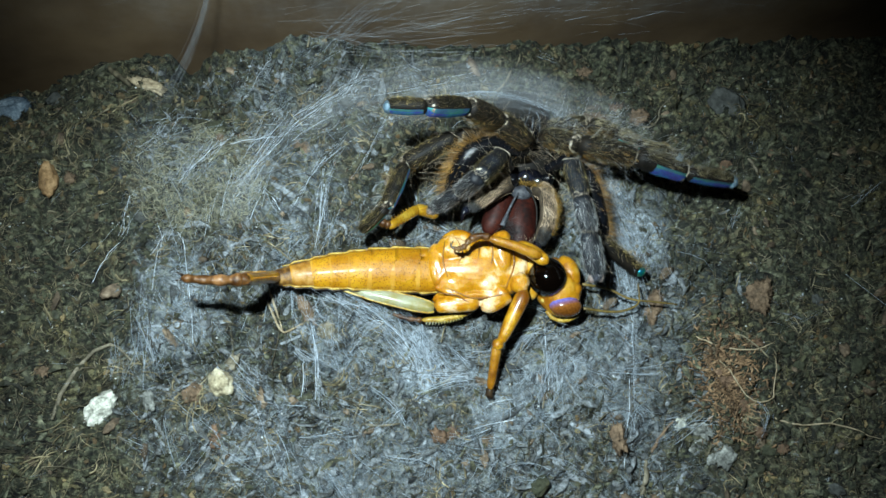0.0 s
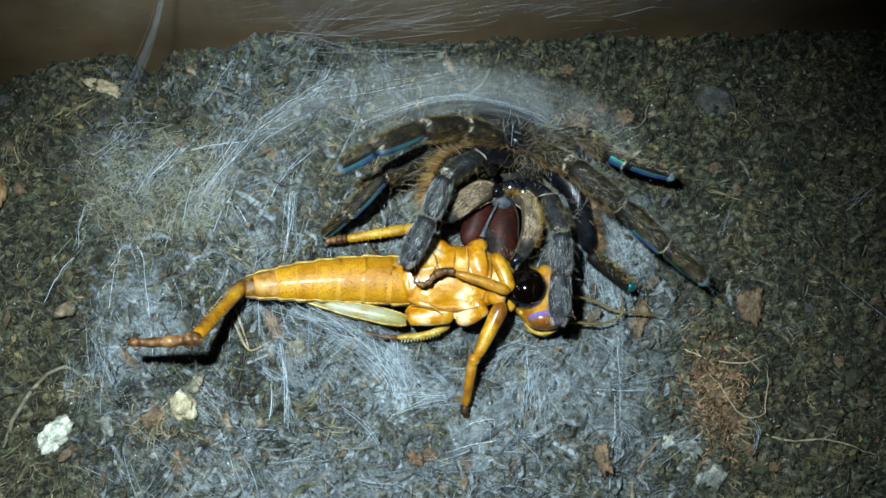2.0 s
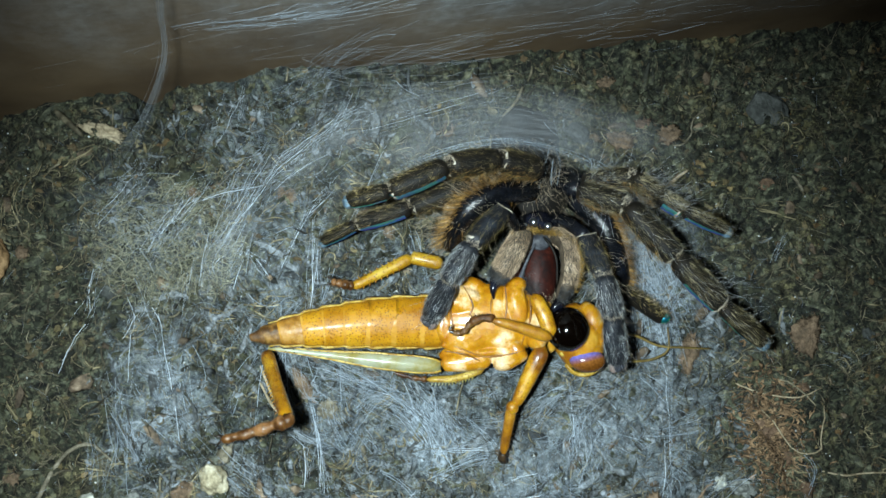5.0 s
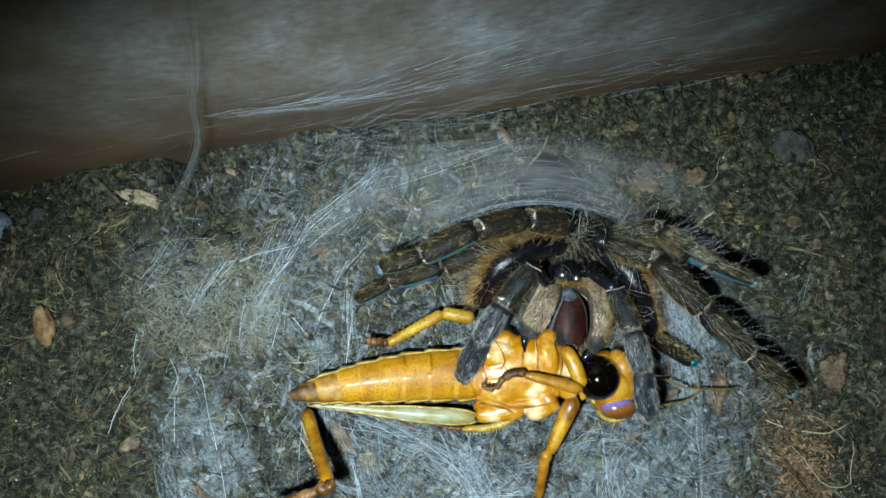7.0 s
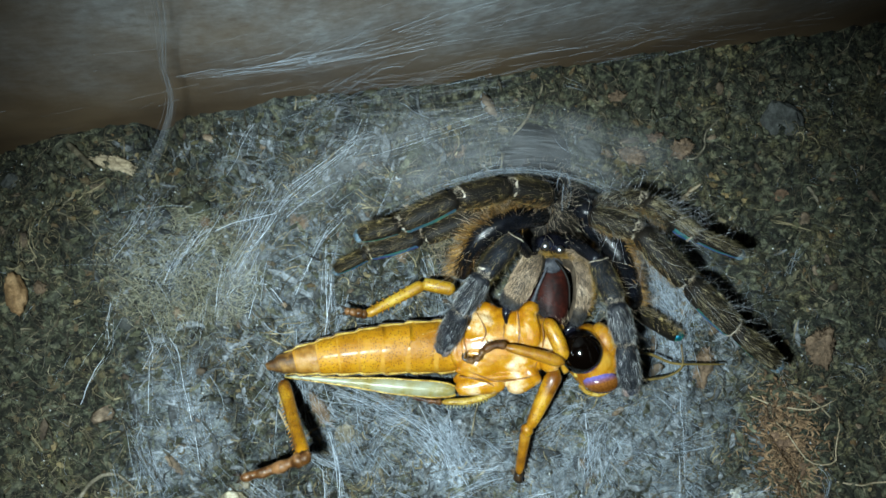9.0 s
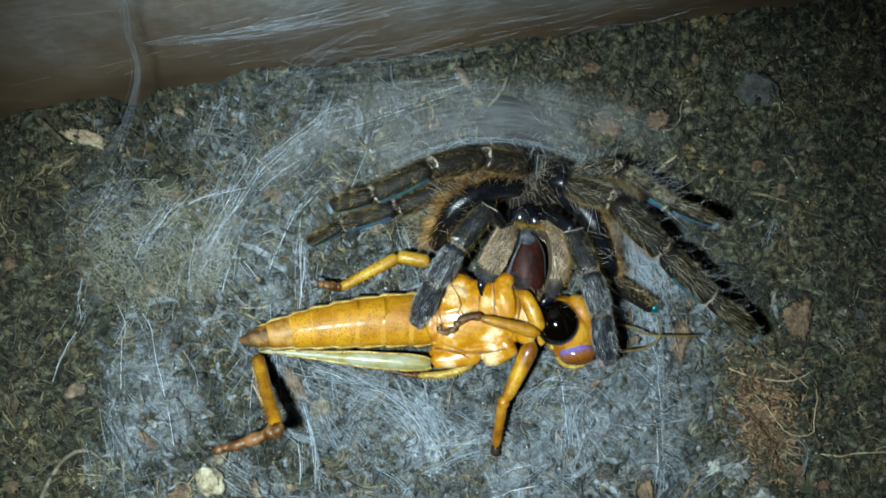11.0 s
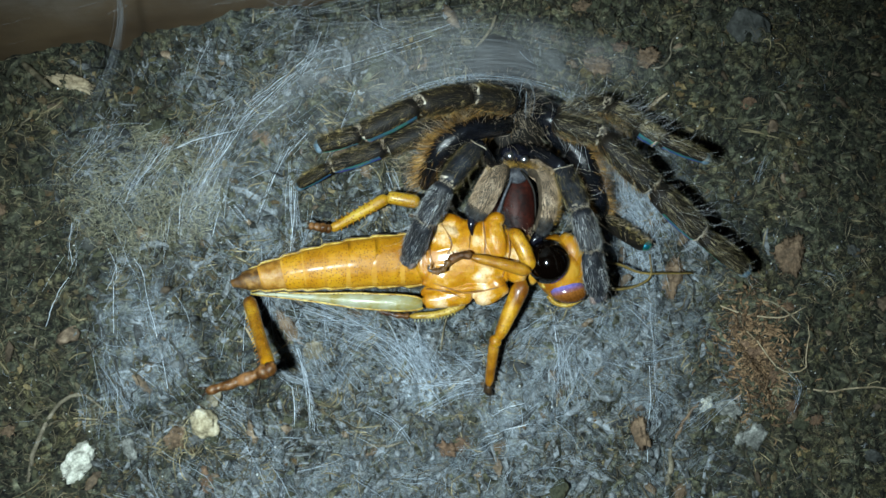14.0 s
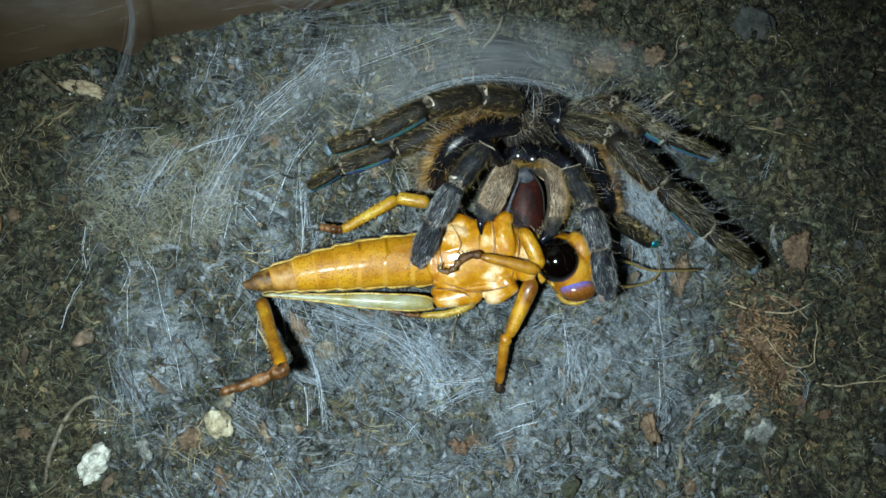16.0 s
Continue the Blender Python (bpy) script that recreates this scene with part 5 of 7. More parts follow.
LEG_TWO_LEFT = [
    (0.0, (30.7, 33.8, 7.0), (23.0, 33.9, 10.1), (15.8, 30.6, 8.2), (13.0, 24.2, 9.1), (9.7, 21.9, 5.3)),
    (0.5, (30.8, 33.8, 7.0), (22.7, 34.1, 8.7), (15.7, 29.8, 8.2), (12.8, 24.4, 11.7), (10.8, 21.8, 7.2)),
    (1.0, (31.0, 34.6, 7.0), (23.5, 33.8, 10.2), (16.2, 30.7, 8.3), (12.3, 24.9, 9.2), (8.6, 22.1, 6.0)),
    (1.5, (31.0, 35.2, 7.0), (23.4, 34.0, 10.3), (16.2, 30.8, 8.4), (11.8, 25.3, 7.9), (7.8, 22.8, 4.8)),
    (2.0, (32.1, 34.9, 7.0), (24.1, 33.6, 8.8), (16.8, 30.4, 7.2), (11.9, 25.6, 5.5), (9.1, 24.3, 0.9)),
    (2.5, (32.0, 35.6, 7.0), (24.0, 34.7, 9.2), (16.1, 32.6, 9.1), (11.4, 30.6, 4.3), (6.5, 29.4, 1.9)),
    (3.0, (31.5, 35.9, 7.0), (23.4, 35.2, 8.5), (15.5, 33.1, 8.6), (11.0, 31.3, 3.4), (6.1, 30.5, 0.9)),
    (5.3, (32.4, 34.7, 7.0), (24.3, 34.5, 9.0), (16.5, 32.3, 8.0), (10.2, 31.3, 5.0), (5.8, 29.8, 2.0)),
    (16.0, (32.4, 34.7, 7.0), (24.3, 34.5, 9.0), (16.5, 32.3, 8.0), (10.2, 31.3, 5.0), (5.8, 29.8, 2.0)),
]
PALP_LEFT = [
    (0.0, (30.6, 29.6, 8.0), (28.7, 30.8, 11.6), (24.9, 26.6, 14.5), (23.0, 26.0, 9.5), (19.8, 25.4, 3.8)),
    (0.5, (30.2, 29.4, 8.0), (28.6, 31.4, 11.3), (25.4, 27.1, 14.7), (24.1, 25.7, 9.6), (21.4, 23.0, 4.4)),
    (1.0, (30.7, 30.2, 8.0), (29.2, 31.7, 11.6), (25.7, 27.2, 14.6), (23.7, 26.1, 9.6), (20.5, 20.8, 7.7)),
    (1.5, (30.8, 30.1, 8.0), (29.1, 32.1, 11.3), (25.6, 28.4, 15.2), (23.1, 25.6, 11.3), (18.7, 21.3, 9.5)),
    (1.8, (30.7, 30.0, 8.0), (28.4, 31.8, 11.0), (24.9, 28.2, 15.0), (21.2, 24.5, 13.4), (17.9, 19.1, 11.7)),
    (2.0, (31.1, 29.9, 8.0), (28.8, 31.7, 11.0), (23.8, 28.3, 13.2), (21.6, 23.6, 11.7), (18.4, 18.1, 10.2)),
    (2.5, (30.2, 29.5, 8.0), (27.2, 31.2, 10.5), (22.5, 26.9, 11.6), (19.8, 22.3, 11.0), (15.9, 18.4, 7.5)),
    (3.0, (29.7, 30.3, 8.0), (27.3, 31.4, 11.2), (22.6, 27.6, 13.6), (19.8, 23.2, 12.2), (16.5, 18.7, 8.9)),
    (5.3, (29.0, 28.6, 8.0), (27.1, 31.1, 10.8), (22.5, 27.0, 12.5), (19.6, 23.1, 10.5), (17.3, 18.7, 6.2)),
    (16.0, (29.0, 28.6, 8.0), (27.1, 31.1, 10.8), (22.5, 27.0, 12.5), (19.6, 23.1, 10.5), (17.3, 18.7, 6.2)),
]
PALP_RIGHT = [
    (0.0, (35.9, 30.3, 6.0), (38.4, 30.3, 10.5), (39.0, 24.7, 11.7), (40.0, 20.0, 10.7), (40.7, 13.5, 9.5)),
    (0.5, (35.9, 30.0, 6.0), (38.5, 27.8, 9.9), (38.8, 22.4, 12.0), (39.1, 17.7, 10.9), (39.1, 11.1, 9.7)),
    (1.0, (36.1, 30.4, 6.0), (39.4, 29.1, 9.7), (40.2, 23.3, 9.0), (40.4, 18.6, 7.9), (40.5, 12.1, 6.6)),
    (1.5, (35.9, 30.3, 6.0), (39.2, 28.0, 9.2), (39.5, 22.2, 10.3), (39.6, 17.5, 9.2), (39.2, 11.0, 7.9)),
    (2.0, (35.7, 29.6, 6.0), (37.6, 26.6, 9.7), (38.4, 21.1, 11.7), (38.1, 16.4, 10.7), (37.5, 9.9, 9.5)),
    (2.5, (35.6, 30.0, 6.0), (37.2, 27.5, 10.2), (37.8, 22.4, 13.1), (38.0, 17.7, 12.3), (38.0, 11.0, 11.5)),
    (3.0, (35.4, 29.9, 6.0), (36.7, 27.3, 10.3), (37.4, 22.5, 13.6), (37.9, 17.8, 12.9), (37.7, 11.1, 12.1)),
    (5.3, (34.7, 30.1, 6.0), (36.8, 27.2, 9.8), (37.6, 22.1, 12.5), (38.2, 17.1, 12.4), (39.0, 11.2, 9.6)),
    (16.0, (34.7, 30.1, 6.0), (36.8, 27.2, 9.8), (37.6, 22.1, 12.5), (38.2, 17.1, 12.4), (39.0, 11.2, 9.6)),
]
LEG_TWO_RIGHT = [
    (0.0, (35.1, 34.2, 9.0), (38.7, 31.3, 13.3), (47.0, 30.1, 11.9), (54.7, 28.2, 10.1), (62.3, 27.3, 8.7)),
    (0.5, (36.2, 32.2, 9.0), (40.4, 29.5, 12.8), (48.4, 27.4, 10.7), (55.6, 24.3, 8.6), (62.7, 22.0, 6.3)),
    (1.0, (36.4, 32.6, 9.0), (41.3, 29.9, 11.9), (49.1, 27.4, 9.7), (56.6, 25.0, 8.1), (64.3, 24.9, 6.3)),
    (1.5, (35.8, 33.3, 9.0), (41.4, 31.0, 10.8), (49.3, 28.3, 9.1), (56.5, 25.3, 7.0), (64.0, 24.0, 5.4)),
    (1.8, (35.8, 32.9, 9.0), (39.8, 30.0, 12.9), (47.4, 26.7, 10.9), (54.6, 23.6, 9.1), (61.7, 21.0, 6.8)),
    (2.0, (36.2, 33.0, 9.0), (40.1, 29.7, 12.7), (46.6, 24.2, 11.8), (52.6, 19.3, 9.6), (58.7, 15.1, 7.1)),
    (2.2, (36.1, 33.1, 9.0), (41.7, 30.3, 9.9), (47.3, 24.0, 9.1), (53.1, 18.8, 6.8), (59.1, 14.4, 4.3)),
    (2.5, (35.9, 33.3, 9.0), (41.6, 30.8, 10.1), (47.6, 24.8, 9.3), (53.6, 19.8, 7.2), (59.8, 15.7, 4.9)),
    (3.0, (35.8, 34.0, 9.0), (41.3, 31.3, 10.5), (47.2, 25.2, 9.6), (53.3, 20.2, 7.9), (59.4, 15.9, 5.5)),
    (5.3, (36.6, 32.8, 9.0), (41.6, 30.1, 11.7), (46.7, 23.3, 12.3), (51.9, 17.1, 11.6), (57.5, 11.9, 10.2)),
    (16.0, (36.6, 32.8, 9.0), (41.6, 30.1, 11.7), (46.7, 23.3, 12.3), (51.9, 17.1, 11.6), (57.5, 11.9, 10.2)),
]
LEG_THREE_RIGHT = [
    (0.0, (35.7, 35.9, 7.0), (41.8, 35.9, 9.0), (45.1, 34.3, 9.6), (47.9, 32.7, 10.0), (53.7, 30.0, 11.4)),
    (0.5, (36.1, 35.0, 7.0), (42.2, 35.4, 9.1), (45.3, 33.6, 9.6), (47.8, 31.6, 9.8), (53.7, 29.2, 11.4)),
    (1.0, (36.6, 34.6, 7.0), (42.7, 34.9, 9.1), (45.9, 33.1, 9.5), (48.5, 31.3, 9.9), (54.8, 29.6, 9.4)),
    (1.5, (36.5, 35.2, 7.0), (42.6, 35.3, 9.0), (45.7, 33.4, 9.4), (48.2, 31.5, 9.7), (54.4, 29.2, 10.2)),
    (2.0, (37.6, 35.6, 7.0), (44.0, 35.7, 6.5), (46.9, 33.4, 6.8), (49.5, 31.6, 7.2), (55.7, 29.6, 7.0)),
    (2.5, (37.0, 35.5, 7.0), (43.0, 34.0, 8.5), (46.2, 32.2, 9.1), (48.8, 30.3, 9.5), (54.3, 27.1, 11.0)),
    (3.0, (36.8, 35.7, 7.0), (42.9, 34.2, 8.6), (46.0, 32.5, 9.2), (48.7, 30.8, 9.8), (54.0, 27.2, 11.2)),
    (5.3, (37.9, 34.0, 7.0), (43.3, 33.6, 10.5), (45.8, 31.0, 11.5), (48.2, 28.9, 12.0), (54.0, 25.9, 11.5)),
    (16.0, (37.9, 34.0, 7.0), (43.3, 33.6, 10.5), (45.8, 31.0, 11.5), (48.2, 28.9, 12.0), (54.0, 25.9, 11.5)),
]
HIND_SHIN = [
    (0.0, (-1.8, 16.6, 2.0), (-5.7, 13.1, 15.5), (-12.8, 13.3, 16.8)),
    (0.5, (-1.4, 16.8, 2.0), (-5.8, 12.9, 15.3), (-12.9, 13.5, 16.2)),
    (1.0, (-0.8, 17.4, 2.0), (-7.7, 10.5, 12.8), (-14.8, 11.2, 13.9)),
    (1.5, (-1.5, 16.9, 2.0), (-7.5, 8.3, 12.0), (-14.7, 8.7, 13.0)),
    (2.0, (-1.6, 17.6, 2.0), (-7.1, 9.3, 12.6), (-14.2, 9.2, 13.5)),
    (2.5, (-2.1, 17.6, 2.0), (-5.0, 12.0, 15.1), (-12.2, 12.8, 16.1)),
    (3.0, (-1.5, 18.6, 2.0), (0.3, 12.6, 15.1), (-6.8, 13.4, 15.7)),
    (5.3, (-2.1, 17.0, 2.0), (-0.2, 9.1, 14.0), (-7.3, 7.8, 13.0)),
    (16.0, (-2.1, 17.0, 2.0), (-0.2, 9.1, 14.0), (-7.3, 7.8, 13.0)),
]
MIDDLE_LEG = [
    (0.0, (20.5, 24.5, 4.0), (18.1, 26.1, 1.4), (13.5, 22.2, 6.6), (11.0, 23.2, 6.8)),
    (0.5, (22.7, 24.3, 4.0), (20.4, 25.9, 1.3), (13.2, 22.7, -0.2), (10.5, 22.9, -0.3)),
    (1.0, (23.7, 23.1, 4.0), (19.9, 24.1, 3.8), (12.3, 22.0, 2.7), (9.6, 21.9, 2.5)),
    (1.5, (22.7, 24.7, 4.0), (19.5, 25.8, 2.0), (11.7, 24.2, 1.0), (9.0, 24.1, 0.9)),
    (2.0, (23.0, 23.5, 4.0), (20.0, 24.5, 1.8), (12.0, 23.5, 1.2), (9.3, 23.3, 1.0)),
    (2.5, (21.2, 25.5, 4.0), (17.6, 26.6, 2.9), (9.8, 24.9, 2.1), (7.1, 25.2, 2.1)),
    (3.0, (20.9, 27.0, 4.0), (17.8, 28.1, 1.8), (10.2, 25.8, 0.9), (7.5, 25.9, 0.8)),
    (5.3, (20.1, 25.6, 4.0), (16.4, 26.8, 3.6), (8.9, 23.9, 3.2), (6.5, 24.6, 4.0)),
    (16.0, (20.1, 25.6, 4.0), (16.4, 26.8, 3.6), (8.9, 23.9, 3.2), (6.5, 24.6, 4.0)),
]
OPENING = [(0.0, -19.0), (0.5, -19.0), (1.0, -20.0), (1.5, -21.0), (2.0, -21.0), (2.3, -16.0), (2.6, -7.0), (3.0, -3.0), (5.3, 0.0), (16.0, 0.0)]
SPIDER_BASE = (33.5, 33.0, 0.0)
SPIDER_SHIFT = [(0.0, 1.4, -0.5), (0.5, 0.7, 0.0), (1.0, 0.7, -0.3), (1.5, 0.4, -0.3), (2.0, 2.0, -1.0), (2.5, 1.6, -1.1), (3.0, 1.0, -0.7), (5.3, 0.0, 0.0), (16.0, 0.0, 0.0)]
LOCUST_BASE = (20.0, 17.5, 0.0)
LOCUST_SHIFT = [(0.0, 0.5, -1.9, 2.0), (0.5, 0.6, -2.0, 2.0), (1.0, 0.5, -2.0, 2.0), (1.5, 0.3, -1.8, 1.9), (2.0, 0.2, -1.4, 1.4), (2.5, 0.0, -0.5, 0.9), (3.2, 0.0, -0.2, 0.4), (5.3, 0.0, 0.0, 0.0), (16.0, 0.0, 0.0, 0.0)]


def at_time(rows, t):
    return [float(np.interp(t, [r[0] for r in rows], [r[k] for r in rows])) for k in range(1, len(rows[0]))]


def spider_pose(t):
    dx, dy = at_time(SPIDER_SHIFT, t)
    return pose((SPIDER_BASE[0] + dx) * MM, (SPIDER_BASE[1] + dy) * MM, 0)


def locust_pose(t):
    dx, dy, turn = at_time(LOCUST_SHIFT, t)
    return pose((LOCUST_BASE[0] + dx) * MM, (LOCUST_BASE[1] + dy) * MM, 0, 0, 0, turn)


def aimed(a, b, belly):
    """Pose of a limb piece whose x runs from a to b and whose underside faces belly."""
    a, b = Vector(a) * MM, Vector(b) * MM
    x = (b - a).normalized()
    z = -(Vector(belly) - Vector(belly).dot(x) * x).normalized()
    y = z.cross(x)
    m = Matrix((x, y, z)).transposed().to_4x4()
    m.translation = a
    return m


MOVES = []


def motions():
    for ob, rows in MOVES:
        walk(ob, rows)


def limb_rows(joints, i, base_pose, bellies):
    rows = []
    for r in joints:
        t = r[0]
        w = at_time(bellies, t)
        rows.append((t, base_pose(t).inverted() @ aimed(r[1 + i], r[2 + i], w)))
    return rows


def fur(length, profile, flat, count, long, thick, lean, seed, lo=0.04, hi=0.98, arc=(0, 2 * math.pi), bend=(0.25, 0, -0.1), lift=0.9):
    """Hairs over a limb piece that lies along x."""
    g = np.random.default_rng(seed)
    s = g.uniform(lo, hi, count)
    a = g.uniform(arc[0], arc[1], count)
    r = np.interp(s, np.linspace(0, 1, len(profile)), profile)
    nrm = np.stack([np.zeros(count), np.cos(a), np.sin(a)], 1)
    roots = np.stack([s * length, r * np.cos(a), r * np.sin(a) * flat], 1) - nrm * 0.05
    ways = nrm * lift + np.array((lean, 0, 0)) + g.normal(size=(count, 3)) * 0.16
    return hairs(roots, ways, long * (0.35 + 0.95 * g.random(count) ** 1.4), thick, bend, seed + 1)


def setae(length, profile, flat, count, long, thick, seed, arc):
    """Sparse long wisps over a limb piece that lies along x."""
    g = np.random.default_rng(seed)
    x, a = g.uniform(0.05, 0.98, count), g.uniform(arc[0], arc[1], count)
    r = np.interp(x, np.linspace(0, 1, len(profile)), profile)
    nrm = np.stack([np.zeros(count), np.cos(a), np.sin(a)], 1)
    roots = np.stack([x * length, r * np.cos(a), r * np.sin(a) * flat], 1) - nrm * 0.05
    ways = nrm + np.array((0.7, 0, 0)) + g.normal(size=(count, 3)) * 0.25
    return wisps_of(roots, ways, long * (0.35 + 0.95 * g.random(count) ** 1.4), thick, 0.13, seed + 1)


def limb_piece(length, r0, r1, r2, flat, n=16, sides=14, round0=0.16, round1=0.2):
    prof = capsule_radii(n, r0, r1, r2, round0, round1)
    pts = np.stack([np.linspace(0, length, n), np.zeros(n), np.zeros(n)], 1)
    v, f = loft(pts, prof, sides, flat)
    return (v, f), prof


def tarantula():
    sp = thing("tarantula", "dark hairy tarantula with pale-banded legs gripping a locust", "spider", SPIDER_BASE)
    MOVES.append((sp, [(t, spider_pose(t)) for t, *_ in SPIDER_SHIFT]))
    B = SPIDER_BASE
    ca = part("carapace", blob((33.4, 35.0, -0.6), (5.0, 6.0, 4.2), 0.06, 3, 16, 22), SKIN, sp, "", None, True, B)
    g = np.random.default_rng(70)
    d = g.normal(size=(260, 3))
    d[:, 2] = np.abs(d[:, 2])
    d /= np.linalg.norm(d, axis=1)[:, None]
    part("carapace_hair", hairs(np.array((33.4, 35.0, -0.6)) + d * (5.0, 6.0, 4.2) * 0.98, d + (0, -0.4, 0.3), g.uniform(0.6, 2.2, 260), 0.016, (0, -0.3, 0.1), 71), FUR_PALE, sp, "pale wispy hair", None, True, B, "stuff")
    part("abdomen", blob((33.5, 41.5, -4.5), (5.5, 6.5, 4.2), 0.05, 9, 14, 18), SKIN, sp, "", None, True, B)
    # eye mound
    em = part("eye_mound", blob((32.4, 29.9, 4.6), (2.1, 1.4, 1.6), 0.05, 2, 12, 16), GLOSS_BLACK, sp, "", None, True, B)
    for ex, ey in ((31.5, 29.65), (33.2, 29.0)):
        part("eye", blob((ex, ey, 6.3), (0.5, 0.5, 0.45), 0, 0, 12, 16), GLINT, sp, "glassy round eye", None, True, B)
    wr = np.array((33.6, 34.0, 7.2)) + g.normal(size=(90, 3)) * (1.9, 1.7, 1.2)
    part("wispy_hair", wisps_of(wr, g.normal(size=(90, 3)) * (0.9, 0.8, 0.3) + (0, -0.25, 0.5), g.uniform(1.5, 5.0, 90), 0.0095, 0.4, 75), FUR_PALE, sp, "long pale wisps over the leg bases", None, True, B, "stuff")
    # jaws
    left = smooth_path([(31.0, 29.0, 3.4), (29.4, 27.4, 6.6), (27.4, 24.8, 7.2), (26.0, 22.9, 6.0)], 16)
    right = smooth_path([(33.6, 28.6, 3.0), (35.3, 26.9, 6.0), (35.2, 23.0, 6.6), (33.8, 19.5, 5.4)], 16)
    held = lambda t: Matrix.Translation(Vector((*at_time(SPIDER_SHIFT, t), 0)) * -0.8 * MM)
    for pts, rj, label, seed, inner, tip, opening in (
        (left, capsule_radii(16, 1.35, 1.62, 1.25, 0.2, 0.2), "tan-furred jaw with a black fang", 80, 1, (25.6, 20.6, 5.9), OPENING),
        (right, capsule_radii(16, 1.15, 1.25, 1.05, 0.2, 0.2), "tan-furred jaw", 84, -1, (32.6, 18.0, 4.6), [(t, 0.0) for t, a in OPENING]),
    ):
        root = pts[0]
        ch = part("chelicera", loft(pts, rj * 0.95, 16), JAW, sp, label, None, True, root)
        hang = Matrix.Translation((Vector(root) - Vector(B)) * MM)
        MOVES.append((ch, [(t, held(t) @ hang @ pose(0, 0, 0, 0, 0, a * inner)) for t, a in opening]))
        gg = np.random.default_rng(seed)
        n = 6800
        s, a = gg.uniform(0.06, 0.95, n), gg.uniform(0, 2 * math.pi, n)
        idx = s * 15
        c = np.stack([np.interp(idx, range(16), pts[:, k]) for k in range(3)], 1)
        tn = np.gradient(pts, axis=0)
        tn = np.stack([np.interp(idx, range(16), tn[:, k]) for k in range(3)], 1)
        tn /= np.linalg.norm(tn, axis=1)[:, None]
        sd = np.cross((0, 0, 1), tn)
        sd /= np.linalg.norm(sd, axis=1)[:, None]
        tp = np.cross(tn, sd)
        nr = np.cos(a)[:, None] * sd + np.sin(a)[:, None] * tp
        rr = np.interp(idx, range(16), rj * 0.95)[:, None]
        keep = (tp * nr).sum(1) > -0.5
        keep &= ~((nr[:, 0] * inner > 0.72) & (s > 0.15))
        tipdark = s > 0.80
        for sel, mat, nm in ((keep & (s < 0.76), FUR_TAN, "jaw_fur"), (keep & tipdark, FUR_GREY, "jaw_tip_fur")):
            part(nm, hairs((c + nr * rr)[sel], (nr * 0.38 + tn)[sel], gg.uniform(0.35, 0.8, sel.sum()), 0.015, (0, 0, 0), seed + 1), mat, ch, "", None, True, root, "stuff")
        part("fang", loft(smooth_path([pts[-1], (pts[-1] + np.array(tip)) / 2 + (-0.3, 0.1, 0.5), tip], 9), np.linspace(0.75, 0.08, 9), 10), GLOSS_BLACK, ch, "black curved fang", None, True, root)
    mp = part("mouth_plate", blob((32.0, 23.2, 3.9), (2.3, 4.9, 1.8), 0.06, 5, 16, 20, (0, 0, -10)), RED_SKIN, sp, "dark red inner face of the jaws", None, True, B)
    MOVES.append((mp, [(t, held(t)) for t, *_ in SPIDER_SHIFT]))
    part("mouth_lobe", blob((28.8, 24.9, 3.3), (1.8, 3.7, 1.7), 0.06, 6, 14, 18, (0, 0, -28)), RED_SKIN, mp, "dark red inner face of the open jaw", None, True, B)
    part("mouth_ridge", loft(smooth_path([(32.2, 27.6, 5.2), (31.2, 26.6, 5.9), (30.0, 24.6, 5.7), (29.0, 22.4, 5.4)], 14), np.interp(np.linspace(0, 1, 14), (0, 0.2, 0.7, 1), (0.4, 0.15, 0.18, 0.4)), 8), RIDGE_GREY, mp, "grey ridge between the red faces", None, True, B)
    part("mouth_arch", blob((32.2, 27.3, 5.0), (1.5, 1.1, 1.1), 0.08, 11, 12, 16, (0, 0, -10)), RIDGE_GREY, mp, "grey glossy arch above the mouth", None, True, B)
    part("mouth_rim", loft(smooth_path([(31.6, 28.6, 4.0), (32.8, 27.5, 6.0), (33.8, 25.0, 6.3), (33.7, 21.8, 5.7)], 14), np.linspace(0.2, 0.12, 14), 8), SKIN, mp, "", None, True, B)
    part("mouth_hair", hairs(np.array((29.9, 21.9, 5.3)) + g.normal(size=(420, 3)) * (0.7, 1.1, 0.25), np.tile((0.5, -0.5, 0.7), (420, 1)) + g.normal(size=(420, 3)) * 0.3, g.uniform(0.4, 1.0, 420), 0.017, (0, 0, 0), 90), FUR_GREY, mp, "grey mouth hair", None, True, B, "stuff")
    part("mouth_beard", hairs(np.array((32.0, 20.6, 4.9)) + g.normal(size=(160, 3)) * (1.0, 0.5, 0.25), np.tile((0.1, -0.8, 0.6), (160, 1)) + g.normal(size=(160, 3)) * 0.3, g.uniform(0.4, 0.9, 160), 0.017, (0, 0, 0), 91), FUR_PALE, mp, "pale reddish mouth hair", None, True, B, "stuff")
    arch = smooth_path([(28.6, 28.0, 7.2), (30.4, 28.5, 6.3), (32.3, 28.3, 5.8), (34.4, 27.7, 6.4), (36.2, 26.0, 7.0), (36.5, 23.6, 7.0), (35.6, 20.8, 6.2)], 900)
    out = arch - np.array((32.2, 24.0, 4.0))
    part("golden_rim", hairs(arch + g.normal(size=(900, 3)) * 0.16, out * 0.12 + g.normal(size=(900, 3)) * 0.35 + (0, 0, 0.35), g.uniform(0.35, 1.1, 900), 0.022, (0, 0, 0), 92), FUR_RIM, mp, "golden hair rim over the jaws", None, True, B, "stuff")

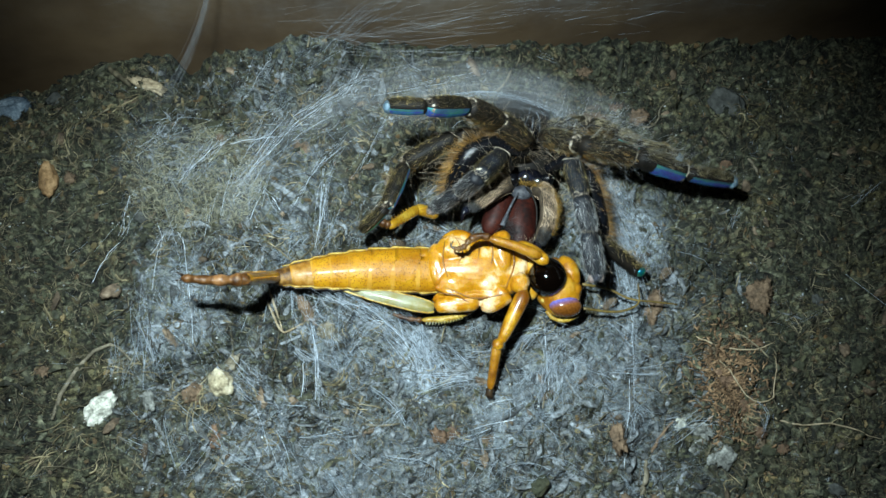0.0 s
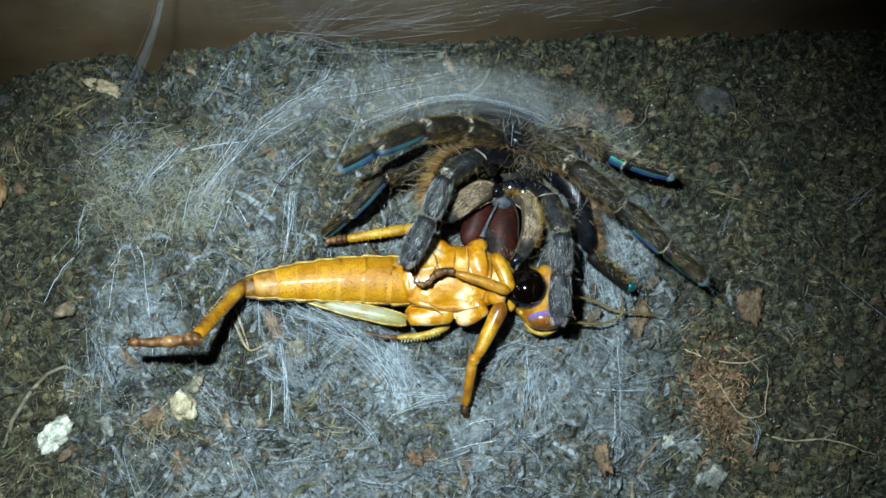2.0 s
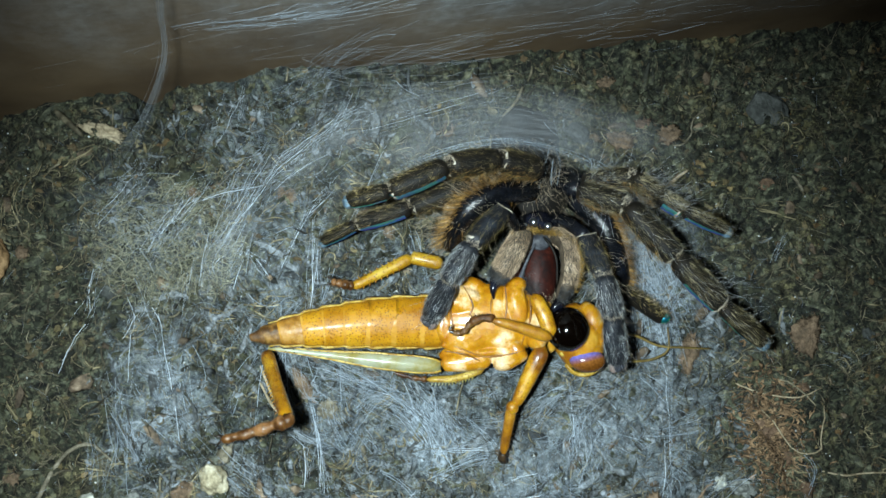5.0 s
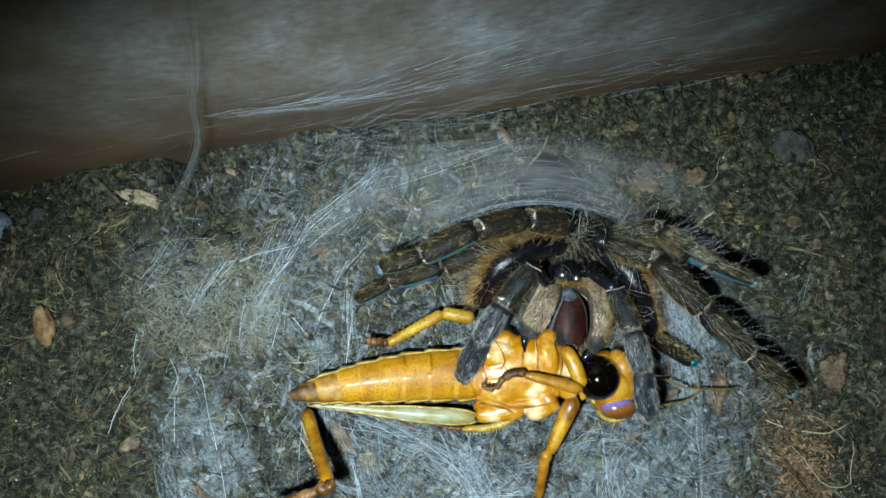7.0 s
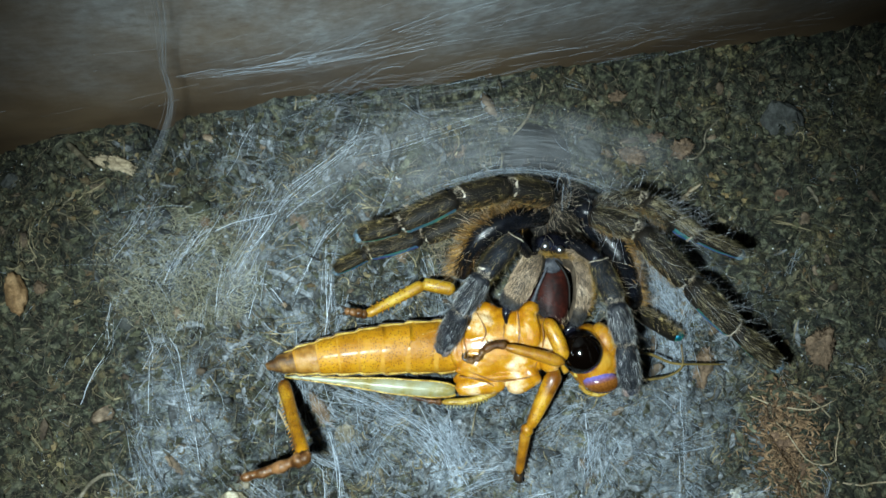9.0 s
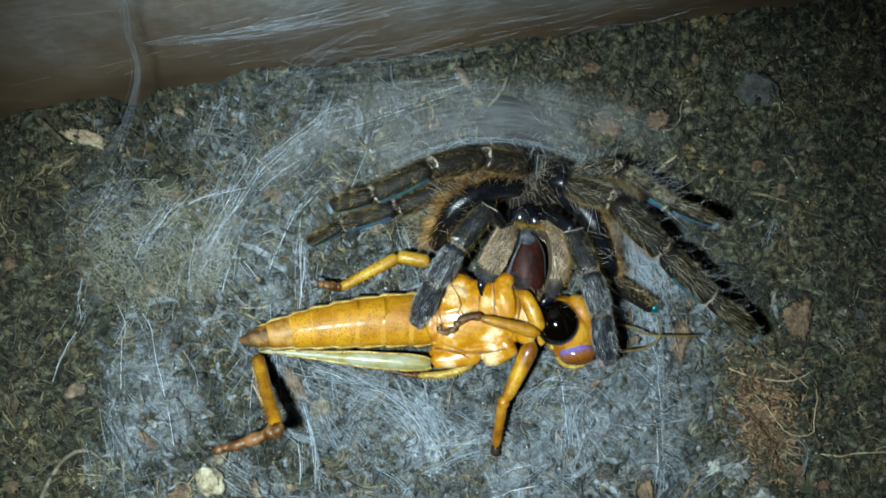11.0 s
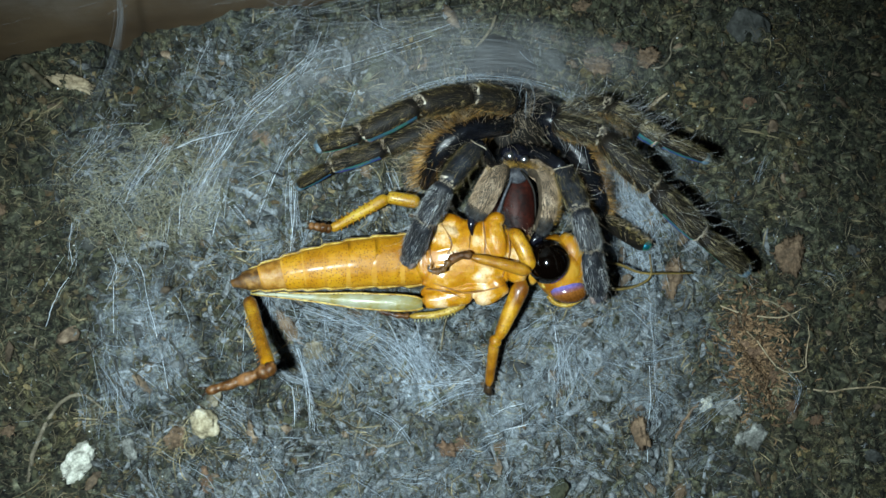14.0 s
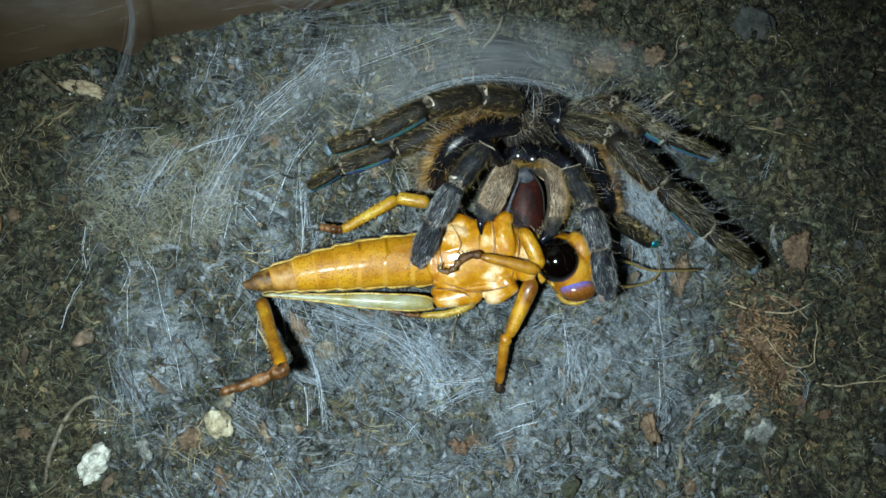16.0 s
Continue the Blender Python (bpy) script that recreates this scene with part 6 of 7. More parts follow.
    # limbs in four keyed pieces each; radii in mm along the limb
    still = [(0.0, 0, -0.5, -0.87), (16.0, 0, -0.5, -0.87)]
    raised = [(0.0, 0, -0.95, -0.05), (1.6, 0, -0.95, -0.05), (2.2, 0, -0.93, -0.2), (3.2, 0, -0.93, -0.2), (5.3, 0, -0.88, -0.36), (16.0, 0, -0.88, -0.36)]
    tucked = [(0.0, 0.75, -0.6, -0.25), (1.6, 0.75, -0.6, -0.25), (2.1, 0.3, -0.9, -0.3), (3.2, 0.1, -0.9, -0.15), (5.3, 0.1, -0.88, -0.3), (16.0, 0.1, -0.88, -0.3)]
    turned = [(0.0, -0.3, -0.95, -0.02), (1.5, -0.3, -0.95, -0.02), (1.9, -0.5, -0.55, -0.6), (3.2, -0.5, -0.5, -0.65), (5.3, -0.5, -0.5, -0.6), (16.0, -0.5, -0.5, -0.6)]
    shown = [(0.0, -0.3, -0.9, -0.25), (0.4, -0.3, -0.95, -0.04), (3.2, -0.35, -0.93, -0.04), (5.3, -0.45, -0.86, -0.24), (16.0, -0.45, -0.86, -0.24)]
    limbs = (
        (LEG_THREE_LEFT, (1.7, 1.7, 1.55, 1.38), FUR_BROWN, raised, True),
        (LEG_TWO_LEFT, (1.5, 1.5, 1.25, 1.1), FUR_BROWN, tucked, True),
        (PALP_LEFT, (0.7, 1.35, 1.4, 1.45), FUR_GREY, still, False),
        (PALP_RIGHT, (0.85, 1.4, 1.4, 1.45), FUR_GREY, still, False),
        (LEG_TWO_RIGHT, (1.6, 1.8, 1.75, 1.5), FUR_BROWN, turned, True),
        (LEG_THREE_RIGHT, (1.5, 1.45, 1.3, 1.2), FUR_BROWN, shown, True),
    )
    kinds = ("patella", "tibia", "metatarsus", "tarsus")
    for li, (joints, radii, coat, bellies, blue) in enumerate(limbs):
        rest = joints[-1]
        for i in range(4):
            a, b = Vector(rest[1 + i]), Vector(rest[2 + i])
            length = (b - a).length
            r = radii[i]
            over = 0.35
            flat = 0.92 if i < 3 else 0.8
            piece, prof = limb_piece(length + over, r * 0.85, r, r * (0.85 if i < 3 else 0.8), flat, 18, 24, 0.14, 0.12 if i < 3 else 0.22 if blue else 0.35)
            v = np.asarray(piece[0])
            slots = []
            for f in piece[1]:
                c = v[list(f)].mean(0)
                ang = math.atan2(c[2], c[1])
                # iridescent sheen is fixed colour: blue belly, green painted along the upward side
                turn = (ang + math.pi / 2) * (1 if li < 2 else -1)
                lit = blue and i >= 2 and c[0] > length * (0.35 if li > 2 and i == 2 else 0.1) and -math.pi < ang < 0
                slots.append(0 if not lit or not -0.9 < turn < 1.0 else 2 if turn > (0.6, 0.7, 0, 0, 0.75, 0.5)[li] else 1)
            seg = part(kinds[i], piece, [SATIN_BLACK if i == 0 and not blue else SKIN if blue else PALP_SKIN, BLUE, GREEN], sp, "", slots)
            coated = (-0.42, math.pi + 0.42) if blue and i >= 2 else (0, 2 * math.pi)
            seed = 100 + li * 20 + i * 4
            bare = i == 0 and not blue
            if not bare:
                part("short_fur", fur(length, prof, flat, 1500 if blue else 1800, 0.5, 0.014, 2.2, seed, 0.03, 0.93, coated, (0.1, 0, 0), 0.4), FUR_BROWN if i < 2 else coat, seg, "", kind="stuff")
                part("glossy_hairs", fur(length, prof, flat, 820 if li > 3 else 560 if blue else (550, 480, 620, 620)[i], 1.1, 0.0155, 1.5, seed + 1, 0.03, 0.96, coated, (0.15, 0, 0), 0.55), GLINT_SAGE if li > 3 else GLINT_OLIVE if blue or i < 2 else GLINT_GREY, seg, "", kind="stuff")
            wisps = (44, 40, 30, 44, 56, 64)[li] // (1 if i < 3 else 3) // (2 if bare else 1)
            part("long_setae", setae(length, prof, flat, wisps, 3.6 if li > 3 else 2.5, 0.0078, seed + 2, coated), FUR_SILVER if li > 3 else FUR_PALE, seg, "long pale wispy hair", kind="stuff")
            if i == 1 and not blue:
                arc_a = np.linspace(0.15, math.pi - 0.15, 16)
                rim = np.stack([0.25 + 0.5 * np.sin(arc_a) ** 2, r * 0.92 * np.cos(arc_a), r * 0.92 * np.sin(arc_a) * flat], 1)
                part("joint_rim", loft(rim, np.full(16, 0.075), 6), BAND, seg, "pale golden rim of the joint")
            if blue and i in (0, 1):
                part("underside_fringe", fur(length, prof, flat, 40 if li == 1 else 190, 1.1, 0.018, 1.1, seed + 5, 0.05, 0.97, (-math.pi * 0.95, -math.pi * 0.05), (0.2, 0, 0)), FUR_GOLD, seg, "golden brown hair below the leg", kind="stuff")
            if i < 3 and not bare and not (li == 5 and i == 1):
                ring_x = length + np.array((-0.28, -0.22, -0.08, -0.02))
                ring_r = np.interp(ring_x / (length + over), np.linspace(0, 1, 18), prof) * ((0.97, 1.1, 1.1, 0.97) if li > 3 else (0.97, 1.03, 1.03, 0.97))
                ring, faces = loft(np.stack([ring_x, np.zeros(4), np.zeros(4)], 1), ring_r, 24, flat, cap=False)
                gr = np.random.default_rng(seed)
                shove = np.repeat(gr.normal(0, 0.07, 24)[None], 4, 0).ravel()
                ring = np.asarray(ring) + np.stack([shove, 0 * shove, 0 * shove], 1)
                worn = np.sin(np.linspace(0, 4 * math.pi, 24, endpoint=False) + gr.uniform(0, 6)) + gr.normal(0, 0.5, 24)
                faces = [f for k, f in enumerate(faces) if worn[k % 24] > (-1.0 if li > 3 else -0.35)]
                part("joint_band", (ring, faces), BAND, seg, "narrow pale band at the joint")
                part("joint_tuft", fur(length, prof, flat, 150, 0.7, 0.012, 1.2, seed + 3, 0.95, 1.0, (0.2, math.pi - 0.2)), FUR_PALE, seg, "pale joint hair", kind="stuff")
            if i == 3:
                part("claw_tuft", blob((length - 0.15, 0, -0.1), (0.75, r * 0.72, r * 0.6), 0.12, li, 10, 14), TUFT_BLUE if blue else TUFT, seg, "rounded bluish foot tuft" if blue else "rounded grey foot tuft")
            if i == 3 and not blue:
                for sy in (-0.62, 0.62):
                    part("claw_pad", blob((length - 0.05, sy, 0.0), (0.72, 0.52, 0.5), 0.08, li, 10, 12), PAD, seg, "pinkish grey claw pad")
            MOVES.append((seg, limb_rows(joints, i, spider_pose, bellies)))

    # limbs that keep still, first pair of legs and the leg bases
    def still_limb(name, pts, r, mat, label, coat, count, seed, arc_side, long):
        p = smooth_path(pts, 18)
        rad = capsule_radii(18, r, r * 1.05, r * 0.9, 0.1, 0.12)
        ob = part(name, loft(p, rad, 16), mat, sp, label, None, True, B)
        gg = np.random.default_rng(seed)
        s = gg.uniform(0.03, 0.97, count)
        c = np.stack([np.interp(s * 17, range(18), p[:, k]) for k in range(3)], 1)
        tn = np.gradient(p, axis=0)
        tn = np.stack([np.interp(s * 17, range(18), tn[:, k]) for k in range(3)], 1)
        tn /= np.linalg.norm(tn, axis=1)[:, None]
        side = np.array(arc_side, float) + gg.normal(size=(count, 3)) * 0.4
        side -= (side * tn).sum(1)[:, None] * tn
        side /= np.linalg.norm(side, axis=1)[:, None]
        rr = np.interp(s * 17, range(18), rad)[:, None]
        thin = gg.random(count) < 0.15
        reach = long * gg.uniform(0.3, 1.1, count)
        part("fringe", hairs((c + side * rr * 0.95)[~thin], (side + tn * 0.6)[~thin], reach[~thin], 0.03, (0, 0, 0.1), seed + 1), coat, ob, "golden brown fringe" if coat is FUR_GOLD else "", None, True, B, "stuff")
        part("long_setae", wisps_of((c + side * rr * 0.9)[thin], (side + tn * 0.4 + gg.normal(size=(count, 3)) * 0.25)[thin], reach[thin] * 1.9, 0.013, 0.16, seed + 2), FUR_PALE, ob, "", None, True, B, "stuff")
        if mat is SATIN_BLACK:
            near = np.array((0.1, -0.2, 0.9)) + gg.normal(size=(count, 3)) * 0.5
            near -= (near * tn).sum(1)[:, None] * tn
            near /= np.linalg.norm(near, axis=1)[:, None]
            part("short_fur", hairs((c + near * rr * 0.97)[: count // 5], (near * 0.3 + tn)[: count // 5], 0.5, 0.010, (0, 0, 0), seed + 3), FUR_BROWN, ob, "", None, True, B, "stuff")
        return ob
    still_limb("femur", [(32.6, 33.4, 6.5), (27.1, 33.0, 10.2), (23.2, 31.6, 10.8), (21.4, 29.3, 8.6), (20.8, 27.0, 5.6)], 1.35, SATIN_BLACK, "blue black front femur", FUR_GOLD, 1000, 300, (-0.85, 0.5, 0.15), 2.2)
    still_limb("femur", [(36.5, 32.8, 5.5), (39.3, 29.0, 8.2), (40.9, 25.0, 7.2), (42.3, 20.6, 4.6)], 1.4, SATIN_BLACK, "blue black front femur", FUR_GOLD, 750, 304, (0.9, 0.2, 0.1), 1.6)
    still_limb("tarsus", [(42.0, 20.8, 4.4), (45.4, 18.4, 3.2), (48.2, 16.3, 2.0)], 1.05, SKIN, "olive brown front foot", GLINT_OLIVE, 450, 308, (0.2, 0.3, 0.9), 0.7)
    part("foot_patch", blob((48.0, 16.5, 2.5), (0.85, 0.75, 0.8), 0.1, 3, 8, 10), TEAL, sp, "green blue iridescent foot patch", None, True, B)
    for pts, r in (([(32.0, 36.5, 3), (32.3, 35.2, 9.4)], 1.6), ([(31.0, 35.5, 3), (32.0, 34.4, 6.8)], 1.5), ([(36, 35.0, 3), (36.8, 32.8, 8.8)], 1.6), ([(36.5, 36.0, 3), (38.0, 33.9, 7)], 1.5), ([(31, 30.6, 1.5), (29.3, 28.8, 7.6)], 1.3), ([(35.3, 30.4, 1.5), (34.9, 29.6, 5.8)], 1.3)):
        part("trochanter", limb(pts[0], pts[1], r * 0.75, r * 0.8, r * 0.7), SATIN_BLACK, sp, "", None, True, B)


tarantula()


def locust():
    lo = thing("locust", "orange yellow locust lying belly up on silk", "locust", LOCUST_BASE)
    MOVES.append((lo, [(t, locust_pose(t)) for t, *_ in LOCUST_SHIFT]))
    B = LOCUST_BASE
    P = lambda name, piece, mat, label="": part(name, piece, mat, lo, label, None, True, B)
    # abdomen: overlapping plates from the waist to the tip
    xs = [20.5, 17.0, 13.6, 10.4, 7.5, 5.0, 2.5, -0.3, -2.2, -3.9]
    half = [3.1, 3.2, 3.1, 2.9, 2.62, 2.35, 2.0, 1.55, 1.1, 0.3]
    yc = [18.6, 18.9, 19.2, 19.35, 19.4, 19.4, 19.35, 19.25, 19.1, 19.0]
    for i in range(9):
        x0, x1 = xs[i] + 0.25, xs[i + 1]
        n = 7
        s = np.linspace(0, 1, n)
        px_ = x0 + (x1 - x0) * s
        r = np.interp(px_, xs[::-1], half[::-1]) * np.array((0.986, 0.992, 0.997, 1.0, 1.002, 1.004, 1.003))
        y = np.interp(px_, xs[::-1], yc[::-1])
        zc = np.interp(px_, (-3.5, 3, 20), (2.0, 2.1, 2.4))
        mat = ORANGE if i < 6 else TAIL if i < 7 else TAIL_DARK if i < 8 else TIP_BROWN
        s[-2] = 0.965
        px_ = x0 + (x1 - x0) * s
        shell = loft(np.stack([px_, y, zc], 1), r, 28, 0.80, cap=i == 8)
        part("abdomen_plate" if i < 8 else "abdomen_tip", shell, [mat, SEAM], lo, "", [1 if 5 * 28 <= q < 6 * 28 and i < 7 else 0 for q in range(len(shell[1]))], True, B)
    for name, sgn in (("side_ridge", 1), ("side_ridge", -1)):
        px_ = np.linspace(20.0, -1.6, 40)
        r = np.interp(px_, xs[::-1], half[::-1])
        y = np.interp(px_, xs[::-1], yc[::-1]) + sgn * r * 0.97
        phase = np.interp(px_, xs[::-1], np.arange(len(xs))[::-1]) % 1.0
        wob = 0.30 * np.sqrt(phase) - 0.12
        rim = P(name, loft(np.stack([px_, y + sgn * wob, np.full(40, 2.8)], 1), (0.11 + 0.09 * phase) * np.interp(np.linspace(0, 1, 40), (0, 0.1, 0.9, 1), (0.5, 1, 0.9, 0.3)), 8), YELLOW, "pale yellow scalloped side ridge")
        part("ridge_line", loft(np.stack([px_, y + sgn * (wob + 0.17 + 0.06 * phase), np.full(40, 2.62)], 1), 0.05 + 0.06 * phase, 6), CLAW, rim, "dark brown edge line", None, True, B)
    # thorax
    th = smooth_path([(18.8, 18.9, 2.8), (22.0, 18.6, 3.4), (25.5, 18.5, 3.6), (29.0, 18.2, 3.6), (32.0, 16.6, 3.4)], 20)
    body = [loft(th, capsule_radii(20, 3.2, 4.4, 3.3, 0.12, 0.12), 30, 0.66)]
    for c, r, k, turn in (
        ((22.0, 20.9, 4.9), (2.6, 1.9, 1.35), 3, -15), ((22.3, 16.6, 4.75), (3.0, 2.0, 1.2), 5, 8), ((28.3, 19.8, 5.7), (1.45, 2.9, 1.35), 6, 6),
        ((25.4, 19.0, 5.2), (1.7, 2.6, 1.15), 7, -10), ((22.9, 22.7, 4.2), (2.3, 1.2, 1.4), 8, -5), ((28.7, 22.2, 5.3), (1.3, 1.0, 1.2), 9, 0),
        ((30.5, 15.6, 5.5), (1.4, 1.5, 1.5), 10, 0), ((26.4, 16.2, 4.9), (2.4, 1.7, 1.2), 12, -15), ((19.6, 19.0, 4.0), (1.6, 3.2, 1.5), 13, 0), ((22.0, 14.6, 2.9), (3.4, 1.3, 1.3), 14, 0),
    ):
        body.append(blob(c, r, 0.10, k, 16, 24, (0, 0, turn)))
    body.append(limb((18.7, 13.6, 3.3), (25.0, 13.9, 4.0), 1.0, 1.3, 1.5, 16, 16, 0.9, (0, 0, 1), (0, -0.1, 0.1), 0.1, 0.2))
    body.append(limb((28.8, 15.0, 4.9), (25.2, 12.4, 3.8), 1.9, 1.6, 1.15, 14, 16, 0.9, (0, 0, 1), (0, 0, 0), 0.2, 0.35))
    body.append(loft(smooth_path([(19.0, 16.0, 4.5), (20.8, 15.0, 4.9), (22.5, 14.5, 5.0), (24.9, 14.4, 5.1), (26.6, 14.3, 5.2)], 16), np.full(16, 0.42), 10))
    body.append(loft(smooth_path([(27.1, 22.2, 6.0), (26.8, 19.8, 6.2), (27.0, 17.4, 6.1)], 12), np.full(12, 0.22), 8))
    thx = P("thorax", joined(*body), THORAX_SKIN, "pale orange breast plates and leg bases")
    fuse = thx.modifiers.new("fuse", "REMESH")
    fuse.mode, fuse.voxel_size, fuse.use_smooth_shade = "VOXEL", 0.13 * MM, True
    soft = thx.modifiers.new("soften", "SMOOTH")
    soft.factor, soft.iterations = 0.5, 4
    # brown sutures between the breast plates
    cloud = joined(*body)[0]
    for line in (
        [(27.1, 22.4), (27.0, 19.7), (26.6, 18.0)], [(29.9, 20.4), (29.7, 17.8), (28.4, 14.9)], [(19.1, 16.2), (21.1, 15.2), (23.6, 14.0), (26.5, 13.9), (28.6, 14.2)],
        [(22.1, 22.6), (22.9, 20.2), (22.2, 18.8)], [(25.5, 21.6), (24.9, 19.1)], [(19.1, 15.1), (21.7, 14.4), (23.3, 13.4)], [(20.6, 22.0), (20.2, 19.5), (20.6, 17.0)],
    ):
        track = smooth_path([(x, y, 0) for x, y in line], 18)
        top = [cloud[np.argsort(((cloud[:, :2] - p[:2]) ** 2).sum(1))[:14], 2].max() for p in track]
        track[:, 2] = np.convolve(np.pad(top, 2, mode="edge"), np.ones(5) / 5, "valid") - 0.06
        part("suture", loft(track, 0.11 * np.sin(np.linspace(0.25, 2.9, 18)) + 0.02, 7), SUTURE, lo, "thin brown suture", None, True, B)
    root = (30.4, 20.9, 6.6)
    fc = part("front_coxa", limb(root, (32.0, 15.5, 7.0), 0.85, 1.0, 0.9, 16, 14, 0.9, (0, 0, 1), (0.15, 0, 0.2)), LEG_ORANGE, lo, "orange base of the folded front leg", None, True, root)
    set_at = Matrix.Translation((Vector(root) - Vector(B)) * MM)
    swing = ((0.0, 1.0), (0.5, 1.0), (0.7, 0.6), (0.9, 0.12), (1.1, 0.0), (16.0, 0.0))
    MOVES.append((fc, [(t, set_at @ pose(0, 0, 0, 25 * -k, 0, 24 * k)) for t, k in swing]))
    P("neck_shield", loft(smooth_path([(31.4, 21.4, 3.4), (32.4, 19.0, 4.6), (32.8, 16.0, 4.6), (32.6, 13.6, 3.2)], 16), capsule_radii(16, 0.6, 0.8, 0.6, 0.1, 0.15), 12), HEAD_SKIN, "amber neck shield rim")
    # head
    P("head", blob((36.4, 15.2, 2.9), (3.2, 4.3, 3.1), 0.05, 4, 18, 24, (0, 0, 10)), HEAD_SKIN)
    P("face_plate", blob((38.0, 17.0, 3.8), (1.5, 2.6, 2.0), 0.06, 4, 14, 18, (0, 0, 15)), HEAD_SKIN)
    P("compound_eye", blob((36.9, 12.2, 4.2), (2.3, 1.55, 1.6), 0.03, 4, 16, 22, (0, 0, -8)), EYE, "purple brown iridescent compound eye")
    P("eye_rim", loft(smooth_path([(34.5, 12.0, 2.8), (35.3, 10.9, 2.8), (37.0, 10.4, 2.8), (39.0, 11.1, 2.6)], 12), np.full(12, 0.28), 8), YELLOW, "yellow eye rim")
    P("mouthpart", blob((38.2, 14.5, 4.0), (1.4, 1.2, 1.3), 0.1, 6, 12, 16), HEAD_SKIN)
    P("mouthpart", limb((33.6, 13.4, 3.4), (36.0, 13.4, 4.4), 0.45, 0.5, 0.3), YELLOW)
    for pts in ([(40.0, 15.4, 3.2), (43.9, 14.7, 2.2), (47.0, 13.1, 2.0), (50.5, 12.5, 1.8), (54.2, 12.0, 1.2)], [(39.8, 12.0, 2.8), (44.1, 11.4, 2.0), (46.6, 11.6, 2.0), (48.3, 12.6, 2.0), (48.6, 15.3, 1.8)]):
        P("antenna", loft(smooth_path(pts, 26), np.linspace(0.2, 0.11, 26) * (1 + 0.12 * (np.arange(26) % 2)), 7), ANTENNA, "thin segmented antenna")
    # hind thigh on the near side, pale inside
    hip = (18.7, 13.3, 3.0)
    fp = smooth_path([hip, (14.3, 14.1, 2.7), (9.5, 15.1, 2.2), (4.0, 16.3, 1.8), (-1.8, 17.6, 1.5)], 24)
    fr = np.interp(np.linspace(0, 1, 24), (0, 0.04, 0.15, 0.45, 0.72, 1), (0.55, 0.85, 1.05, 0.96, 0.45, 0.22))
    hf = part("hind_femur", loft(fp, fr, 16, 0.75), CREAM, lo, "greenish cream inner face of the hind thigh", None, True, hip)
    hung = Matrix.Translation((Vector(hip) - Vector(B)) * MM)
    MOVES.append((hf, [(t, hung @ pose(0, 0, 0, 0, 0, a)) for t, a in ((0.0, -7.0), (1.5, -7.0), (2.0, -6.0), (3.0, -2.5), (5.3, 0.0), (16.0, 0.0))]))
    for sgn in (1, -1):
        edge = fp + np.stack([np.zeros(24), sgn * fr * 0.93, np.full(24, 0.2)], 1)
        part("femur_keel", loft(edge, np.interp(np.linspace(0, 1, 24), (0, 0.6, 1), (0.17, 0.16, 0.05)), 8), YELLOW, hf, "dotted yellow keel", None, True, hip)
        for k in range(10):
            c = edge[4 + 2 * k - (k % 2)] + (0, -sgn * 0.1, 0.15)
            part("keel_dot", blob(c, (0.14, 0.06, 0.06), 0.2, k, 5, 7), CLAW, hf, "", None, True, hip)
    # front leg folded over the breast
    ff = P("front_femur", limb((31.7, 15.3, 8.2), (24.4, 18.25, 8.5), 0.8, 0.68, 0.5, 16, 14, bow=(0, 0.1, 0.2)), SHIN)
    MOVES.append((ff, [(t, Matrix.Translation(Vector((1.3, 2.8, 1.5)) * k * MM)) for t, k in swing]))
    Q = lambda name, piece, mat, label="": part(name, piece, mat, ff, label, None, True, B)
    tibia = [loft(smooth_path([(24.8, 18.3, 8.5), (23.4, 18.5, 8.6), (21.9, 18.1, 8.5)], 12), np.array((0.3, 0.5, 0.55, 0.48, 0.44, 0.46, 0.44, 0.48, 0.52, 0.58, 0.5, 0.3)), 12)]
    for k in range(5):
        c = np.array((24.2 - 0.5 * k, 18.65 + 0.04 * k, 8.7))
        tibia.append(loft([c, c + (-0.1, 0.22, 0.1), c + (-0.25, 0.42, 0.12)], (0.09, 0.06, 0.015), 5))
    Q("front_tibia", joined(*tibia), FOOT_BROWN)
    Q("front_foot", loft(smooth_path([(22.0, 18.1, 8.5), (21.3, 17.3, 8.4), (20.6, 17.0, 8.3), (19.9, 17.1, 8.2)], 14), 0.36 * (1 + 0.3 * np.sin(np.arange(14) * 1.5)), 10), TIP_BROWN, "dark brown hooked foot")
    for tip in ((19.5, 18.0, 8.1), (19.8, 18.1, 8.5)):
        Q("claw", loft(smooth_path([(20.0, 17.1, 8.3), (19.45, 17.4, 8.3), tip], 7), np.linspace(0.22, 0.04, 7), 6), CLAW, "black hooked claw")
    # second leg reaching to the soil
    P("front_femur", limb((31.2, 14.6, 6.0), (27.0, 7.4, 4.4), 1.15, 1.0, 0.7), LEG_ORANGE)
    P("front_knee", blob((26.8, 7.5, 4.4), (0.8, 0.85, 0.75), 0.08, 4), LEG_ORANGE)
    sh = P("front_tibia", limb((26.8, 7.8, 4.4), (25.6, 1.6, 1.4), 0.75, 0.62, 0.55), SHIN)
    P("front_foot", loft(smooth_path([(25.7, 1.9, 1.5), (25.5, 1.2, 1.2), (26.1, 0.6, 0.9)], 8), np.array((0.55, 0.6, 0.5, 0.6, 0.5, 0.5, 0.35, 0.15)), 8), CLAW, "dark foot")
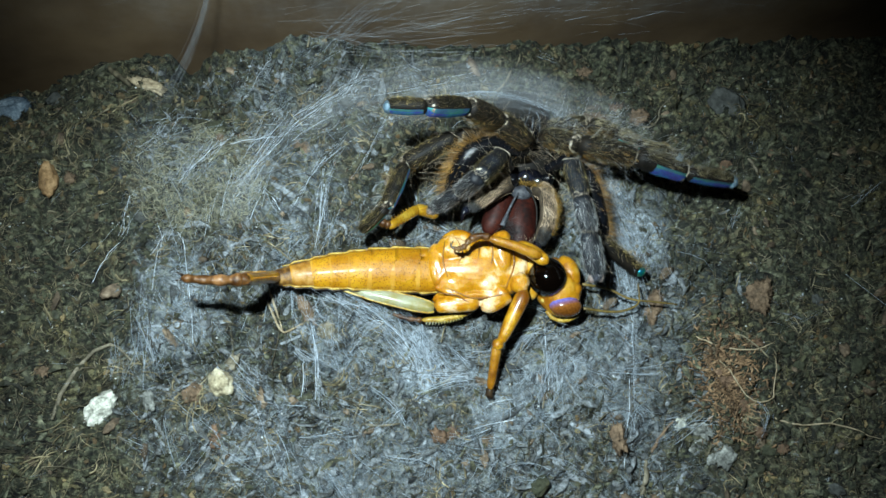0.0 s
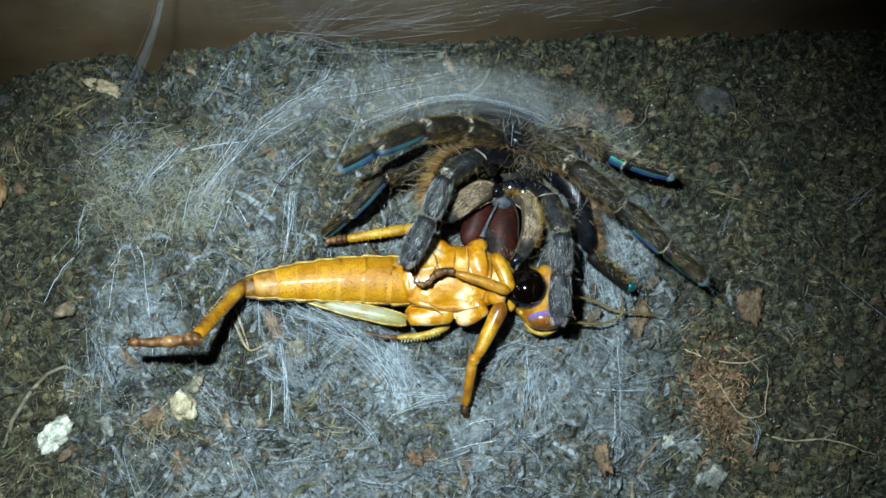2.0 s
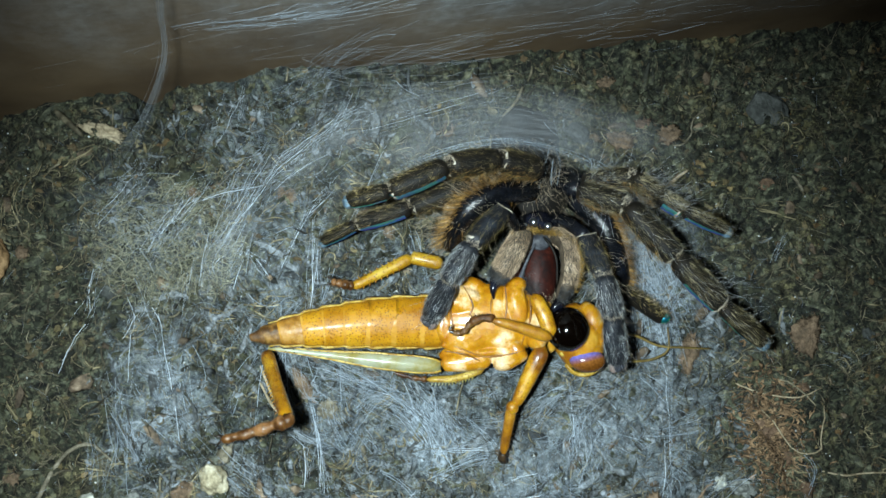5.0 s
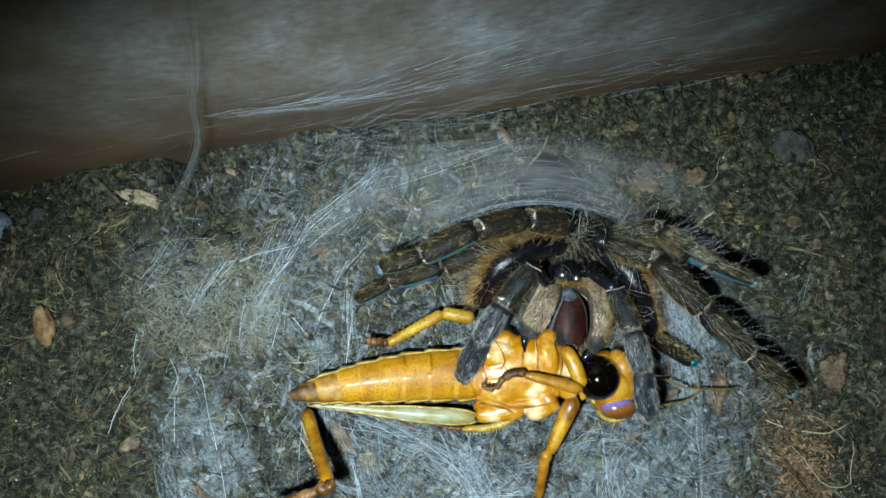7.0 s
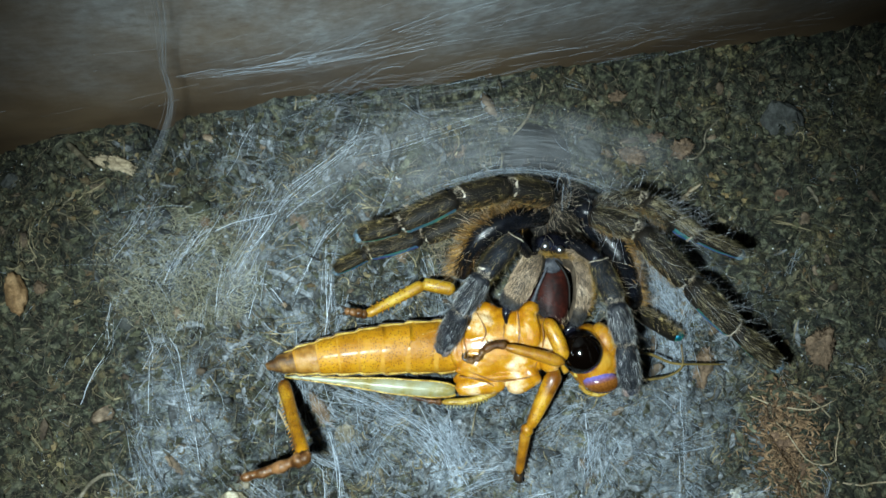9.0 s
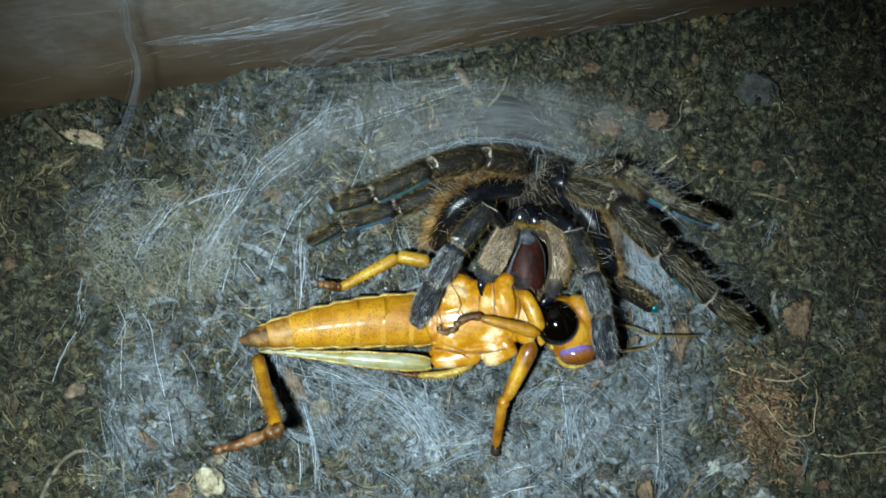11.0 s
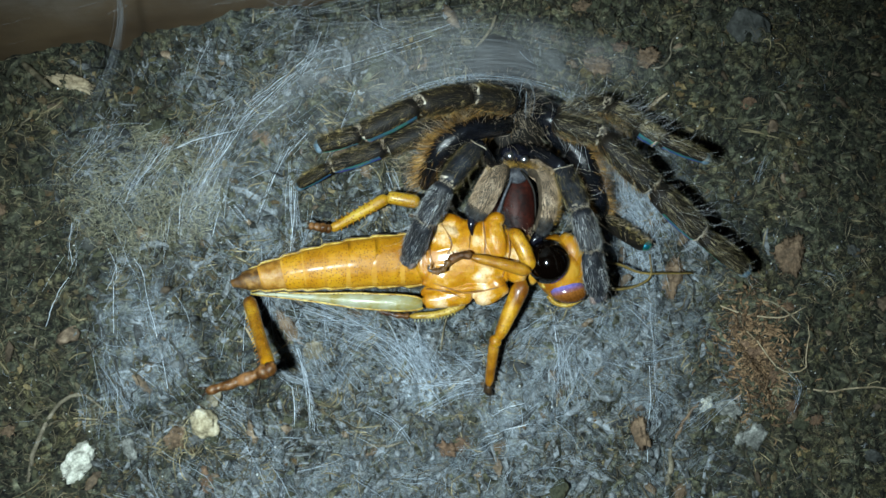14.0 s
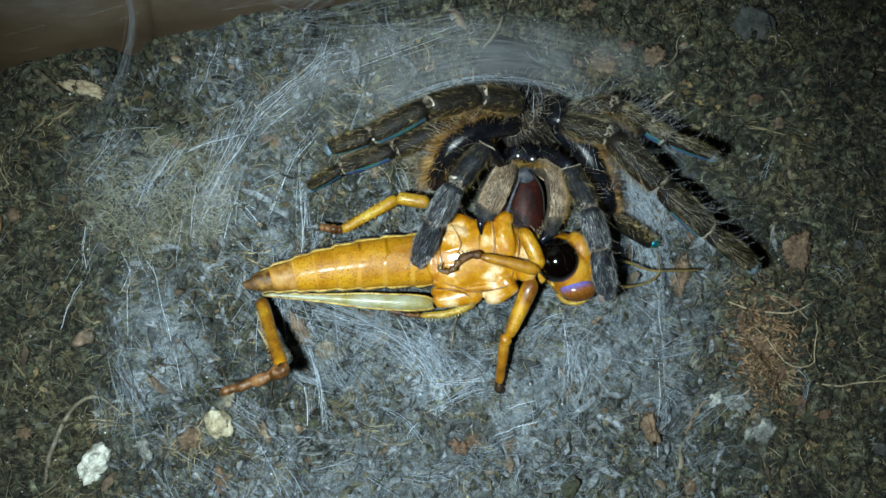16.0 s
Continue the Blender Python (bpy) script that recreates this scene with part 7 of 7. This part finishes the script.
    for k in range(7):
        a = np.array((26.6, 7.6, 4.4)) + (np.array((25.6, 1.6, 1.4)) - (26.6, 7.6, 4.4)) * (0.2 + 0.11 * k)
        part("spine", loft(smooth_path([a + (0.45, 0, 0.2), a + (0.95, -0.35, 0.3)], 3), (0.12, 0.08, 0.02), 5), CLAW, sh, "", None, True, B)
    # lower leg resting on the silk below the thigh
    lower = [
        (0.0, (25.0, 11.2, 1.6), (17.5, 10.1, 1.2)), (1.0, (25.0, 11.2, 1.6), (17.5, 10.1, 1.2)), (3.0, (25.0, 11.7, 1.6), (17.8, 10.4, 1.2)),
        (5.3, (24.3, 12.4, 1.8), (16.9, 11.9, 1.2)), (16.0, (24.3, 12.4, 1.8), (16.9, 11.9, 1.2)),
    ]
    bend_l = smooth_path([(0, 0, 0), (3.6, 0.5, 0.1), (7.4, 0, 0)], 14)
    mt = part("middle_tibia", loft(bend_l, capsule_radii(14, 0.45, 0.5, 0.38, 0.12, 0.12), 12), YELLOW, lo, "yellow lower leg with a pale comb of spines")
    for k in range(13):
        c = np.array((1.6 + 0.42 * k, 0.5 * math.sin(math.pi * (1.6 + 0.42 * k) / 7.4), 0.1))
        part("spine", loft([c + (0, 0.3, 0.2), c + (0.12, 0.55, 0.35), c + (0.24, 0.72, 0.3)], (0.12, 0.10, 0.03), 5), CREAM, mt)
    part("middle_foot", loft(smooth_path([(7.3, 0, 0), (9.0, -0.5, 0), (11.0, -1.5, -0.1)], 12), 0.36 * (1 + 0.32 * np.sin(np.arange(12) * 1.7)) * np.linspace(1, 0.75, 12), 8), FOOT_BROWN, mt, "dark brown knobbed foot")
    MOVES.append((mt, limb_rows(lower, 0, locust_pose, [(0.0, 0, 0, -1), (16.0, 0, 0, -1)])))

    def keyed(name, joints, i, r0, r1, r2, mat, label="", spines=0, knobs=False):
        rest = joints[-1]
        length = (Vector(rest[2 + i]) - Vector(rest[1 + i])).length
        n = 20
        pts = np.stack([np.linspace(0, length + 0.25, n), np.zeros(n), np.zeros(n)], 1)
        rad = capsule_radii(n, r0, r1, r2, 0.22 if length < 5 else 0.1, 0.1)
        if knobs:
            rad = rad * (1 + 0.16 * np.sin(np.linspace(0, 7 * math.pi, n)) + 0.08 * np.sin(np.linspace(0, 17, n)))
            pts[:, 2] += 0.12 * np.sin(np.linspace(0, 7 * math.pi, n))
            pts[:, 1] += 0.25 * np.sin(np.linspace(0, 2.6, n)) * (length > 5)
        ob = part(name, loft(pts, rad, 12), mat, lo, label)
        for k in range(spines):
            x = length * (0.25 + 0.7 * k / spines)
            for sy in (-1, 1):
                part("spine", loft([(x, sy * r1 * 0.75, r1 * 0.5), (x + 0.12, sy * r1 * 1.1, r1 * 0.7), (x + 0.24, sy * r1 * 1.32, r1 * 0.75)], (0.1, 0.07, 0.02), 5), LEG_ORANGE, ob)
        if name == "hind_tibia":
            for k, (sy, sz) in enumerate(((-1, 0.3), (-0.5, 0.9), (0.5, 0.9), (1, 0.3))):
                c = np.array((length - 0.5, 0.55 * sy, 0.5 * sz))
                part("spur", loft([c, c + (0.45, 0.3 * sy, 0.2 * sz), c + (0.95, 0.38 * sy, 0.2 * sz)], (0.17, 0.12, 0.02), 6), FOOT_BROWN, ob, "reddish brown spur")
            part("ankle", blob((length, 0, 0), (0.85, 0.82, 0.78), 0.18, 7, 10, 14), FOOT_BROWN, ob, "reddish brown ankle")
        if "foot" in name:
            for sy in (-1, 1):
                part("claw", loft(smooth_path([(length, sy * 0.2, 0), (length + 0.6, sy * 0.45, 0.1), (length + 0.9, sy * 0.5, -0.3)], 6), np.linspace(0.2, 0.04, 6), 6), CLAW, ob)
        flat_down = [(0.0, 0, 0, -1), (16.0, 0, 0, -1)] if "hind" not in name else [(0.0, 0.25, 0.2, -0.95), (16.0, 0.25, 0.2, -0.95)]
        MOVES.append((ob, limb_rows(joints, i, locust_pose, flat_down)))
        return ob
    keyed("hind_tibia", HIND_SHIN, 0, 0.9, 0.74, 0.85, LEG_ORANGE, "", 14)
    keyed("hind_foot", HIND_SHIN, 1, 0.8, 0.62, 0.45, FOOT_BROWN, "reddish brown jointed foot", 0, True)
    keyed("middle_femur", MIDDLE_LEG, 0, 0.85, 0.85, 0.8, ARM)
    keyed("middle_tibia", MIDDLE_LEG, 1, 0.8, 0.65, 0.6, ARM, "", 7)
    keyed("middle_foot", MIDDLE_LEG, 2, 0.6, 0.55, 0.4, FOOT_BROWN, "reddish brown foot", 0, True)

    drop = thing("liquid_drop", "round drop of glossy black brown fluid on the locust's mouth", "liquid", (34.6, 16.2, 2.6))
    part("droplet", blob((0, 0, 2.6), (2.75, 2.75, 2.6), 0.015, 1, 24, 36), LIQUID, drop)
    rows = []
    for t, *_ in LOCUST_SHIFT:
        m = locust_pose(t) @ Matrix.Translation(Vector((34.6 - B[0], 16.2 - B[1], 2.6)) * MM)
        rows.append((t, m))
    MOVES.append((drop, rows))


locust()
motions()
